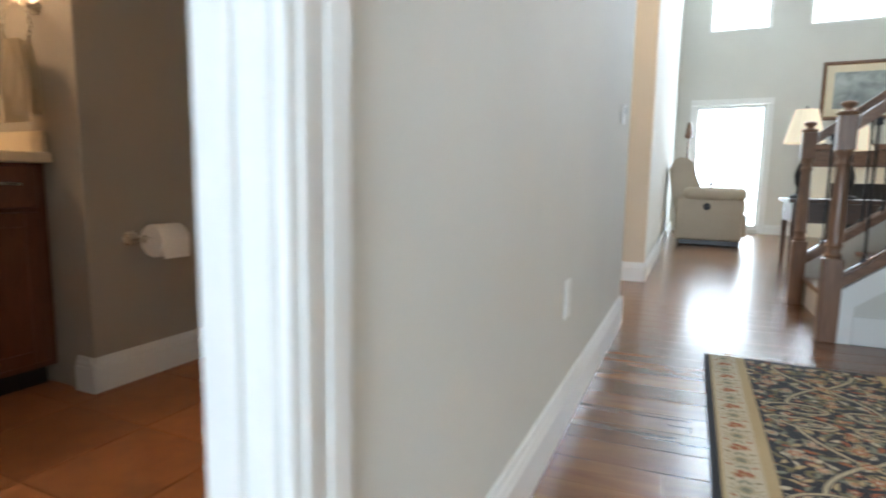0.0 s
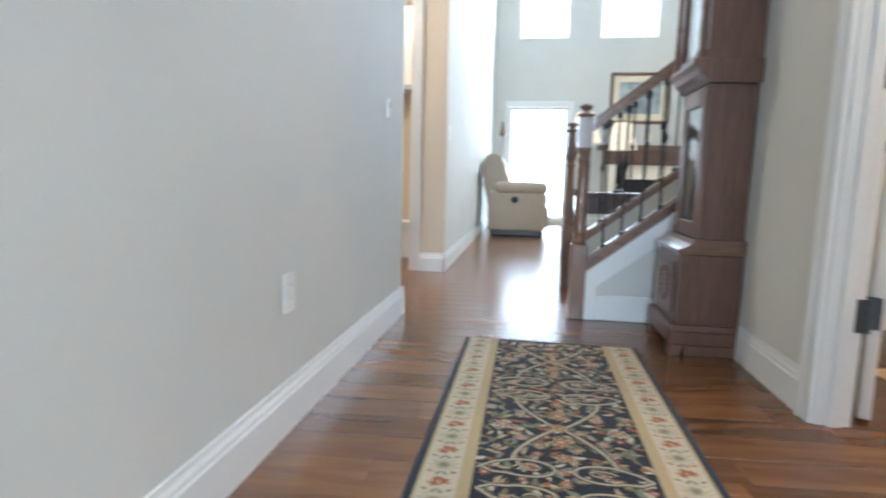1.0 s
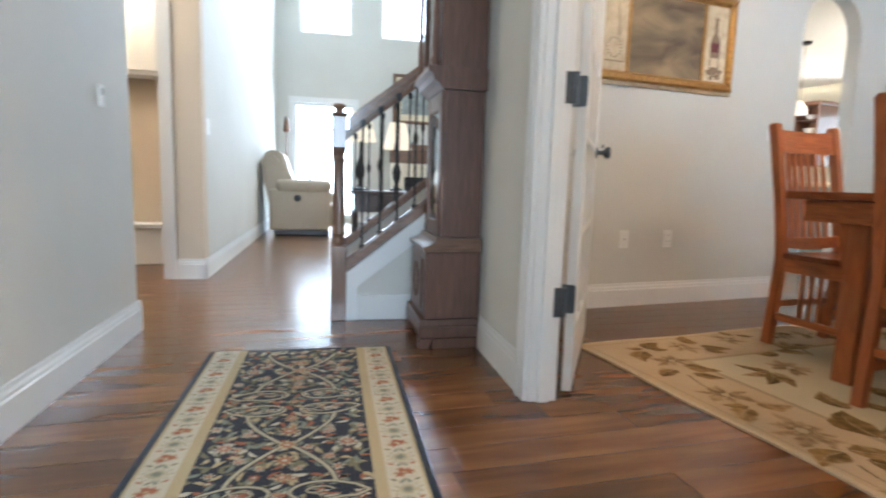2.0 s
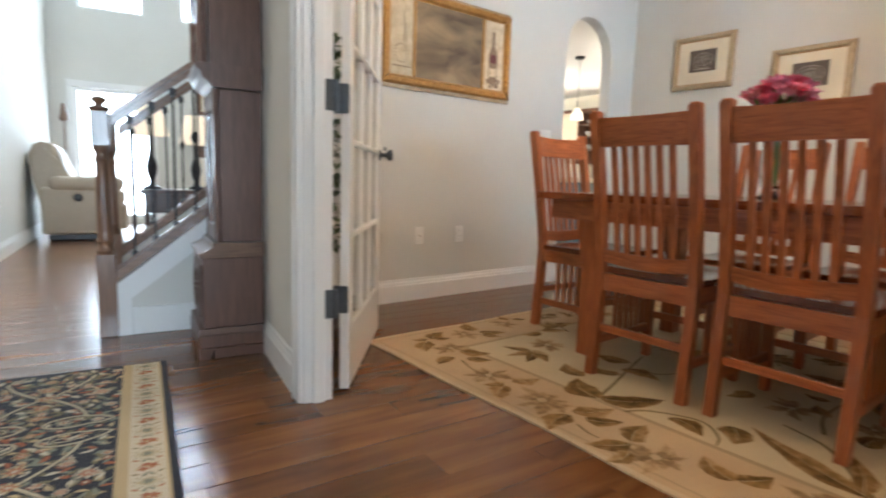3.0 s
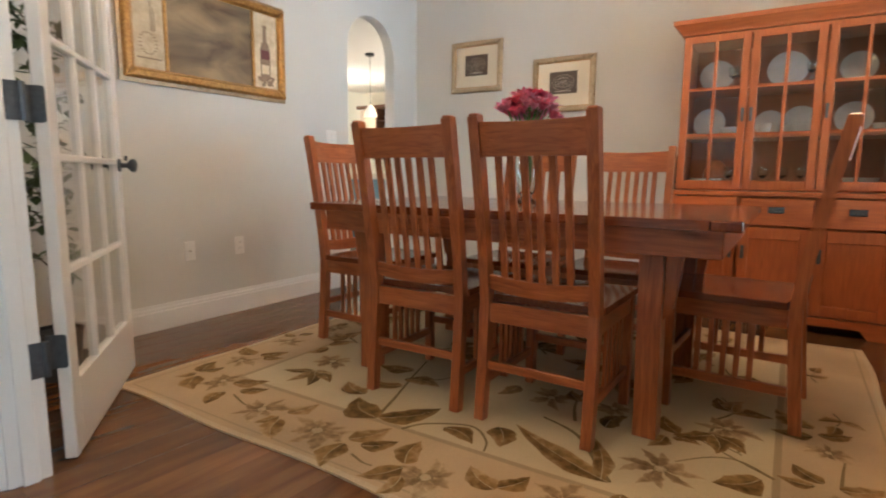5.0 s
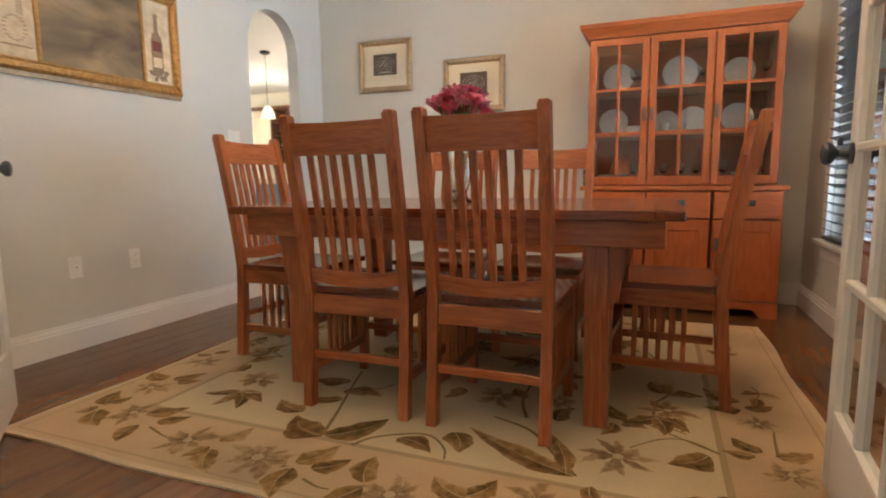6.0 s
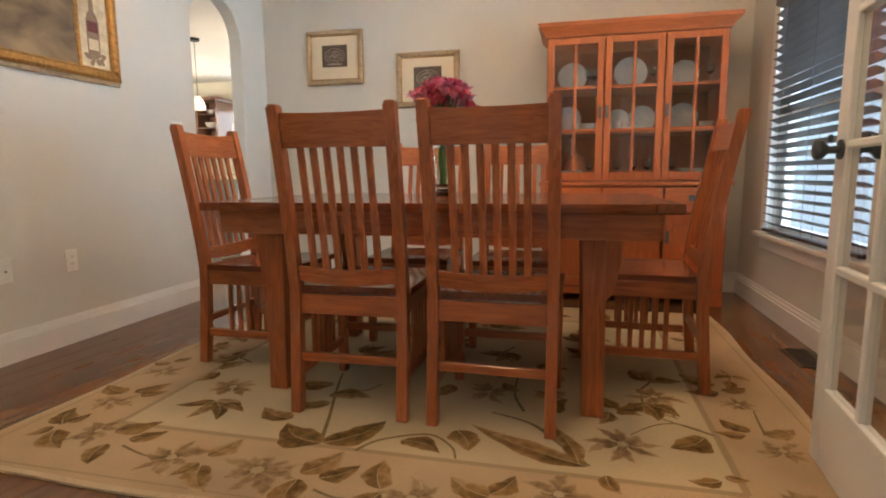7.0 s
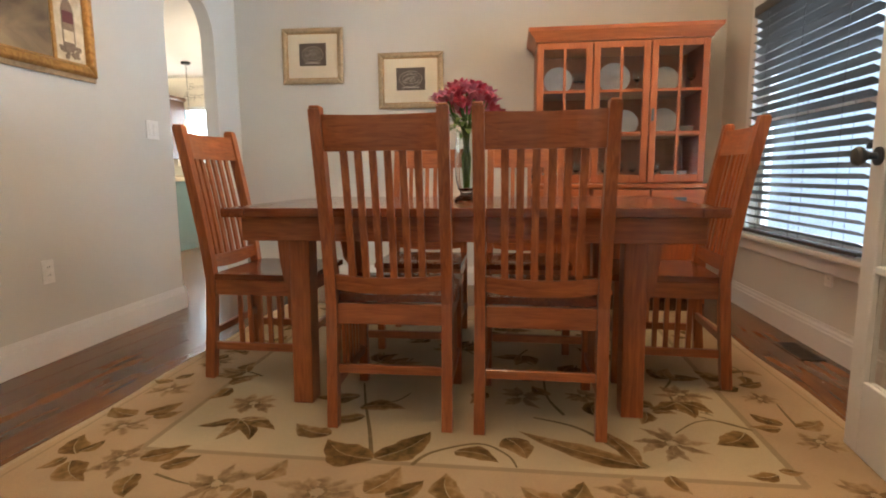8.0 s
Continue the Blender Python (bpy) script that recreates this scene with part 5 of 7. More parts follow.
for z in (1.115, 1.403):
    part("shelf", bx(B(), UX0 + 0.05, HX1 - 0.013, UY0 + 0.023, UY1 - 0.023, z - 0.009, z + 0.009, 0.002), CHERRYIN, hutch)
bm = B()
rings = []
for off, z in ((-0.006, UZ1 + 0.001), (0.010, UZ1 + 0.003), (0.012, UZ1 + 0.014), (0.024, UZ1 + 0.030), (0.046, UZ1 + 0.052), (0.055, UZ1 + 0.060), (0.058, UZ1 + 0.084), (0.050, UZ1 + 0.086)):
    rings.append([bm.verts.new(v) for v in ((UX0 - off, UY0 - off, z), (UX0 - off, UY1 + off, z), (HX1, UY1 + off, z), (HX1, UY0 - off, z))])
for a, b in zip(rings, rings[1:]):
    for k in range(4):
        bm.faces.new((a[k], a[(k + 1) % 4], b[(k + 1) % 4], b[k]))
bm.faces.new(rings[0]), bm.faces.new(list(reversed(rings[-1])))
part("cornice", bm, CHERRYY, hutch)
ut = (UY1 - UY0) / 3
for k in range(3):
    ya, yb = UY0 + ut * k + 0.004, UY0 + ut * (k + 1) - 0.004
    fr = 0.042
    bm = B()
    bx(bm, UX0, UX0 + 0.02, ya, ya + fr, UZ0 + 0.006, UZ1 - 0.004, 0.003)
    bx(bm, UX0, UX0 + 0.02, yb - fr, yb, UZ0 + 0.006, UZ1 - 0.004, 0.003)
    bx(bm, UX0, UX0 + 0.02, ya + fr, yb - fr, UZ0 + 0.006, UZ0 + 0.058, 0.003)
    bx(bm, UX0, UX0 + 0.02, ya + fr, yb - fr, UZ1 - 0.046, UZ1 - 0.004, 0.003)
    dd = part("glazed_door", bm, CHERRY, hutch)
    z0, z1 = UZ0 + 0.058, UZ1 - 0.046
    bm = B()
    ym = (ya + yb) / 2
    bx(bm, UX0 + 0.001, UX0 + 0.017, ym - 0.009, ym + 0.009, z0, z1, 0.002)
    part("glazing_bar", bm, CHERRY, dd)
    for j in (1, 2):
        z = z0 + (z1 - z0) * j / 3
        part("glazing_bar", bx(B(), UX0 + 0.002, UX0 + 0.016, ya + fr, yb - fr, z - 0.009, z + 0.009, 0.002), CHERRYY, dd)
    for i, j in itertools.product((0, 1), (0, 1, 2)):
        pa, pb = (ya + fr, ym) if i == 0 else (ym, yb - fr)
        za, zb = z0 + (z1 - z0) * j / 3, z0 + (z1 - z0) * (j + 1) / 3
        g = part("pane", bx(B(), UX0 + 0.008, UX0 + 0.011, pa, pb, za, zb), GLASS, dd)
        g.visible_shadow = False
    hy = yb - 0.018 if k < 2 else ya + 0.018
    bm = B()
    bx(bm, UX0 - 0.003, UX0 - 0.0005, hy - 0.009, hy + 0.009, 1.20, 1.28, 0.002)
    tube(bm, [(UX0 - 0.010, hy, 1.26), (UX0 - 0.013, hy, 1.23), (UX0 - 0.009, hy, 1.21)], 0.004, 6)
    part("door_pull", bm, BRONZE, dd, "dark bronze drop pull")


def plate(m, r, label="white china plate standing on a cabinet shelf", rim=None):
    p = solid("plate", lathe(B(), [(0.001, 0.0), (r * 0.55, 0.001), (r * 0.62, 0.006), (r, 0.016), (r, 0.019), (r * 0.6, 0.010), (r * 0.5, 0.006), (0.001, 0.006)], n=32), PORC, m, label, "plate", "china in the cabinet", smooth=True)
    return p


def bowl(x, y, z, r, h, name="bowl", label="white china bowl on a cabinet shelf"):
    return solid(name, lathe(B(), [(r * 0.45, 0), (r * 0.5, 0.006), (r * 0.8, h * 0.4), (r, h), (r * 0.96, h), (r * 0.74, h * 0.42), (0.002, 0.012)], n=24), PORC, pose(x, y, z), label, "bowl", "china in the cabinet", smooth=True)


def goblet(x, y, z, r=0.028, h=0.12):
    g = solid("goblet", lathe(B(), [(r, 0), (r, 0.003), (0.005, 0.008), (0.004, h * 0.42), (r * 0.8, h * 0.55), (r, h * 0.8), (r * 0.9, h), (r * 0.86, h), (r * 0.94, h * 0.8), (r * 0.72, h * 0.58), (0.002, h * 0.48)], n=18), VGLASS, pose(x, y, z), "clear stemmed glass on a cabinet shelf", "glass", "china in the cabinet", smooth=True)
    g.visible_shadow = False
    return g


S1, S2, S3 = UZ0 + 0.021, 1.1245, 1.4125
cols = [UY1 - ut * (k + 0.5) for k in range(3)]


def stand(y, z, r, x=4.44, lean=-78):
    """A plate leaning back on its rim against the cabinet back."""
    r *= 0.94
    return plate(pose(x, y, z + r * abs(math.sin(radians(lean))) + 0.001, 0, lean, 0), r)


stand(cols[0] + 0.02, S3, 0.105), stand(cols[1] + 0.0, S3, 0.115), stand(cols[2] + 0.02, S3, 0.095)
stand(cols[0] + 0.045, S2, 0.100), stand(cols[1] + 0.075, S2, 0.085), stand(cols[1] - 0.085, S2, 0.095), stand(cols[2] + 0.02, S2, 0.100)
for y, z, r, h in ((cols[0] - 0.085, S2, 0.055, 0.055), (cols[0] + 0.03, S1, 0.10, 0.05), (cols[2] - 0.1, S2, 0.045, 0.05), (cols[1] - 0.01, S2, 0.035, 0.06), (cols[2] - 0.03, S1, 0.09, 0.06)):
    bowl(4.30, y, z, r, h)
for y, z in ((cols[0] - 0.09, S3), (cols[0] - 0.125, S3), (cols[1] - 0.12, S3), (cols[2] - 0.1, S3), (cols[1] + 0.08, S1), (cols[1] - 0.02, S1), (cols[1] - 0.11, S1), (cols[2] + 0.1, S1), (cols[0] - 0.1, S1)):
    goblet(4.26, y, z)
bowl(4.26, cols[1] + 0.085, S2, 0.030, 0.065, "teacup", "small dark-banded china cup on a cabinet shelf")
cover = solid("serving_dome", lathe(B(), [(0.085, 0), (0.085, 0.01), (0.080, 0.05), (0.065, 0.11), (0.040, 0.15), (0.012, 0.165), (0.012, 0.185), (0.002, 0.19)], n=24), CHERRYIN, pose(4.30, cols[0] + 0.045, S1), "brown lidded serving dome in the cabinet", "dish", smooth=True)
cover.location = (4.36, cols[0] - 0.02, S1)
# black studded holder on the ledge beside the upper cabinet
holder = thing("bottle_rack", pose(4.27, 0.194, 0.7965), "black metal rack with chrome studs on the cabinet ledge", "rack")
part("back_plate", bx(B(), -0.05, 0.05, -0.012, 0.014, 0, 0.215, 0.004), BLACKP, holder)
for k in range(5):
    part("stud", lathe(B(), [(0.007, 0), (0.008, 0.008), (0.002, 0.013)], m=pose(-0.050, 0.002, 0.03 + 0.04 * k, 0, -90, 0), n=10), CHROME, holder, "chrome stud")


# ---- wall pictures ----
def framed(name, m, w, h, fw, fm, label, depth=0.028):
    """Lies in its local x-z plane, facing -y, with its lower left corner at the origin."""
    p = thing(name, m, label, "picture", "framed pictures")
    for nm, pts in (("frame_side", [(0, 0), (fw, fw), (fw, h - fw), (0, h)]), ("frame_side", [(w, 0), (w, h), (w - fw, h - fw), (w - fw, fw)]),
                    ("frame_rail", [(0, 0), (w, 0), (w - fw, fw), (fw, fw)]), ("frame_rail", [(0, h), (fw, h - fw), (w - fw, h - fw), (w, h)])):
        bm = B()
        prism(bm, pts, "y", -depth, -0.001)
        bmesh.ops.bevel(bm, geom=[e for e in bm.edges if all(v.co.y < -depth + 0.002 for v in e.verts)], offset=fw * 0.28, segments=3, affect="EDGES", profile=0.35)
        part(nm, bm, fm, p)
    for a in (fw * 0.98,):
        bm = B()
        q = a + 0.006
        for pts in ([(a, a), (q, q), (q, h - q), (a, h - a)], [(w - a, a), (w - a, h - a), (w - q, h - q), (w - q, q)], [(a, a), (w - a, a), (w - q, q), (q, q)], [(a, h - a), (q, h - q), (w - q, h - q), (w - a, h - a)]):
            prism(bm, pts, "y", -depth * 0.55, -0.002)
        part("inner_lip", bm, GOLD, p)
    return p


def engraving(m, w, h, tilt=0):
    p = framed("framed_print", m, w, h, 0.040, CHAMP, "gold-framed dark engraving with a wide cream mat")
    part("mat", bx(B(), 0.038, w - 0.038, -0.010, -0.006, 0.038, h - 0.038), MATB, p)
    iw, ih = w * 0.44, h * 0.40
    cx, cz = w / 2, h / 2 + 0.012
    part("print", bx(B(), cx - iw / 2, cx + iw / 2, -0.0125, -0.0102, cz - ih / 2, cz + ih / 2), INK, p)
    bm = B()
    for rx, rz, wd in ((0.40, 0.36, 0.004), (0.30, 0.22, 0.003)):
        for k in range(28):
            a0, a1 = 2 * math.pi * k / 28, 2 * math.pi * (k + 0.8) / 28
            q = [(cx + (iw * rx) * math.cos(a), cz + (ih * rz) * math.sin(a)) for a in (a0, a1)]
            q2 = [(cx + (iw * rx - wd) * math.cos(a), cz + (ih * rz - wd) * math.sin(a)) for a in (a1, a0)]
            prism(bm, q + q2, "y", -0.0132, -0.0126)
    rg = random.Random(int(w * 1000))
    for k in range(46):
        a, q = rg.uniform(0, 6.28), rg.uniform(0.05, 0.34)
        px, pz, d = cx + iw * q * math.cos(a), cz + ih * q * math.sin(a), rg.uniform(0.004, 0.012)
        bx(bm, px - d, px + d, -0.0132, -0.0126, pz - 0.0008, pz + 0.0008)
    for k in range(7):
        z = cz - ih * 0.10 + ih * 0.05 * (k % 3)
        bx(bm, cx - iw * 0.2 + k * iw * 0.055, cx - iw * 0.2 + k * iw * 0.055 + 0.006, -0.0132, -0.0126, z, z + ih * 0.09)
    bx(bm, cx - iw * 0.30, cx + iw * 0.30, -0.0132, -0.0126, cz - ih * 0.40, cz - ih * 0.36)
    part("engraved_lines", bm, INKL, p)
    return p


engraving(pose(4.597, 2.108, 1.570, 0, 0.6, -90), 0.485, 0.418)
engraving(pose(4.597, 1.350, 1.366, 0, 0, -90), 0.502, 0.415)
big = framed("wine_painting", pose(2.000, AY - 0.003, 1.366), 1.055, 0.57, 0.052, GOLD, "wide gilt-framed painting with bottles on side panels", 0.035)
part("linen_border", bx(B(), -0.022, 1.057, -0.014, -0.0015, -0.024, 0.584, 0.002), CHAMP, big)
part("clouded_panel", bx(B(), 0.245, 0.79, -0.0185, -0.0155, 0.050, 0.51), SMOKE, big)
part("left_panel", bx(B(), 0.050, 0.222, -0.0185, -0.0155, 0.050, 0.51), PARCH, big)
part("right_panel", bx(B(), 0.815, 0.985, -0.0185, -0.0155, 0.050, 0.51), PARCH, big)
for x in (0.2335, 0.8025):
    part("gilt_divider", bx(B(), x - 0.011, x + 0.011, -0.024, -0.0155, 0.050, 0.51, 0.003), GOLD, big)


def bottle_outline(cx, z0, s):
    pr = [(0.036, 0), (0.038, 0.02), (0.038, 0.17), (0.030, 0.20), (0.014, 0.225), (0.012, 0.30), (0.015, 0.305), (0.015, 0.32)]
    return [(cx + r * s, z0 + z * s) for r, z in pr] + [(cx - r * s, z0 + z * s) for r, z in reversed(pr)]


bm = prism(B(), bottle_outline(0.895, 0.115, 1.02), "y", -0.0196, -0.0187)
part("painted_bottle", bm, SKETCH, big)
bm = bx(B(), 0.863, 0.927, -0.0204, -0.0197, 0.235, 0.29)
part("painted_label", bm, WINE, big)
bm = bx(B(), 0.865, 0.925, -0.0204, -0.0197, 0.145, 0.20)
part("painted_label", bm, PARCH, big)
bm = B()
rg = random.Random(3)
for k in range(26):
    cx, cz, r = rg.uniform(0.84, 0.96), rg.uniform(0.075, 0.125), rg.uniform(0.008, 0.014)
    prism(bm, [(cx + r * math.cos(a * 0.9), cz + r * math.sin(a * 0.9)) for a in range(7)], "y", -0.0199 - k * 0.00005, -0.0187)
part("painted_grapes", bm, SKETCH, big)
bm = B()
for k in range(18):
    a = 2 * math.pi * k / 18
    cx, cz = 0.135 + 0.045 * math.cos(a), 0.185 + 0.055 * math.sin(a)
    bx(bm, cx - 0.009, cx + 0.009, -0.0195, -0.0187, cz - 0.002, cz + 0.002)
bx(bm, 0.070, 0.205, -0.0195, -0.0187, 0.105, 0.112)
for k in range(5):
    bx(bm, 0.150 + k * 0.006, 0.152 + k * 0.006, -0.0195, -0.0187, 0.25, 0.43 - 0.02 * k)
part("painted_glass", bm, SKETCH, big)

# ---- blinds in the dining window ----
blind = thing("window_blind", pose(0, -1.145, 0), "dark brown wooden slat blind, slats half open", "blind")
part("head_rail", bx(B(), WX0 + 0.01, WX1 - 0.01, -0.028, 0.032, WZ1 - 0.065, WZ1 - 0.004, 0.004), BLINDW, blind)
part("bottom_rail", bx(B(), WX0 + 0.015, WX1 - 0.015, -0.022, 0.026, WZ0 + 0.010, WZ0 + 0.028, 0.004), BLINDW, blind)
NS = 26
slat_me = None
for k in range(NS):
    z = WZ0 + 0.058 + k * ((WZ1 - 0.075 - WZ0 - 0.058) / (NS - 1))
    if slat_me is None:
        bm = B()
        prism(bm, [(-0.024, -0.0125), (0.0, -0.0008), (0.024, 0.0095), (0.024, 0.0123), (0.0, 0.0022), (-0.024, -0.0097)], "x", WX0 + 0.018, WX1 - 0.018)
        o = part("slat", bm, BLINDW, blind)
        slat_me = o.data
    else:
        o = new("slat", slat_me)
        o.parent = blind
    o.location = (0, 0.002, z)
for x in (WX0 + 0.2, (WX0 + WX1) / 2, WX1 - 0.2):
    bm = B()
    for y in (-0.024, 0.027):
        tube(bm, [(x, y, WZ0 + 0.02), (x, y, WZ1 - 0.06)], 0.0011, 4)
    part("ladder_cord", bm, BLINDW, blind)


# ---- switches, outlets, vent ----
def wall_plate(name, m, w, h, kind_of, label, group="wall plates"):
    p = thing(name, m, label, "outlet" if kind_of != "switch" else "light switch", group)
    part("cover_plate", bx(B(), -w / 2, w / 2, -0.006, -0.0008, -h / 2, h / 2, 0.0025, 2), PLASTIC, p)
    if kind_of == "outlet":
        for z in (-0.019, 0.019):
            s = part("socket", bx(B(), -0.015, 0.015, -0.0078, -0.0061, z - 0.013, z + 0.013, 0.001), PLASTIC, p)
            bm = B()
            for x in (-0.006, 0.006):
                bx(bm, x - 0.001, x + 0.001, -0.0081, -0.0079, z - 0.001, z + 0.007)
            part("slot", bm, SLOT, s)
    elif kind_of == "coax":
        part("coax_jack", lathe(B(), [(0.006, 0), (0.006, 0.008), (0.003, 0.011)], n=10, m=pose(0, -0.006, 0, 90, 0, 0)), NICKEL, p)
    else:
        for x in ((-0.023, 0.023) if w > 0.1 else (0,)):
            part("rocker", bx(B(), x - 0.016, x + 0.016, -0.0082, -0.0061, -0.033, 0.033, 0.0015), PLASTIC, p)
    return p


ARCHM = pose(0, AY, 0)
wall_plate("wall_jack", ARCHM @ pose(2.315, 0, 0.425), 0.068, 0.112, "coax", "white cable jack plate on the wall")
wall_plate("outlet", ARCHM @ pose(2.655, 0, 0.425), 0.068, 0.112, "outlet", "white duplex outlet on the wall")
wall_plate("light_switch", ARCHM @ pose(3.495, 0, 1.143), 0.112, 0.112, "switch", "white double rocker switch by the arch")
wall_plate("outlet", pose(4.60, 1.94, 0.40, 0, 0, -90), 0.068, 0.112, "outlet", "white duplex outlet on the wall")
wall_plate("outlet", pose(3.12, -1.16, 0.38, 0, 0, 180), 0.068, 0.112, "outlet", "white duplex outlet under the window")
wall_plate("outlet", HM @ pose(WA, 1.295, 0.398, 0, 0, 90), 0.068, 0.112, "outlet", "white duplex outlet on the hall wall")
wall_plate("light_switch", HM @ pose(WA + 0.012, 4.22, 1.09, 0, 0, 90), 0.112, 0.112, "switch", "white double rocker switch by the living room")
thermostat = thing("thermostat", HM @ pose(WA, 2.36, 1.04, 0, 0, 90), "small white thermostat on the hall wall", "thermostat")
part("thermostat_body", bx(B(), -0.020, 0.020, -0.012, -0.001, -0.040, 0.045, 0.003, 2), PLASTIC, thermostat)
part("display", bx(B(), -0.013, 0.013, -0.0126, -0.0121, 0.005, 0.030), PORC, thermostat)
vent = thing("floor_vent", pose(3.13, -1.055, 0.0) @ Matrix.Diagonal((0.85, 0.85, 1, 1)), "brown metal floor vent with thin louvres", "vent")
bm = B()
for xa, xb, ya, yb in ((-0.16, 0.16, -0.065, -0.05), (-0.16, 0.16, 0.05, 0.065), (-0.16, -0.145, -0.05, 0.05), (0.145, 0.16, -0.05, 0.05)):
    bx(bm, xa, xb, ya, yb, 0.001, 0.006, 0.001)
part("vent_frame", bm, BLINDW, vent)
part("vent_well", bx(B(), -0.145, 0.145, -0.05, 0.05, 0.0008, 0.002), SLOT, vent)
for k in range(11):
    x = -0.13 + 0.026 * k
    part("louvre", bx(B(), x - 0.005, x + 0.005, -0.05, 0.05, 0.0022, 0.005), BLINDW, vent)

# ---- ceiling lights of the dining room ----
# unseen; table light split to lighten the cabinet corner, door bowl added as fill
for x, y, lbl in ((2.7, 0.80, "unseen glowing bowl added to brighten the room above the table"), (2.7, -0.50, "unseen glowing bowl added to brighten the room above the table"), (1.35, 0.55, "unseen fill bowl added inside the double doors")):
    lamp = thing("ceiling_light", pose(x, y, CH), lbl, "ceiling light", "dining room ceiling lights")
    part("canopy", lathe(B(), [(0.07, -0.03), (0.07, -0.001)], n=24), BRONZE, lamp)
    part("bowl", lathe(B(), [(0.01, -0.16), (0.08, -0.145), (0.14, -0.10), (0.16, -0.045), (0.15, -0.04)], n=28), BULB if x > 2 else DOORFILL, lamp, "lit amber glass bowl", True)

# ---- plant behind the open door ----
tree = thing("ficus_tree", pose(1.47, 2.14, 0), "slim potted ficus with dark green leaves behind the door", "plant")
part("pot", lathe(B(), [(0.07, 0), (0.085, 0.10), (0.095, 0.20), (0.10, 0.21), (0.09, 0.215), (0.085, 0.20)], n=24), POT, tree, "", True)
part("soil", lathe(B(), [(0.083, 0.185), (0.04, 0.192)], n=20), BARK, tree)
tr = [(0, 0, 0.185), (0.01, 0.005, 0.5), (-0.005, 0.0, 0.8), (0.01, -0.01, 1.15), (0.0, 0.01, 1.45)]
part("trunk", tube(B(), tr, [0.014, 0.012, 0.010, 0.007, 0.003], 8), BARK, tree)
rng = random.Random(12)
bml = B()
for k in range(20):
    z = 0.42 + 1.0 * k / 19
    a = k * 2.4
    r = 0.14 + 0.05 * math.sin(k)
    e = Vector((0.8 * r * math.cos(a), 0.8 * r * math.sin(a), z + 0.1))
    s0 = Vector((0.005, 0, z))
    part("branch", tube(B(), [s0, (s0 + e) / 2 + Vector((0, 0, 0.03)), e], [0.004, 0.003, 0.0015], 5), BARK, tree)
    for q in range(20):
        f = rng.uniform(0.3, 1.1)
        c = s0.lerp(e, f) + Vector((rng.uniform(-0.03, 0.03), rng.uniform(-0.03, 0.03), rng.uniform(-0.03, 0.04)))
        d = Vector((rng.uniform(-1, 1), rng.uniform(-1, 1), rng.uniform(-0.9, 0.3))).normalized()
        sd = d.cross(Vector((0, 0, 1))).normalized()
        L, Wd = rng.uniform(0.05, 0.075), rng.uniform(0.016, 0.024)
        nrm = sd.cross(d)
        vs = [bml.verts.new(p) for p in (c, c + d * L * 0.4 + sd * Wd, c + d * L, c + d * L * 0.4 - sd * Wd, c + d * L * 0.45 - nrm * 0.004)]
        bml.faces.new((vs[0], vs[1], vs[4])), bml.faces.new((vs[1], vs[2], vs[4])), bml.faces.new((vs[2], vs[3], vs[4])), bml.faces.new((vs[3], vs[0], vs[4]))
tagged(part("foliage", bml, FICUS, tree), kind="stuff")


# ---- long-case clock ----
clock = thing("grandfather_clock", HM, "dark walnut grandfather clock with glazed door and brass dial", "clock")
CA0, CA1, CB0, CB1 = 0.312, 0.578, 2.270, 2.665
part("plinth", bx(B(), CA0 - 0.012, CA1, CB0 - 0.012, CB1 + 0.012, 0.045, 0.105, 0.008, 2), CLOCKW, clock)
for a, b in itertools.product((CA0 - 0.010, CA1 - 0.06), (CB0 - 0.010, CB1 - 0.05)):
    part("foot", prism(B(), [(a, 0.0), (a + 0.045, 0.0), (a + 0.06, 0.045), (a, 0.045)], "y", b, b + 0.06), CLOCKW, clock)
for b in (CB0 - 0.012, CB1 - 0.006):
    part("plinth_side", bx(B(), CA0 + 0.050, CA1, b, b + 0.018, 0.0, 0.046, 0.002), CLOCKW, clock)
part("plinth_moulding", prism(B(), [(CB0 - 0.010, 0.106), (CB1 + 0.010, 0.106), (CB1, 0.130), (CB0, 0.130)], "x", CA0 - 0.008, CA1), CLOCKW, clock)
part("base", bx(B(), CA0 + 0.012, CA1, CB0 + 0.006, CB1 - 0.006, 0.131, 0.435, 0.003), CLOCKW, clock)
bm = B()
bx(bm, CA0 + 0.004, CA0 + 0.0115, CB0 + 0.06, CB1 - 0.06, 0.17, 0.40, 0.003)
part("base_panel", bm, CLOCKW, clock)
bm = B()
for k in range(20):
    t = 2 * math.pi * k / 20
    bx(bm, CA0 - 0.004, CA0 + 0.0035, (CB0 + CB1) / 2 + 0.07 * math.cos(t) - 0.012, (CB0 + CB1) / 2 + 0.07 * math.cos(t) + 0.012, 0.285 + 0.075 * math.sin(t) - 0.010, 0.285 + 0.075 * math.sin(t) + 0.010, 0.004)
part("carved_wreath", bm, CLOCKW, clock)
part("waist_moulding", prism(B(), [(CA0 + 0.004, 0.436), (CA1, 0.436), (CA1, 0.500), (CA0 + 0.060, 0.500), (CA0 + 0.052, 0.480), (CA0 + 0.020, 0.462), (CA0 - 0.002, 0.455)], "y", CB0 - 0.004, CB1 + 0.004), STAIRW, clock, "lighter brown waist moulding")
WF = CA0 + 0.070
part("waist_side", bx(B(), WF + 0.02, CA1, CB0 + 0.030, CB0 + 0.045, 0.501, 1.140), CLOCKW, clock)
part("waist_side", bx(B(), WF + 0.02, CA1, CB1 - 0.045, CB1 - 0.030, 0.501, 1.140), CLOCKW, clock)
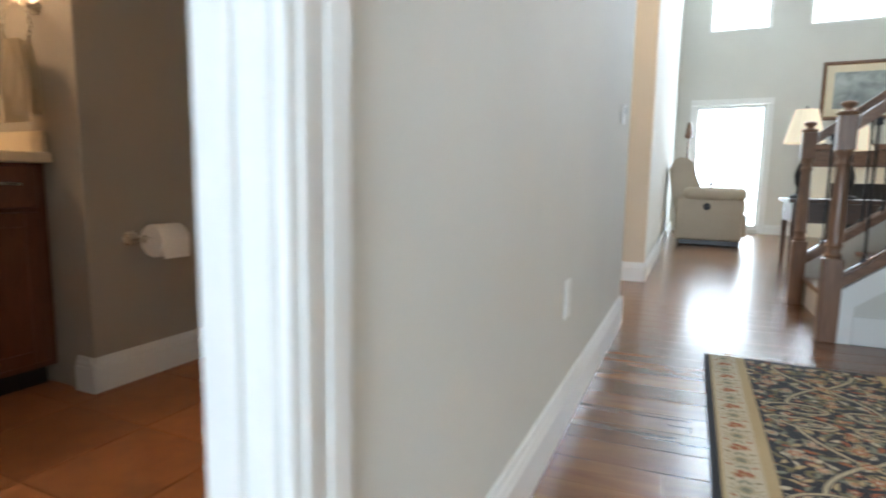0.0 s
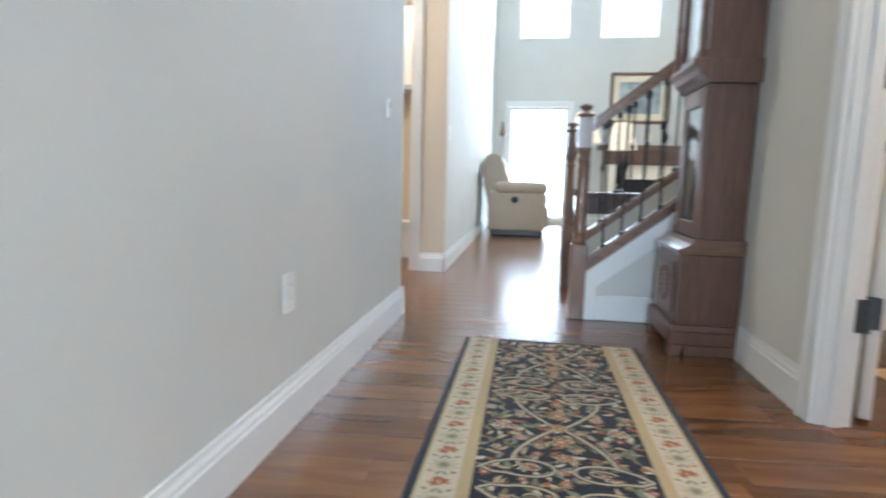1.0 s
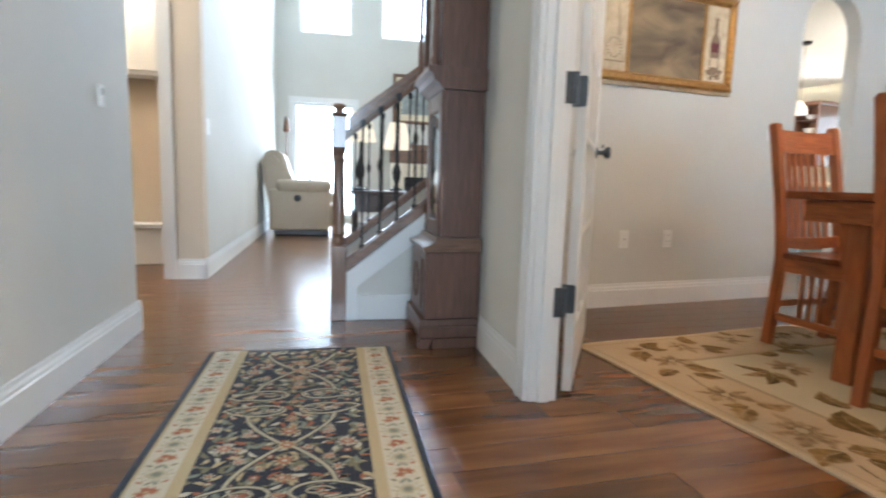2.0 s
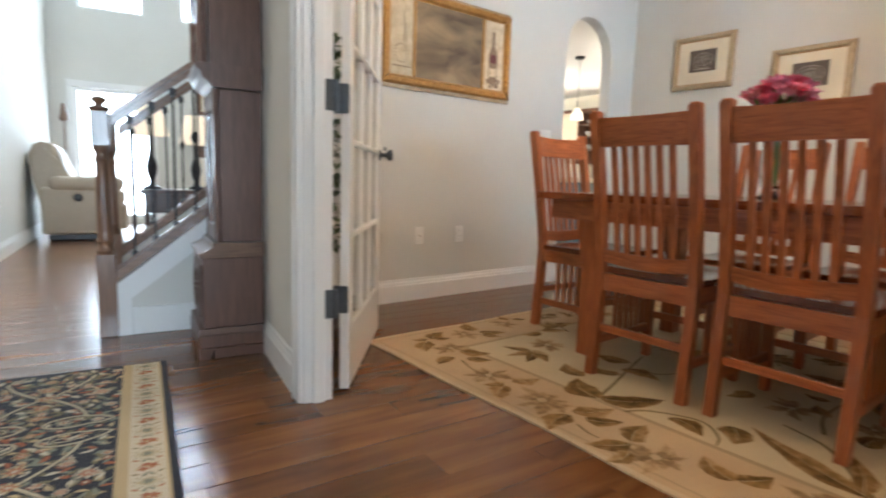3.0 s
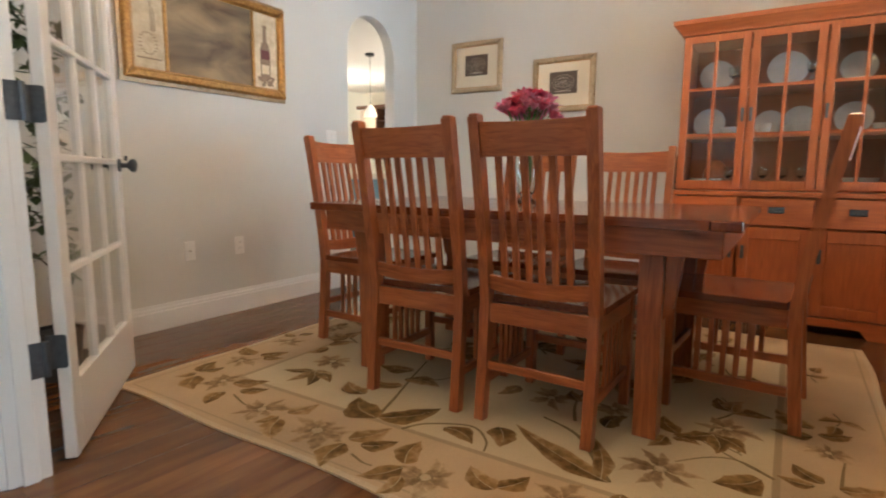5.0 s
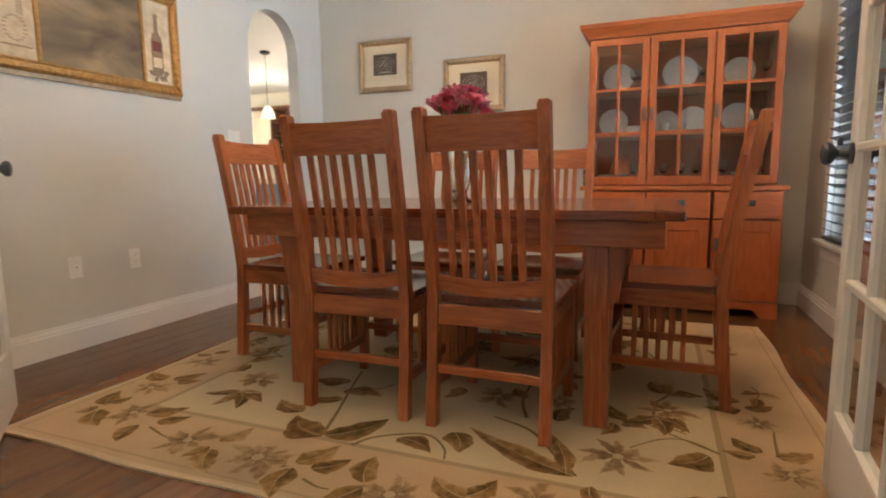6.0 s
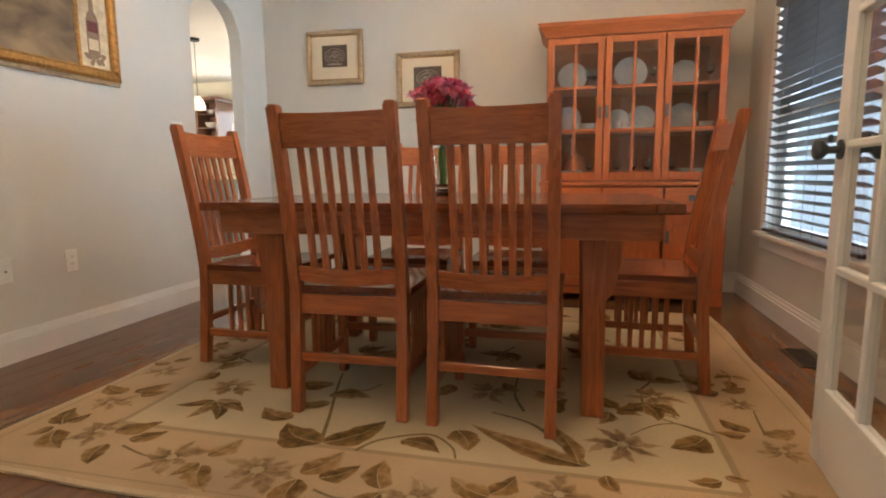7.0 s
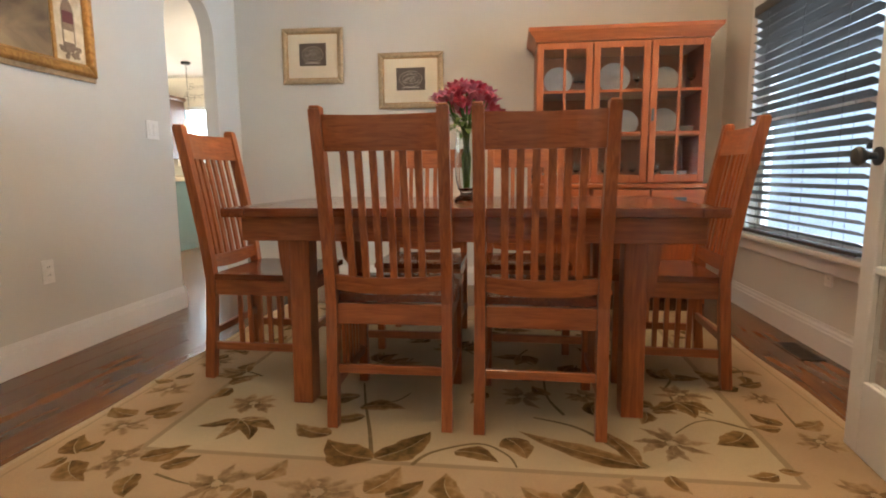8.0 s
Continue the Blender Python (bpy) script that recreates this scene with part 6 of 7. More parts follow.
part("waist_back", bx(B(), CA1 - 0.012, CA1, CB0 + 0.045, CB1 - 0.045, 0.501, 1.140), CLOCKW, clock)
bm = B()
for ya, yb, za, zb in ((CB0 + 0.030, CB0 + 0.085, 0.503, 1.138), (CB1 - 0.085, CB1 - 0.030, 0.503, 1.138), (CB0 + 0.085, CB1 - 0.085, 0.503, 0.57), (CB0 + 0.085, CB1 - 0.085, 1.06, 1.138)):
    bx(bm, WF, WF + 0.019, ya, yb, za, zb, 0.004)
wd = part("waist_door", bm, CLOCKW, clock)
g = part("pane", bx(B(), WF + 0.008, WF + 0.011, CB0 + 0.085, CB1 - 0.085, 0.57, 1.06), GLASS, wd)
for s in (CB0 + 0.022, CB1 - 0.022):
    part("corner_column", lathe(B(), [(0.014, 0.502), (0.014, 0.53), (0.009, 0.545), (0.0105, 0.80), (0.009, 1.09), (0.014, 1.105), (0.014, 1.138)], WF + 0.012, s, 14), CLOCKW, clock, "", True)
pend = part("pendulum", tube(B(), [(WF + 0.09, (CB0 + CB1) / 2, 1.12), (WF + 0.09, (CB0 + CB1) / 2, 0.72)], 0.004, 6), GOLD, clock, "brass pendulum")
part("bob", lathe(B(), [(0.002, -0.008), (0.05, -0.003), (0.05, 0.003), (0.002, 0.008)], n=24, m=pose(WF + 0.09, (CB0 + CB1) / 2, 0.68, 0, 90, 0)), GOLD, pend)
for o in (-0.055, 0.055):
    part("weight", lathe(B(), [(0.018, 0.80), (0.018, 0.95)], WF + 0.11, (CB0 + CB1) / 2 + o, 14), GOLD, clock, "brass weight")
part("hood_moulding", prism(B(), [(WF - 0.002, 1.141), (CA1, 1.141), (CA1, 1.232), (CA0 + 0.004, 1.232), (CA0 + 0.002, 1.214), (CA0 + 0.022, 1.200), (CA0 + 0.030, 1.176), (CA0 + 0.052, 1.160)], "y", CB0 - 0.006, CB1 + 0.006), CLOCKW, clock)
part("hood_side", bx(B(), CA0 + 0.06, CA1, CB0 + 0.012, CB0 + 0.027, 1.234, 1.78), CLOCKW, clock)
part("hood_side", bx(B(), CA0 + 0.06, CA1, CB1 - 0.027, CB1 - 0.012, 1.234, 1.78), CLOCKW, clock)
part("hood_back", bx(B(), CA1 - 0.012, CA1, CB0 + 0.027, CB1 - 0.027, 1.234, 1.78), CLOCKW, clock)
part("hood_top", prism(B(), [(CB0 - 0.02, 1.782), (CB1 + 0.02, 1.782), (CB1 + 0.02, 1.83), ((CB0 + CB1) / 2 + 0.07, 1.90), ((CB0 + CB1) / 2, 1.93), ((CB0 + CB1) / 2 - 0.07, 1.90), (CB0 - 0.02, 1.83)], "x", CA0 + 0.02, CA1), CLOCKW, clock)
part("dial", bx(B(), CA0 + 0.085, CA0 + 0.090, CB0 + 0.05, CB1 - 0.05, 1.30, 1.70), PORC, clock, "cream dial")
bm = B()
for ya, yb, za, zb in ((CB0 + 0.030, CB0 + 0.060, 1.236, 1.778), (CB1 - 0.060, CB1 - 0.030, 1.236, 1.778), (CB0 + 0.060, CB1 - 0.060, 1.236, 1.275), (CB0 + 0.060, CB1 - 0.060, 1.735, 1.778)):
    bx(bm, CA0 + 0.040, CA0 + 0.056, ya, yb, za, zb, 0.003)
hd = part("hood_door", bm, CLOCKW, clock)
part("pane", bx(B(), CA0 + 0.046, CA0 + 0.049, CB0 + 0.060, CB1 - 0.060, 1.275, 1.735), GLASS, hd)
for s in (CB0 + 0.012, CB1 - 0.012):
    part("hood_column", lathe(B(), [(0.017, 1.234), (0.017, 1.26), (0.010, 1.275), (0.013, 1.33), (0.010, 1.42), (0.014, 1.44), (0.010, 1.46), (0.012, 1.60), (0.010, 1.72), (0.017, 1.74), (0.017, 1.78)], CA0 + 0.030, s, 14), CLOCKW, clock, "", True)
bm = B()
bx(bm, CA0 + 0.083, CA0 + 0.0845, (CB0 + CB1) / 2 - 0.003, (CB0 + CB1) / 2 + 0.003, 1.50, 1.60)
bx(bm, CA0 + 0.083, CA0 + 0.0845, (CB0 + CB1) / 2, (CB0 + CB1) / 2 + 0.07, 1.497, 1.503)
part("pointers", bm, IRON, clock)

# ---- recliner ----
RM = HM @ pose(-0.54, 7.0, 0) @ Matrix.Scale(1.28, 4)
recl = thing("recliner", RM, "beige leather recliner with padded arms and back", "armchair")


def cushion(x0, x1, y0, y1, z0, z1, r):
    return bx(B(), x0, x1, y0, y1, z0, z1, r, 4)


part("base", bx(B(), -0.20, 0.33, 0.06, 0.76, 0.0, 0.06, 0.01), BLACKP, recl)
part("body", cushion(-0.22, 0.33, 0.02, 0.80, 0.06, 0.34, 0.03), LEATHER, recl, "", True)
for y0, y1 in ((0.0, 0.16), (0.66, 0.82)):
    part("arm_panel", cushion(-0.24, 0.34, y0 + 0.01, y1 - 0.01, 0.055, 0.46, 0.025), LEATHER, recl, "", True)
    part("arm_pad", cushion(-0.18, 0.36, y0 - 0.015, y1 + 0.015, 0.43, 0.555, 0.055), LEATHER, recl, "", True)
part("seat_cushion", cushion(-0.15, 0.37, 0.165, 0.655, 0.30, 0.44, 0.05), LEATHER, recl, "", True)
part("footrest", cushion(0.335, 0.385, 0.17, 0.65, 0.08, 0.30, 0.02), LEATHER, recl, "", True)
bm = prism(B(), [(-0.19, 0.10), (-0.25, 0.32), (-0.30, 0.55), (-0.325, 0.72), (-0.28, 0.815), (-0.225, 0.845), (-0.165, 0.825), (-0.115, 0.755), (-0.075, 0.665), (-0.035, 0.57), (0.0, 0.45), (0.01, 0.30), (0.0, 0.10)], "y", 0.095, 0.725)
bmesh.ops.bevel(bm, geom=[e for e in bm.edges if abs(e.verts[0].co.y - e.verts[1].co.y) < 0.001], offset=0.045, segments=4, affect="EDGES")
part("back_cushion", bm, LEATHER, recl, "", True)
bm = prism(B(), [(-0.20, 0.66), (-0.22, 0.80), (-0.175, 0.838), (-0.12, 0.80), (-0.085, 0.72), (-0.075, 0.66)], "y", 0.13, 0.69)
bmesh.ops.bevel(bm, geom=[e for e in bm.edges if abs(e.verts[0].co.y - e.verts[1].co.y) < 0.001], offset=0.03, segments=3, affect="EDGES")
part("head_cushion", bm, LEATHER, recl, "", True)
part("release_handle", lathe(B(), [(0.034, 0), (0.034, 0.006), (0.022, 0.010), (0.004, 0.012)], n=20, m=pose(0.03, 0.010, 0.375, 90, 0, 0)), BLACKP, recl, "black release handle")

# ---- side table, lamps ----
TM = HM @ pose(0.286, 5.30, 0) @ Matrix.Scale(1.19, 4)
st = thing("side_table", TM, "dark wooden side table behind the stair rail", "table")
part("tabletop", bx(B(), -0.16, 0.46, -0.02, 0.50, 0.500, 0.530, 0.005, 2), DARKW, st)
part("drawer_box", bx(B(), -0.13, 0.43, 0.01, 0.47, 0.355, 0.499, 0.003), DARKW, st)
for x, y in itertools.product((-0.13, 0.395), (0.01, 0.435)):
    part("leg", tube(B(), [(x + 0.017, y + 0.017, 0.355), (x + 0.017, y + 0.017, 0.0)], [0.021, 0.013], 10), DARKW, st)


def table_lamp(m, label, h=0.30, r=0.16):
    l = thing("table_lamp", m, label, "lamp", "table lamps")
    part("base", lathe(B(), [(0.055, 0), (0.055, 0.014), (0.022, 0.03), (0.015, 0.06), (0.030, 0.10), (0.038, 0.15), (0.026, 0.20), (0.011, 0.24), (0.009, h)], n=20), IRON, l, "", True)
    bm = B()
    n = 40
    lo, hi = [], []
    for k in range(n):
        a = 2 * math.pi * k / n
        f = 1.0 + (0.014 if k % 2 else -0.014)
        lo.append(bm.verts.new((r * f * math.cos(a), r * f * math.sin(a), h)))
        hi.append(bm.verts.new((r * 0.55 * f * math.cos(a), r * 0.55 * f * math.sin(a), h + 0.215)))
    for k in range(n):
        bm.faces.new((lo[k], lo[(k + 1) % n], hi[(k + 1) % n], hi[k]))
    part("shade", bm, SHADE, l, "pleated cream shade, lit")
    part("finial", lathe(B(), [(0.004, h + 0.20), (0.008, h + 0.225), (0.003, h + 0.24)], n=10), IRON, l)
    return l


table_lamp(HM @ pose(0.20, 5.52, 0.6315) @ Matrix.Scale(1.35, 4), "dark turned table lamp with a lit pleated shade", 0.36, 0.115)
table_lamp(HM @ pose(0.58, 5.62, 0.6315) @ Matrix.Scale(1.25, 4), "dark turned table lamp with a lit pleated shade", 0.34, 0.115)

# ---- far wall of the living room ----
mantel = thing("fireplace", FARM @ pose(0.27, 0, 0) @ Matrix.Diagonal((1, 1, 1.285, 1)), "pale fireplace surround with a dark wood mantel shelf", "fireplace")
part("mantel_shelf", bx(B(), 0.50, 2.55, -0.24, -0.001, 0.985, 1.045, 0.006), STAIRW, mantel)
part("frieze", bx(B(), 0.62, 2.43, -0.17, -0.001, 0.80, 0.984, 0.004), STAIRW, mantel)
for x in (0.64, 2.19):
    part("pilaster", bx(B(), x, x + 0.22, -0.17, -0.001, 0, 0.799, 0.004), CREAM, mantel)
part("surround", bx(B(), 0.861, 2.189, -0.12, -0.001, 0.62, 0.799), CREAM, mantel)
part("firebox", bx(B(), 0.861, 2.189, -0.05, -0.001, 0.0, 0.619), BLACKP, mantel)
fp = framed("landscape_picture", FARM @ pose(0.93, -0.003, 1.70), 0.95, 0.825, 0.05, STAIRW, "gold-framed blue-grey landscape above the mantel")
part("mat", bx(B(), 0.048, 0.902, -0.010, -0.005, 0.048, 0.777), MATB, fp)
part("landscape", bx(B(), 0.15, 0.80, -0.0135, -0.0105, 0.16, 0.67), ART, fp)
for x, h in ((0.75, 0.16), (1.0, 0.11), (1.3, 0.14), (1.55, 0.09), (1.9, 0.15)):
    c = thing("candlestick", FARM @ pose(x + 0.27, -0.12, 1.344), "pale candle on a small holder on the mantel", "candlestick", "mantel candles")
    part("holder", lathe(B(), [(0.035, 0), (0.03, 0.01), (0.01, 0.02), (0.012, 0.05), (0.03, 0.055)], n=14), IRON, c)
    part("candle", lathe(B(), [(0.024, 0.056), (0.024, 0.056 + h)], n=14), CREAM, c)
floor_lamp = thing("floor_lamp", HM @ pose(-0.78, 8.95, 0) @ Matrix.Scale(1.18, 4), "slim brown floor lamp by the patio door", "lamp")
part("pole", tube(B(), [(0, 0, 0.02), (0, 0, 1.30)], 0.010, 8), STAIRW, floor_lamp)
part("base", lathe(B(), [(0.12, 0), (0.12, 0.015), (0.02, 0.03)], n=20), STAIRW, floor_lamp)
part("shade", lathe(B(), [(0.035, 1.22), (0.05, 1.25), (0.02, 1.42)], n=14), STAIRW, floor_lamp)
orn = thing("plant_stand", HM @ pose(-0.42, 9.0, 0) @ Matrix.Scale(1.15, 4), "small dark stand with a round ornament before the door", "stand")
part("pole", tube(B(), [(0, 0, 0.0), (0, 0, 0.52)], 0.012, 8), IRON, orn)
part("ball", lathe(B(), [(0.005, 0.51), (0.05, 0.53), (0.06, 0.57), (0.05, 0.61), (0.02, 0.63), (0.04, 0.66), (0.005, 0.70)], n=14), CHROME, orn, "", True)
tub = thing("bathtub_panel", HM @ pose(0, 4.70, 0), "white boxed ledge in the room behind the passage", "ledge")
part("ledge_front", bx(B(), -2.6, -1.105, 0.0, 0.10, 0, 0.30, 0.004), WHITE, tub)
part("ledge_cap", bx(B(), -2.6, -1.105, -0.02, 0.19, 0.301, 0.335, 0.004), WHITE, tub)
cup = thing("wall_cupboard", HM @ pose(0, 4.70, 0), "white wall cupboard with a moulded front", "cupboard")
part("body", bx(B(), -2.5, -1.11, 0.0, 0.195, 1.50, 2.10, 0.003), WHITE, cup)
part("door", bx(B(), -1.78, -1.15, -0.02, -0.001, 1.53, 2.07, 0.006), WHITE, cup)

# ---- kitchen seen through the arch ----
for x, y, zt, zs, lbl in ((6.00, 4.21, KC, 1.76, "pendant lamp with a lit white glass shade"), (7.50, 4.71, KC, 1.66, "pendant lamp with a lit white glass shade")):
    p = thing("pendant_lamp", pose(x, y, 0), lbl, "pendant lamp", "kitchen pendants")
    part("canopy", lathe(B(), [(0.055, zt - 0.030), (0.060, zt - 0.010), (0.060, zt - 0.001)], n=18), IRON, p)
    part("rod", tube(B(), [(0, 0, zt - 0.03), (0, 0, zs)], 0.0035, 8), IRON, p)
    part("shade", lathe(B(), [(0.085, zs - 0.15), (0.078, zs - 0.10), (0.055, zs - 0.04), (0.022, zs), (0.018, zs)], n=24, cap=False), MILK, p, "lit milk glass shade", True)
cab = thing("kitchen_cabinet", pose(8.08, 5.46, 0.25), "dark wooden open shelf cabinet with dishes", "cabinet")
part("side_panel", bx(B(), 0, 0.518, 0.0, 0.03, 0.9, 1.78), KITW, cab)
part("side_panel", bx(B(), 0, 0.518, 0.36, 0.39, 0.9, 1.78), KITW, cab)
part("back", bx(B(), 0.32, 0.518, 0.03, 0.36, 0.9, 1.78), KITW, cab)
part("solid_door", bx(B(), 0, 0.518, 0.392, 0.74, 0.9, 1.78, 0.004), BEIGE, cab)
part("cornice", bx(B(), -0.04, 0.518, -0.04, 0.80, 1.782, 1.835, 0.008), KITW, cab)
for z in (0.92, 1.15, 1.37, 1.58):
    part("shelf", bx(B(), 0.01, 0.319, 0.031, 0.359, z - 0.012, z), KITW, cab)
for z, r, h in ((1.58, 0.08, 0.07), (1.37, 0.10, 0.08), (1.15, 0.09, 0.07)):
    bowl(8.20, 5.65, z + 0.251, r, h, "bowl", "pale bowl on the dark kitchen shelf")
bowl(8.24, 5.54, 1.831, 0.05, 0.13, "pitcher", "red and white pitcher on the dark kitchen shelf")
kc = thing("kitchen_counter", pose(8.0, 4.40, 0) @ Matrix.Diagonal((1, 1, 1.36, 1)), "dark base cabinet run under the kitchen window", "cabinet")
part("base", bx(B(), 0, 0.595, 0, 1.9, 0.10, 0.62, 0.004), DARKW, kc)
part("toe_kick", bx(B(), 0.06, 0.595, 0, 1.9, 0, 0.099), BLACKP, kc)
part("worktop", bx(B(), -0.03, 0.595, -0.02, 1.92, 0.621, 0.655, 0.004), MARBLE, kc)
isl = thing("kitchen_island", pose(6.20, 4.16, 0) @ Matrix.Diagonal((1, 1, 1.30, 1)), "grey-green painted island with a pale top", "kitchen island")
part("body", bx(B(), 0, 0.62, 0, 1.5, 0.07, 0.625, 0.004), TEAL, isl)
part("plinth", bx(B(), -0.008, 0.628, -0.008, 1.508, 0, 0.07, 0.003), TEAL, isl)
part("worktop", bx(B(), -0.05, 0.67, -0.05, 1.55, 0.626, 0.66, 0.005), MARBLE, isl)


def lettering(name, text, m, size, material, parent):
    cu = bpy.data.curves.new(name, "FONT")
    cu.body, cu.size, cu.extrude, cu.shear, cu.align_x, cu.offset = text, size, 0.001, 0.25, "CENTER", -0.004
    tmp = bpy.data.objects.new(name, cu)
    scene.collection.objects.link(tmp)
    me = bpy.data.meshes.new_from_object(tmp.evaluated_get(bpy.context.evaluated_depsgraph_get()))
    bpy.data.objects.remove(tmp)
    me.materials.append(material)
    o = new(name, me)
    o.matrix_world = m
    return o


decal = lettering("wall_lettering", "Bon", pose(8.597, 5.25, 2.215, 90, 0, -90), 0.15, DECALM, None)
tagged(decal, "dark script lettering on the cream wall", "lettering", "wall words")
decal = lettering("wall_lettering", "Appétit", pose(8.597, 5.24, 2.08, 90, 0, -90), 0.16, DECALM, None)
tagged(decal, "dark script lettering on the cream wall", "lettering", "wall words")

rl = thing("recessed_light", pose(7.07, 4.05, KC), "small lit recessed light in the kitchen ceiling", "ceiling light")
part("trim_ring", lathe(B(), [(0.050, -0.001), (0.075, -0.001), (0.072, -0.008), (0.050, -0.006)], n=24, cap=False), WHITE, rl, "", True)
part("lens", lathe(B(), [(0.002, -0.006), (0.049, -0.005), (0.049, -0.001)], n=24), RECESS, rl, "lit lens", True)

# ---- bathroom ----
van = thing("vanity", HM @ Matrix.Diagonal((1, 1, 0.845, 1)), "dark cherry bathroom vanity with a pale stone top", "vanity")
VA, VB = -2.600, 0.838
part("carcass", bx(B(), -3.415, VA - 0.02, -0.70, VB, 0.10, 0.905), VANW, van)
part("toe_kick", bx(B(), -3.415, VA - 0.08, -0.70, VB - 0.002, 0.0, 0.099), BLACKP, van)
part("worktop", bx(B(), -3.418, VA + 0.025, -0.72, VB + 0.006, 0.908, 0.948, 0.004), MARBLE, van)
part("side_splash", bx(B(), -3.40, VA, VB - 0.012, VB + 0.006, 0.949, 1.03, 0.003), MARBLE, van)
for b0, b1 in ((VB - 0.235, VB - 0.035), (VB - 0.60, VB - 0.27)):
    dr = part("drawer", bx(B(), VA - 0.019, VA, b0, b1, 0.735, 0.895, 0.004), VANW, van)
    bm = B()
    c = (b0 + b1) / 2
    tube(bm, [(VA + 0.001, c - 0.045, 0.825), (VA + 0.022, c - 0.042, 0.827), (VA + 0.026, c, 0.829), (VA + 0.022, c + 0.042, 0.827), (VA + 0.001, c + 0.045, 0.825)], 0.0045, 8)
    part("drawer_pull", bm, NICKEL, dr, "brushed nickel pull")
    dd = part("door", bx(B(), VA - 0.019, VA - 0.002, b0, b1, 0.13, 0.72, 0.004), VANW, van)
    bm = B()
    for ya, yb, za, zb in ((b0, b0 + 0.045, 0.13, 0.72), (b1 - 0.045, b1, 0.13, 0.72), (b0 + 0.045, b1 - 0.045, 0.13, 0.18), (b0 + 0.045, b1 - 0.045, 0.665, 0.72)):
        bx(bm, VA - 0.0015, VA + 0.006, ya, yb, za, zb, 0.002)
    part("door_rail_frame", bm, VANW, dd)
roll = thing("toilet_paper_holder", HM @ pose(-2.44, 1.085, 0.505), "white paper roll on a brushed nickel wall holder", "toilet paper holder")
for s in (-0.085, 0.085):
    part("post", lathe(B(), [(0.026, 0), (0.026, 0.006), (0.012, 0.012), (0.010, 0.055), (0.014, 0.075), (0.006, 0.08)], n=16, m=pose(0, s, 0.01, 0, 90, 0)), NICKEL, roll, "brushed nickel post")
part("roll", lathe(B(), [(0.020, -0.055), (0.056, -0.055), (0.0585, -0.05), (0.0585, 0.05), (0.056, 0.055), (0.020, 0.055)], n=32, m=pose(0.068, 0, 0, 90, 0, 0), cap=True), PAPER, roll, "white paper roll", True)
part("hanging_sheet", bx(B(), 0.125, 0.1268, -0.052, 0.052, -0.06, 0.01), PAPER, roll)
part("bar", tube(B(), [(0.068, -0.085, 0.01), (0.068, 0.085, 0.01)], 0.006, 8), NICKEL, roll)
ring = thing("towel_ring", HM @ pose(-2.62, 0.85, 1.235) @ Matrix.Scale(0.88, 4), "brushed nickel towel ring with a folded cream towel", "towel ring")
part("mount", lathe(B(), [(0.030, 0), (0.030, 0.008), (0.012, 0.014), (0.010, 0.07)], n=16, m=pose(0, 0, 0.03, 90, 0, 0)), NICKEL, ring)
part("ring", tube(B(), [(0.085 * math.sin(2 * math.pi * k / 24), -0.07, -0.055 + 0.085 * math.cos(2 * math.pi * k / 24)) for k in range(25)], 0.005, 8), NICKEL, ring, "", True)
bm = B()
n = 12
for f, z1 in ((-0.088, -0.39), (-0.055, -0.36)):
    rows = []
    for j in range(9):
        z = -0.10 + (z1 + 0.10) * j / 8
        wd = 0.05 + 0.05 * min(1, j / 4)
        rows.append([bm.verts.new((-wd + 2 * wd * i / n, f + 0.010 * math.sin(i * 1.9 + j * 0.25) * (0.5 + j / 12), z)) for i in range(n + 1)])
    for r, s in zip(rows, rows[1:]):
        for i in range(n):
            bm.faces.new((r[i], r[i + 1], s[i + 1], s[i]))
geo = bmesh.ops.solidify(bm, geom=bm.faces[:], thickness=0.006)
part("towel", bm, TOWEL, ring, "folded cream towel", True)
vl = thing("vanity_light", HM @ pose(-3.42, 0.25, 2.05), "lit bathroom vanity light with glass bulbs", "wall lamp")
part("bar", bx(B(), 0.0015, 0.04, -0.30, 0.30, -0.04, 0.04, 0.004), NICKEL, vl)
for k in (-0.2, 0.0, 0.2):
    part("bulb", lathe(B(), [(0.02, 0.06), (0.055, 0.02), (0.06, -0.04), (0.04, -0.08), (0.005, -0.09)], 0.10, k, 18), BATHBULB, vl, "lit glass bulb", True)

# unseen bowls added to brighten the passage, the room behind it and the kitchen
for at, glass_m in ((HM @ pose(-1.9, 3.4, CH + 0.002), PASSFILL), (HM @ pose(-1.8, 4.5, CH + 0.002), PASSFILL), (pose(6.9, 5.9, KC), KITFILL), (pose(6.6, 3.0, KC), KITFILL)):
    cl = thing("ceiling_light", at, "unseen glowing bowl added to brighten the room", "ceiling light")
    part("canopy", lathe(B(), [(0.07, -0.03), (0.07, -0.001)], n=24), BRONZE, cl)
    bowl_shape = [(0.01, -0.14), (0.08, -0.125), (0.12, -0.09), (0.14, -0.045), (0.13, -0.031)]
    if glass_m is KITFILL:
        bowl_shape = [(0.01, -0.76), (0.07, -0.745), (0.11, -0.70), (0.12, -0.65), (0.10, -0.59), (0.06, -0.55), (0.02, -0.54)]
        part("rod", tube(B(), [(0, 0, -0.031), (0, 0, -0.54)], 0.006, 8), BRONZE, cl)
    part("bowl", lathe(B(), bowl_shape, n=24), glass_m, cl, "lit glass bowl", True)

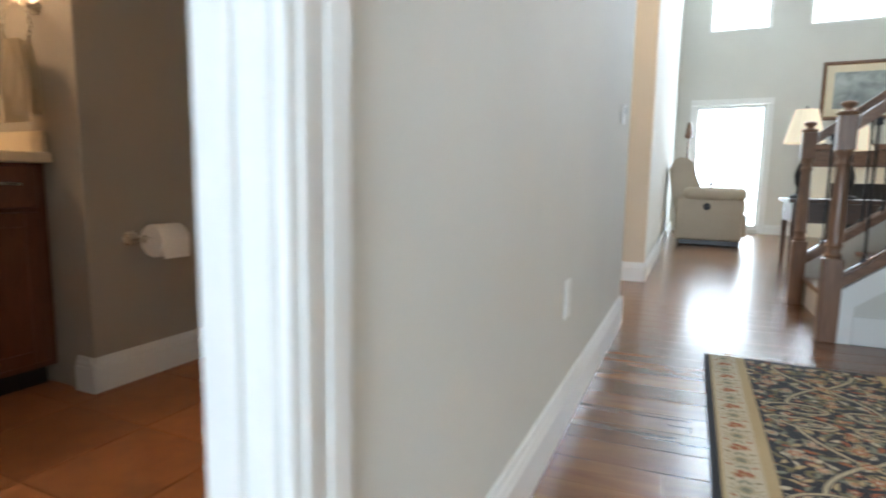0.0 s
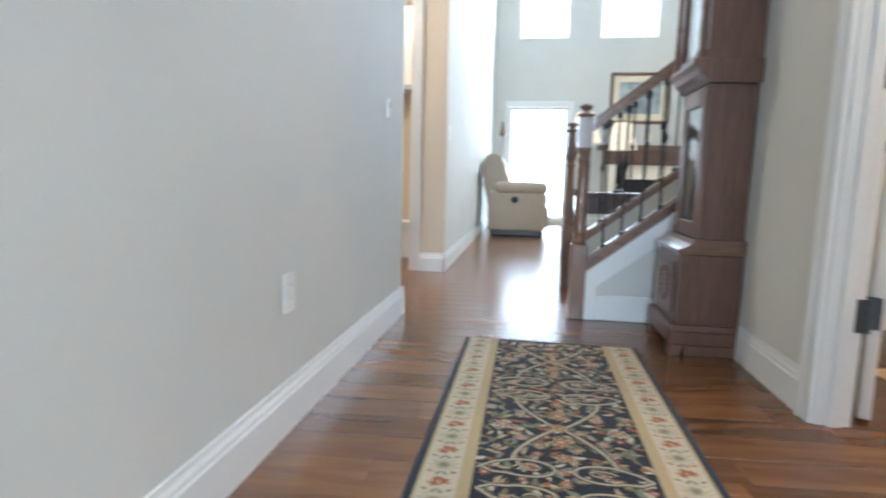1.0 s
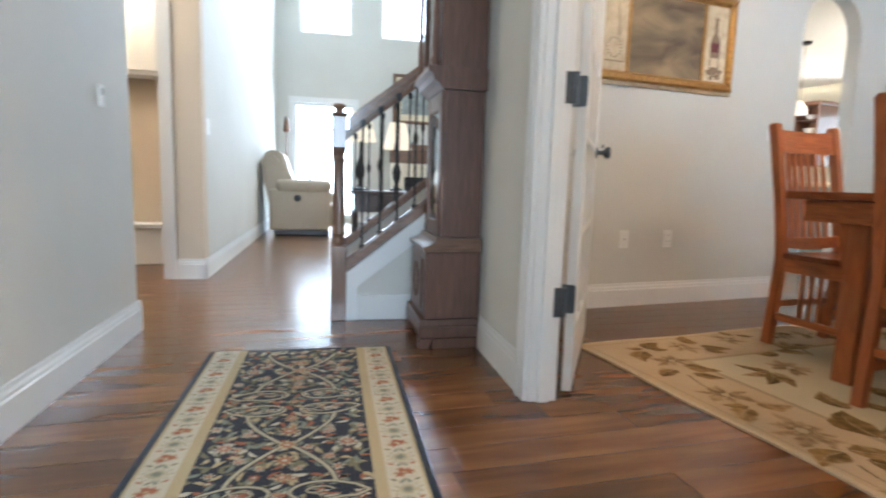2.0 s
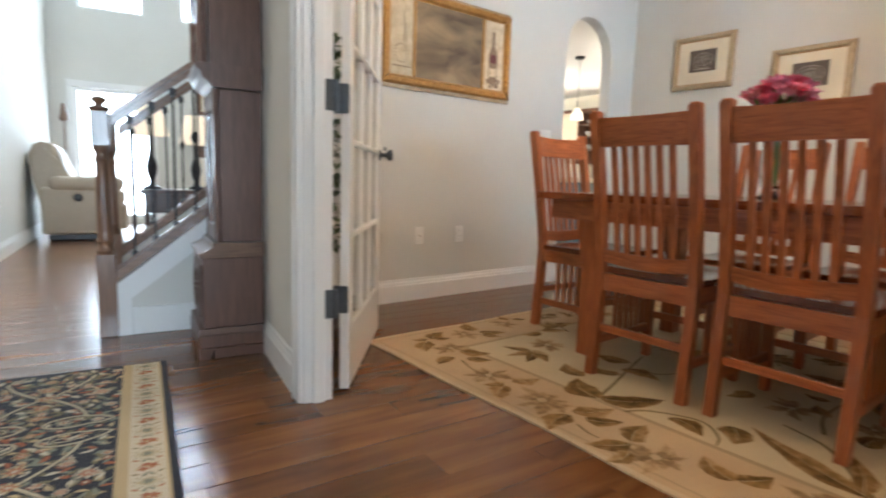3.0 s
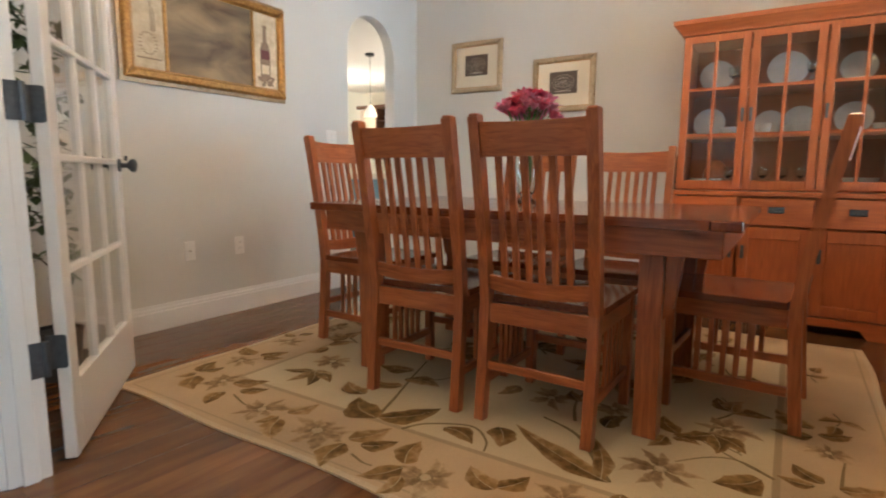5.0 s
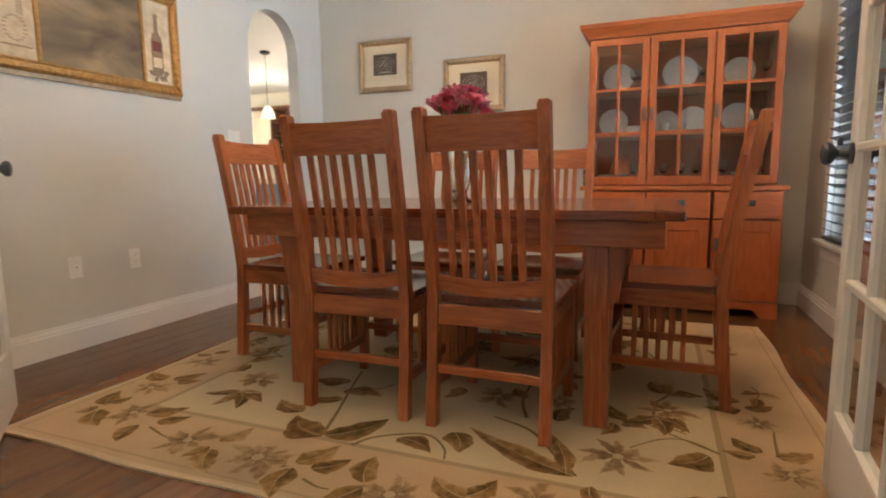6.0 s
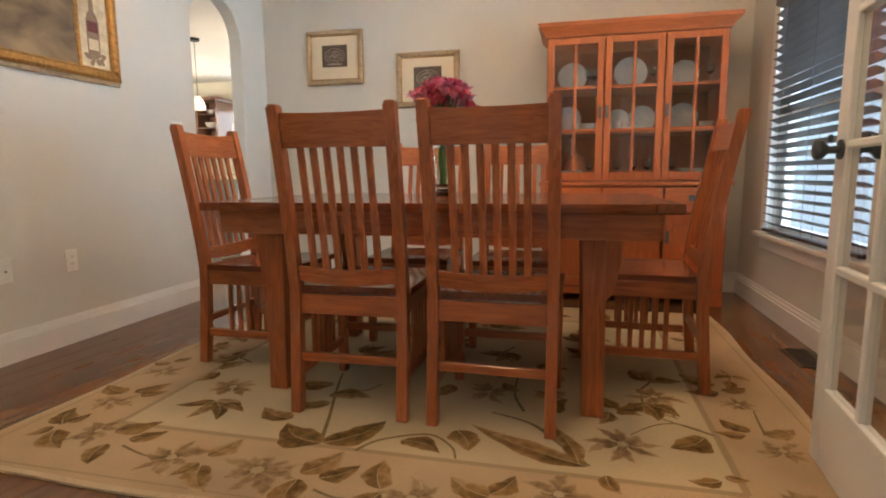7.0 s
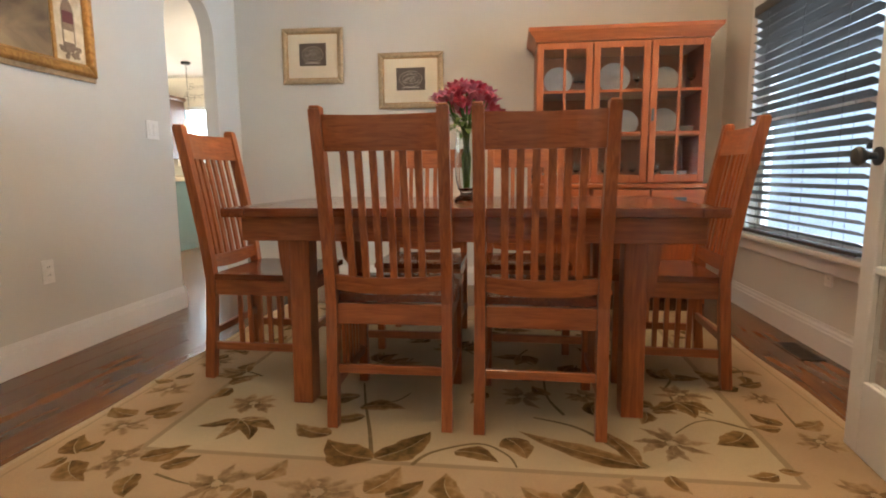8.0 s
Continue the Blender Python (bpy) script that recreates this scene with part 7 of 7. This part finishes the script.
# ---- floors, piece by piece ----
bm = B()
bx(bm, -4.5, 9.2, -4.2, 10.2, -0.2, -0.012)
structure("floor", bm, GROUT, IM, "dark brown hand-scraped hardwood plank floor", "floor")
floor_ob = bpy.data.objects["floor"]
PA = -5.0           # the boards run across the hall
PW, PL = 0.127, (0.62, 0.92, 1.22)
PF = pose(0, 0, 0, 0, 0, PA)


def plank_mesh(length):
    bm = B()
    e, t = 0.0030, 0.0005
    lo = [bm.verts.new(v) for v in ((0, 0, -0.012), (length, 0, -0.012), (length, PW, -0.012), (0, PW, -0.012))]
    md = [bm.verts.new(v) for v in ((0, 0, -t), (length, 0, -t), (length, PW, -t), (0, PW, -t))]
    hi = [bm.verts.new(v) for v in ((e, e, 0), (length - e, e, 0), (length - e, PW - e, 0), (e, PW - e, 0))]
    for a, b in ((lo, md), (md, hi)):
        for k in range(4):
            bm.faces.new((a[k], a[(k + 1) % 4], b[(k + 1) % 4], b[k]))
    bm.faces.new(hi)
    bmesh.ops.recalc_face_normals(bm, faces=bm.faces)
    me = bpy.data.meshes.new("plank")
    bm.to_mesh(me)
    bm.free()
    return me


plank_me = {}
for ln in PL:
    plank_me[ln] = plank_mesh(ln)
    plank_me[ln].materials.append(PLANK)
rng = random.Random(77)
hinv = HM.inverted()
verts_far, faces_far = [], []
near_count = 0
row = -40
while row < 82:
    y = row * PW
    x = -4.4 + rng.uniform(-0.6, 0)
    while x < 9.6:
        ln = rng.choice(PL)
        c = PF @ Vector((x + ln / 2, y + PW / 2, 0))
        h = hinv @ c
        inside = (WA - 0.75 < h.x < 0.75 and -3.6 < h.y < 9.4) or (-0.3 < c.x < 8.8 and -1.35 < c.y < 2.9) or (h.x > -1.7 and 2.4 < h.y < 9.5 and c.x < 9.0)
        inside = inside or (-2.9 < h.x < -0.8 and 2.3 < h.y < 4.9)
        if inside:
            near = (WA - 0.3 < h.x < 0.9 and 0.15 < h.y < 3.6) or (0.7 < c.x < 2.0 and -0.9 < c.y < 2.3) or (1.2 < c.x < 3.6 and 1.6 < c.y < 2.4)
            if near and near_count < 300:
                o = new("plank", plank_me[ln])
                o.parent = floor_ob
                o.matrix_basis = PF @ Matrix.Translation((x, y, 0))
                near_count += 1
            else:
                base = len(verts_far)
                for v in plank_me[ln].vertices:
                    verts_far.append(tuple(PF @ (v.co + Vector((x, y, 0)))))
                for p in plank_me[ln].polygons:
                    faces_far.append([base + i for i in p.vertices])
        x += ln
    row += 1
me = bpy.data.meshes.new("far_planks")
me.from_pydata(verts_far, [], faces_far)
me.materials.append(PLANKJ)
far = new("far_planks", me)
far.parent = floor_ob
tagged(far, kind="stuff")

# bathroom tiles, laid square to the hall
bm = B()
bx(bm, -3.42, WA - 0.05, -2.3, 1.9, -0.0115, 0.003)
bath_floor = structure("floor_bathroom", bm, TGROUT, HM, "terracotta tile bathroom floor with pale joints", "floor")
tm = bx(B(), 0.002, 0.326, 0.002, 0.326, 0.0031, 0.0075, 0.0012)
tile_me = bpy.data.meshes.new("tile")
tm.to_mesh(tile_me)
tm.free()
tile_me.materials.append(TILE)
for i, j in itertools.product(range(7), range(12)):
    a, b = -3.38 + 0.328 * i, -2.2 + 0.328 * j
    if a + 0.33 < WA - 0.06 and b + 0.33 < 1.9:
        o = new("tile", tile_me)
        o.parent = bath_floor
        o.location = (a, b, 0)
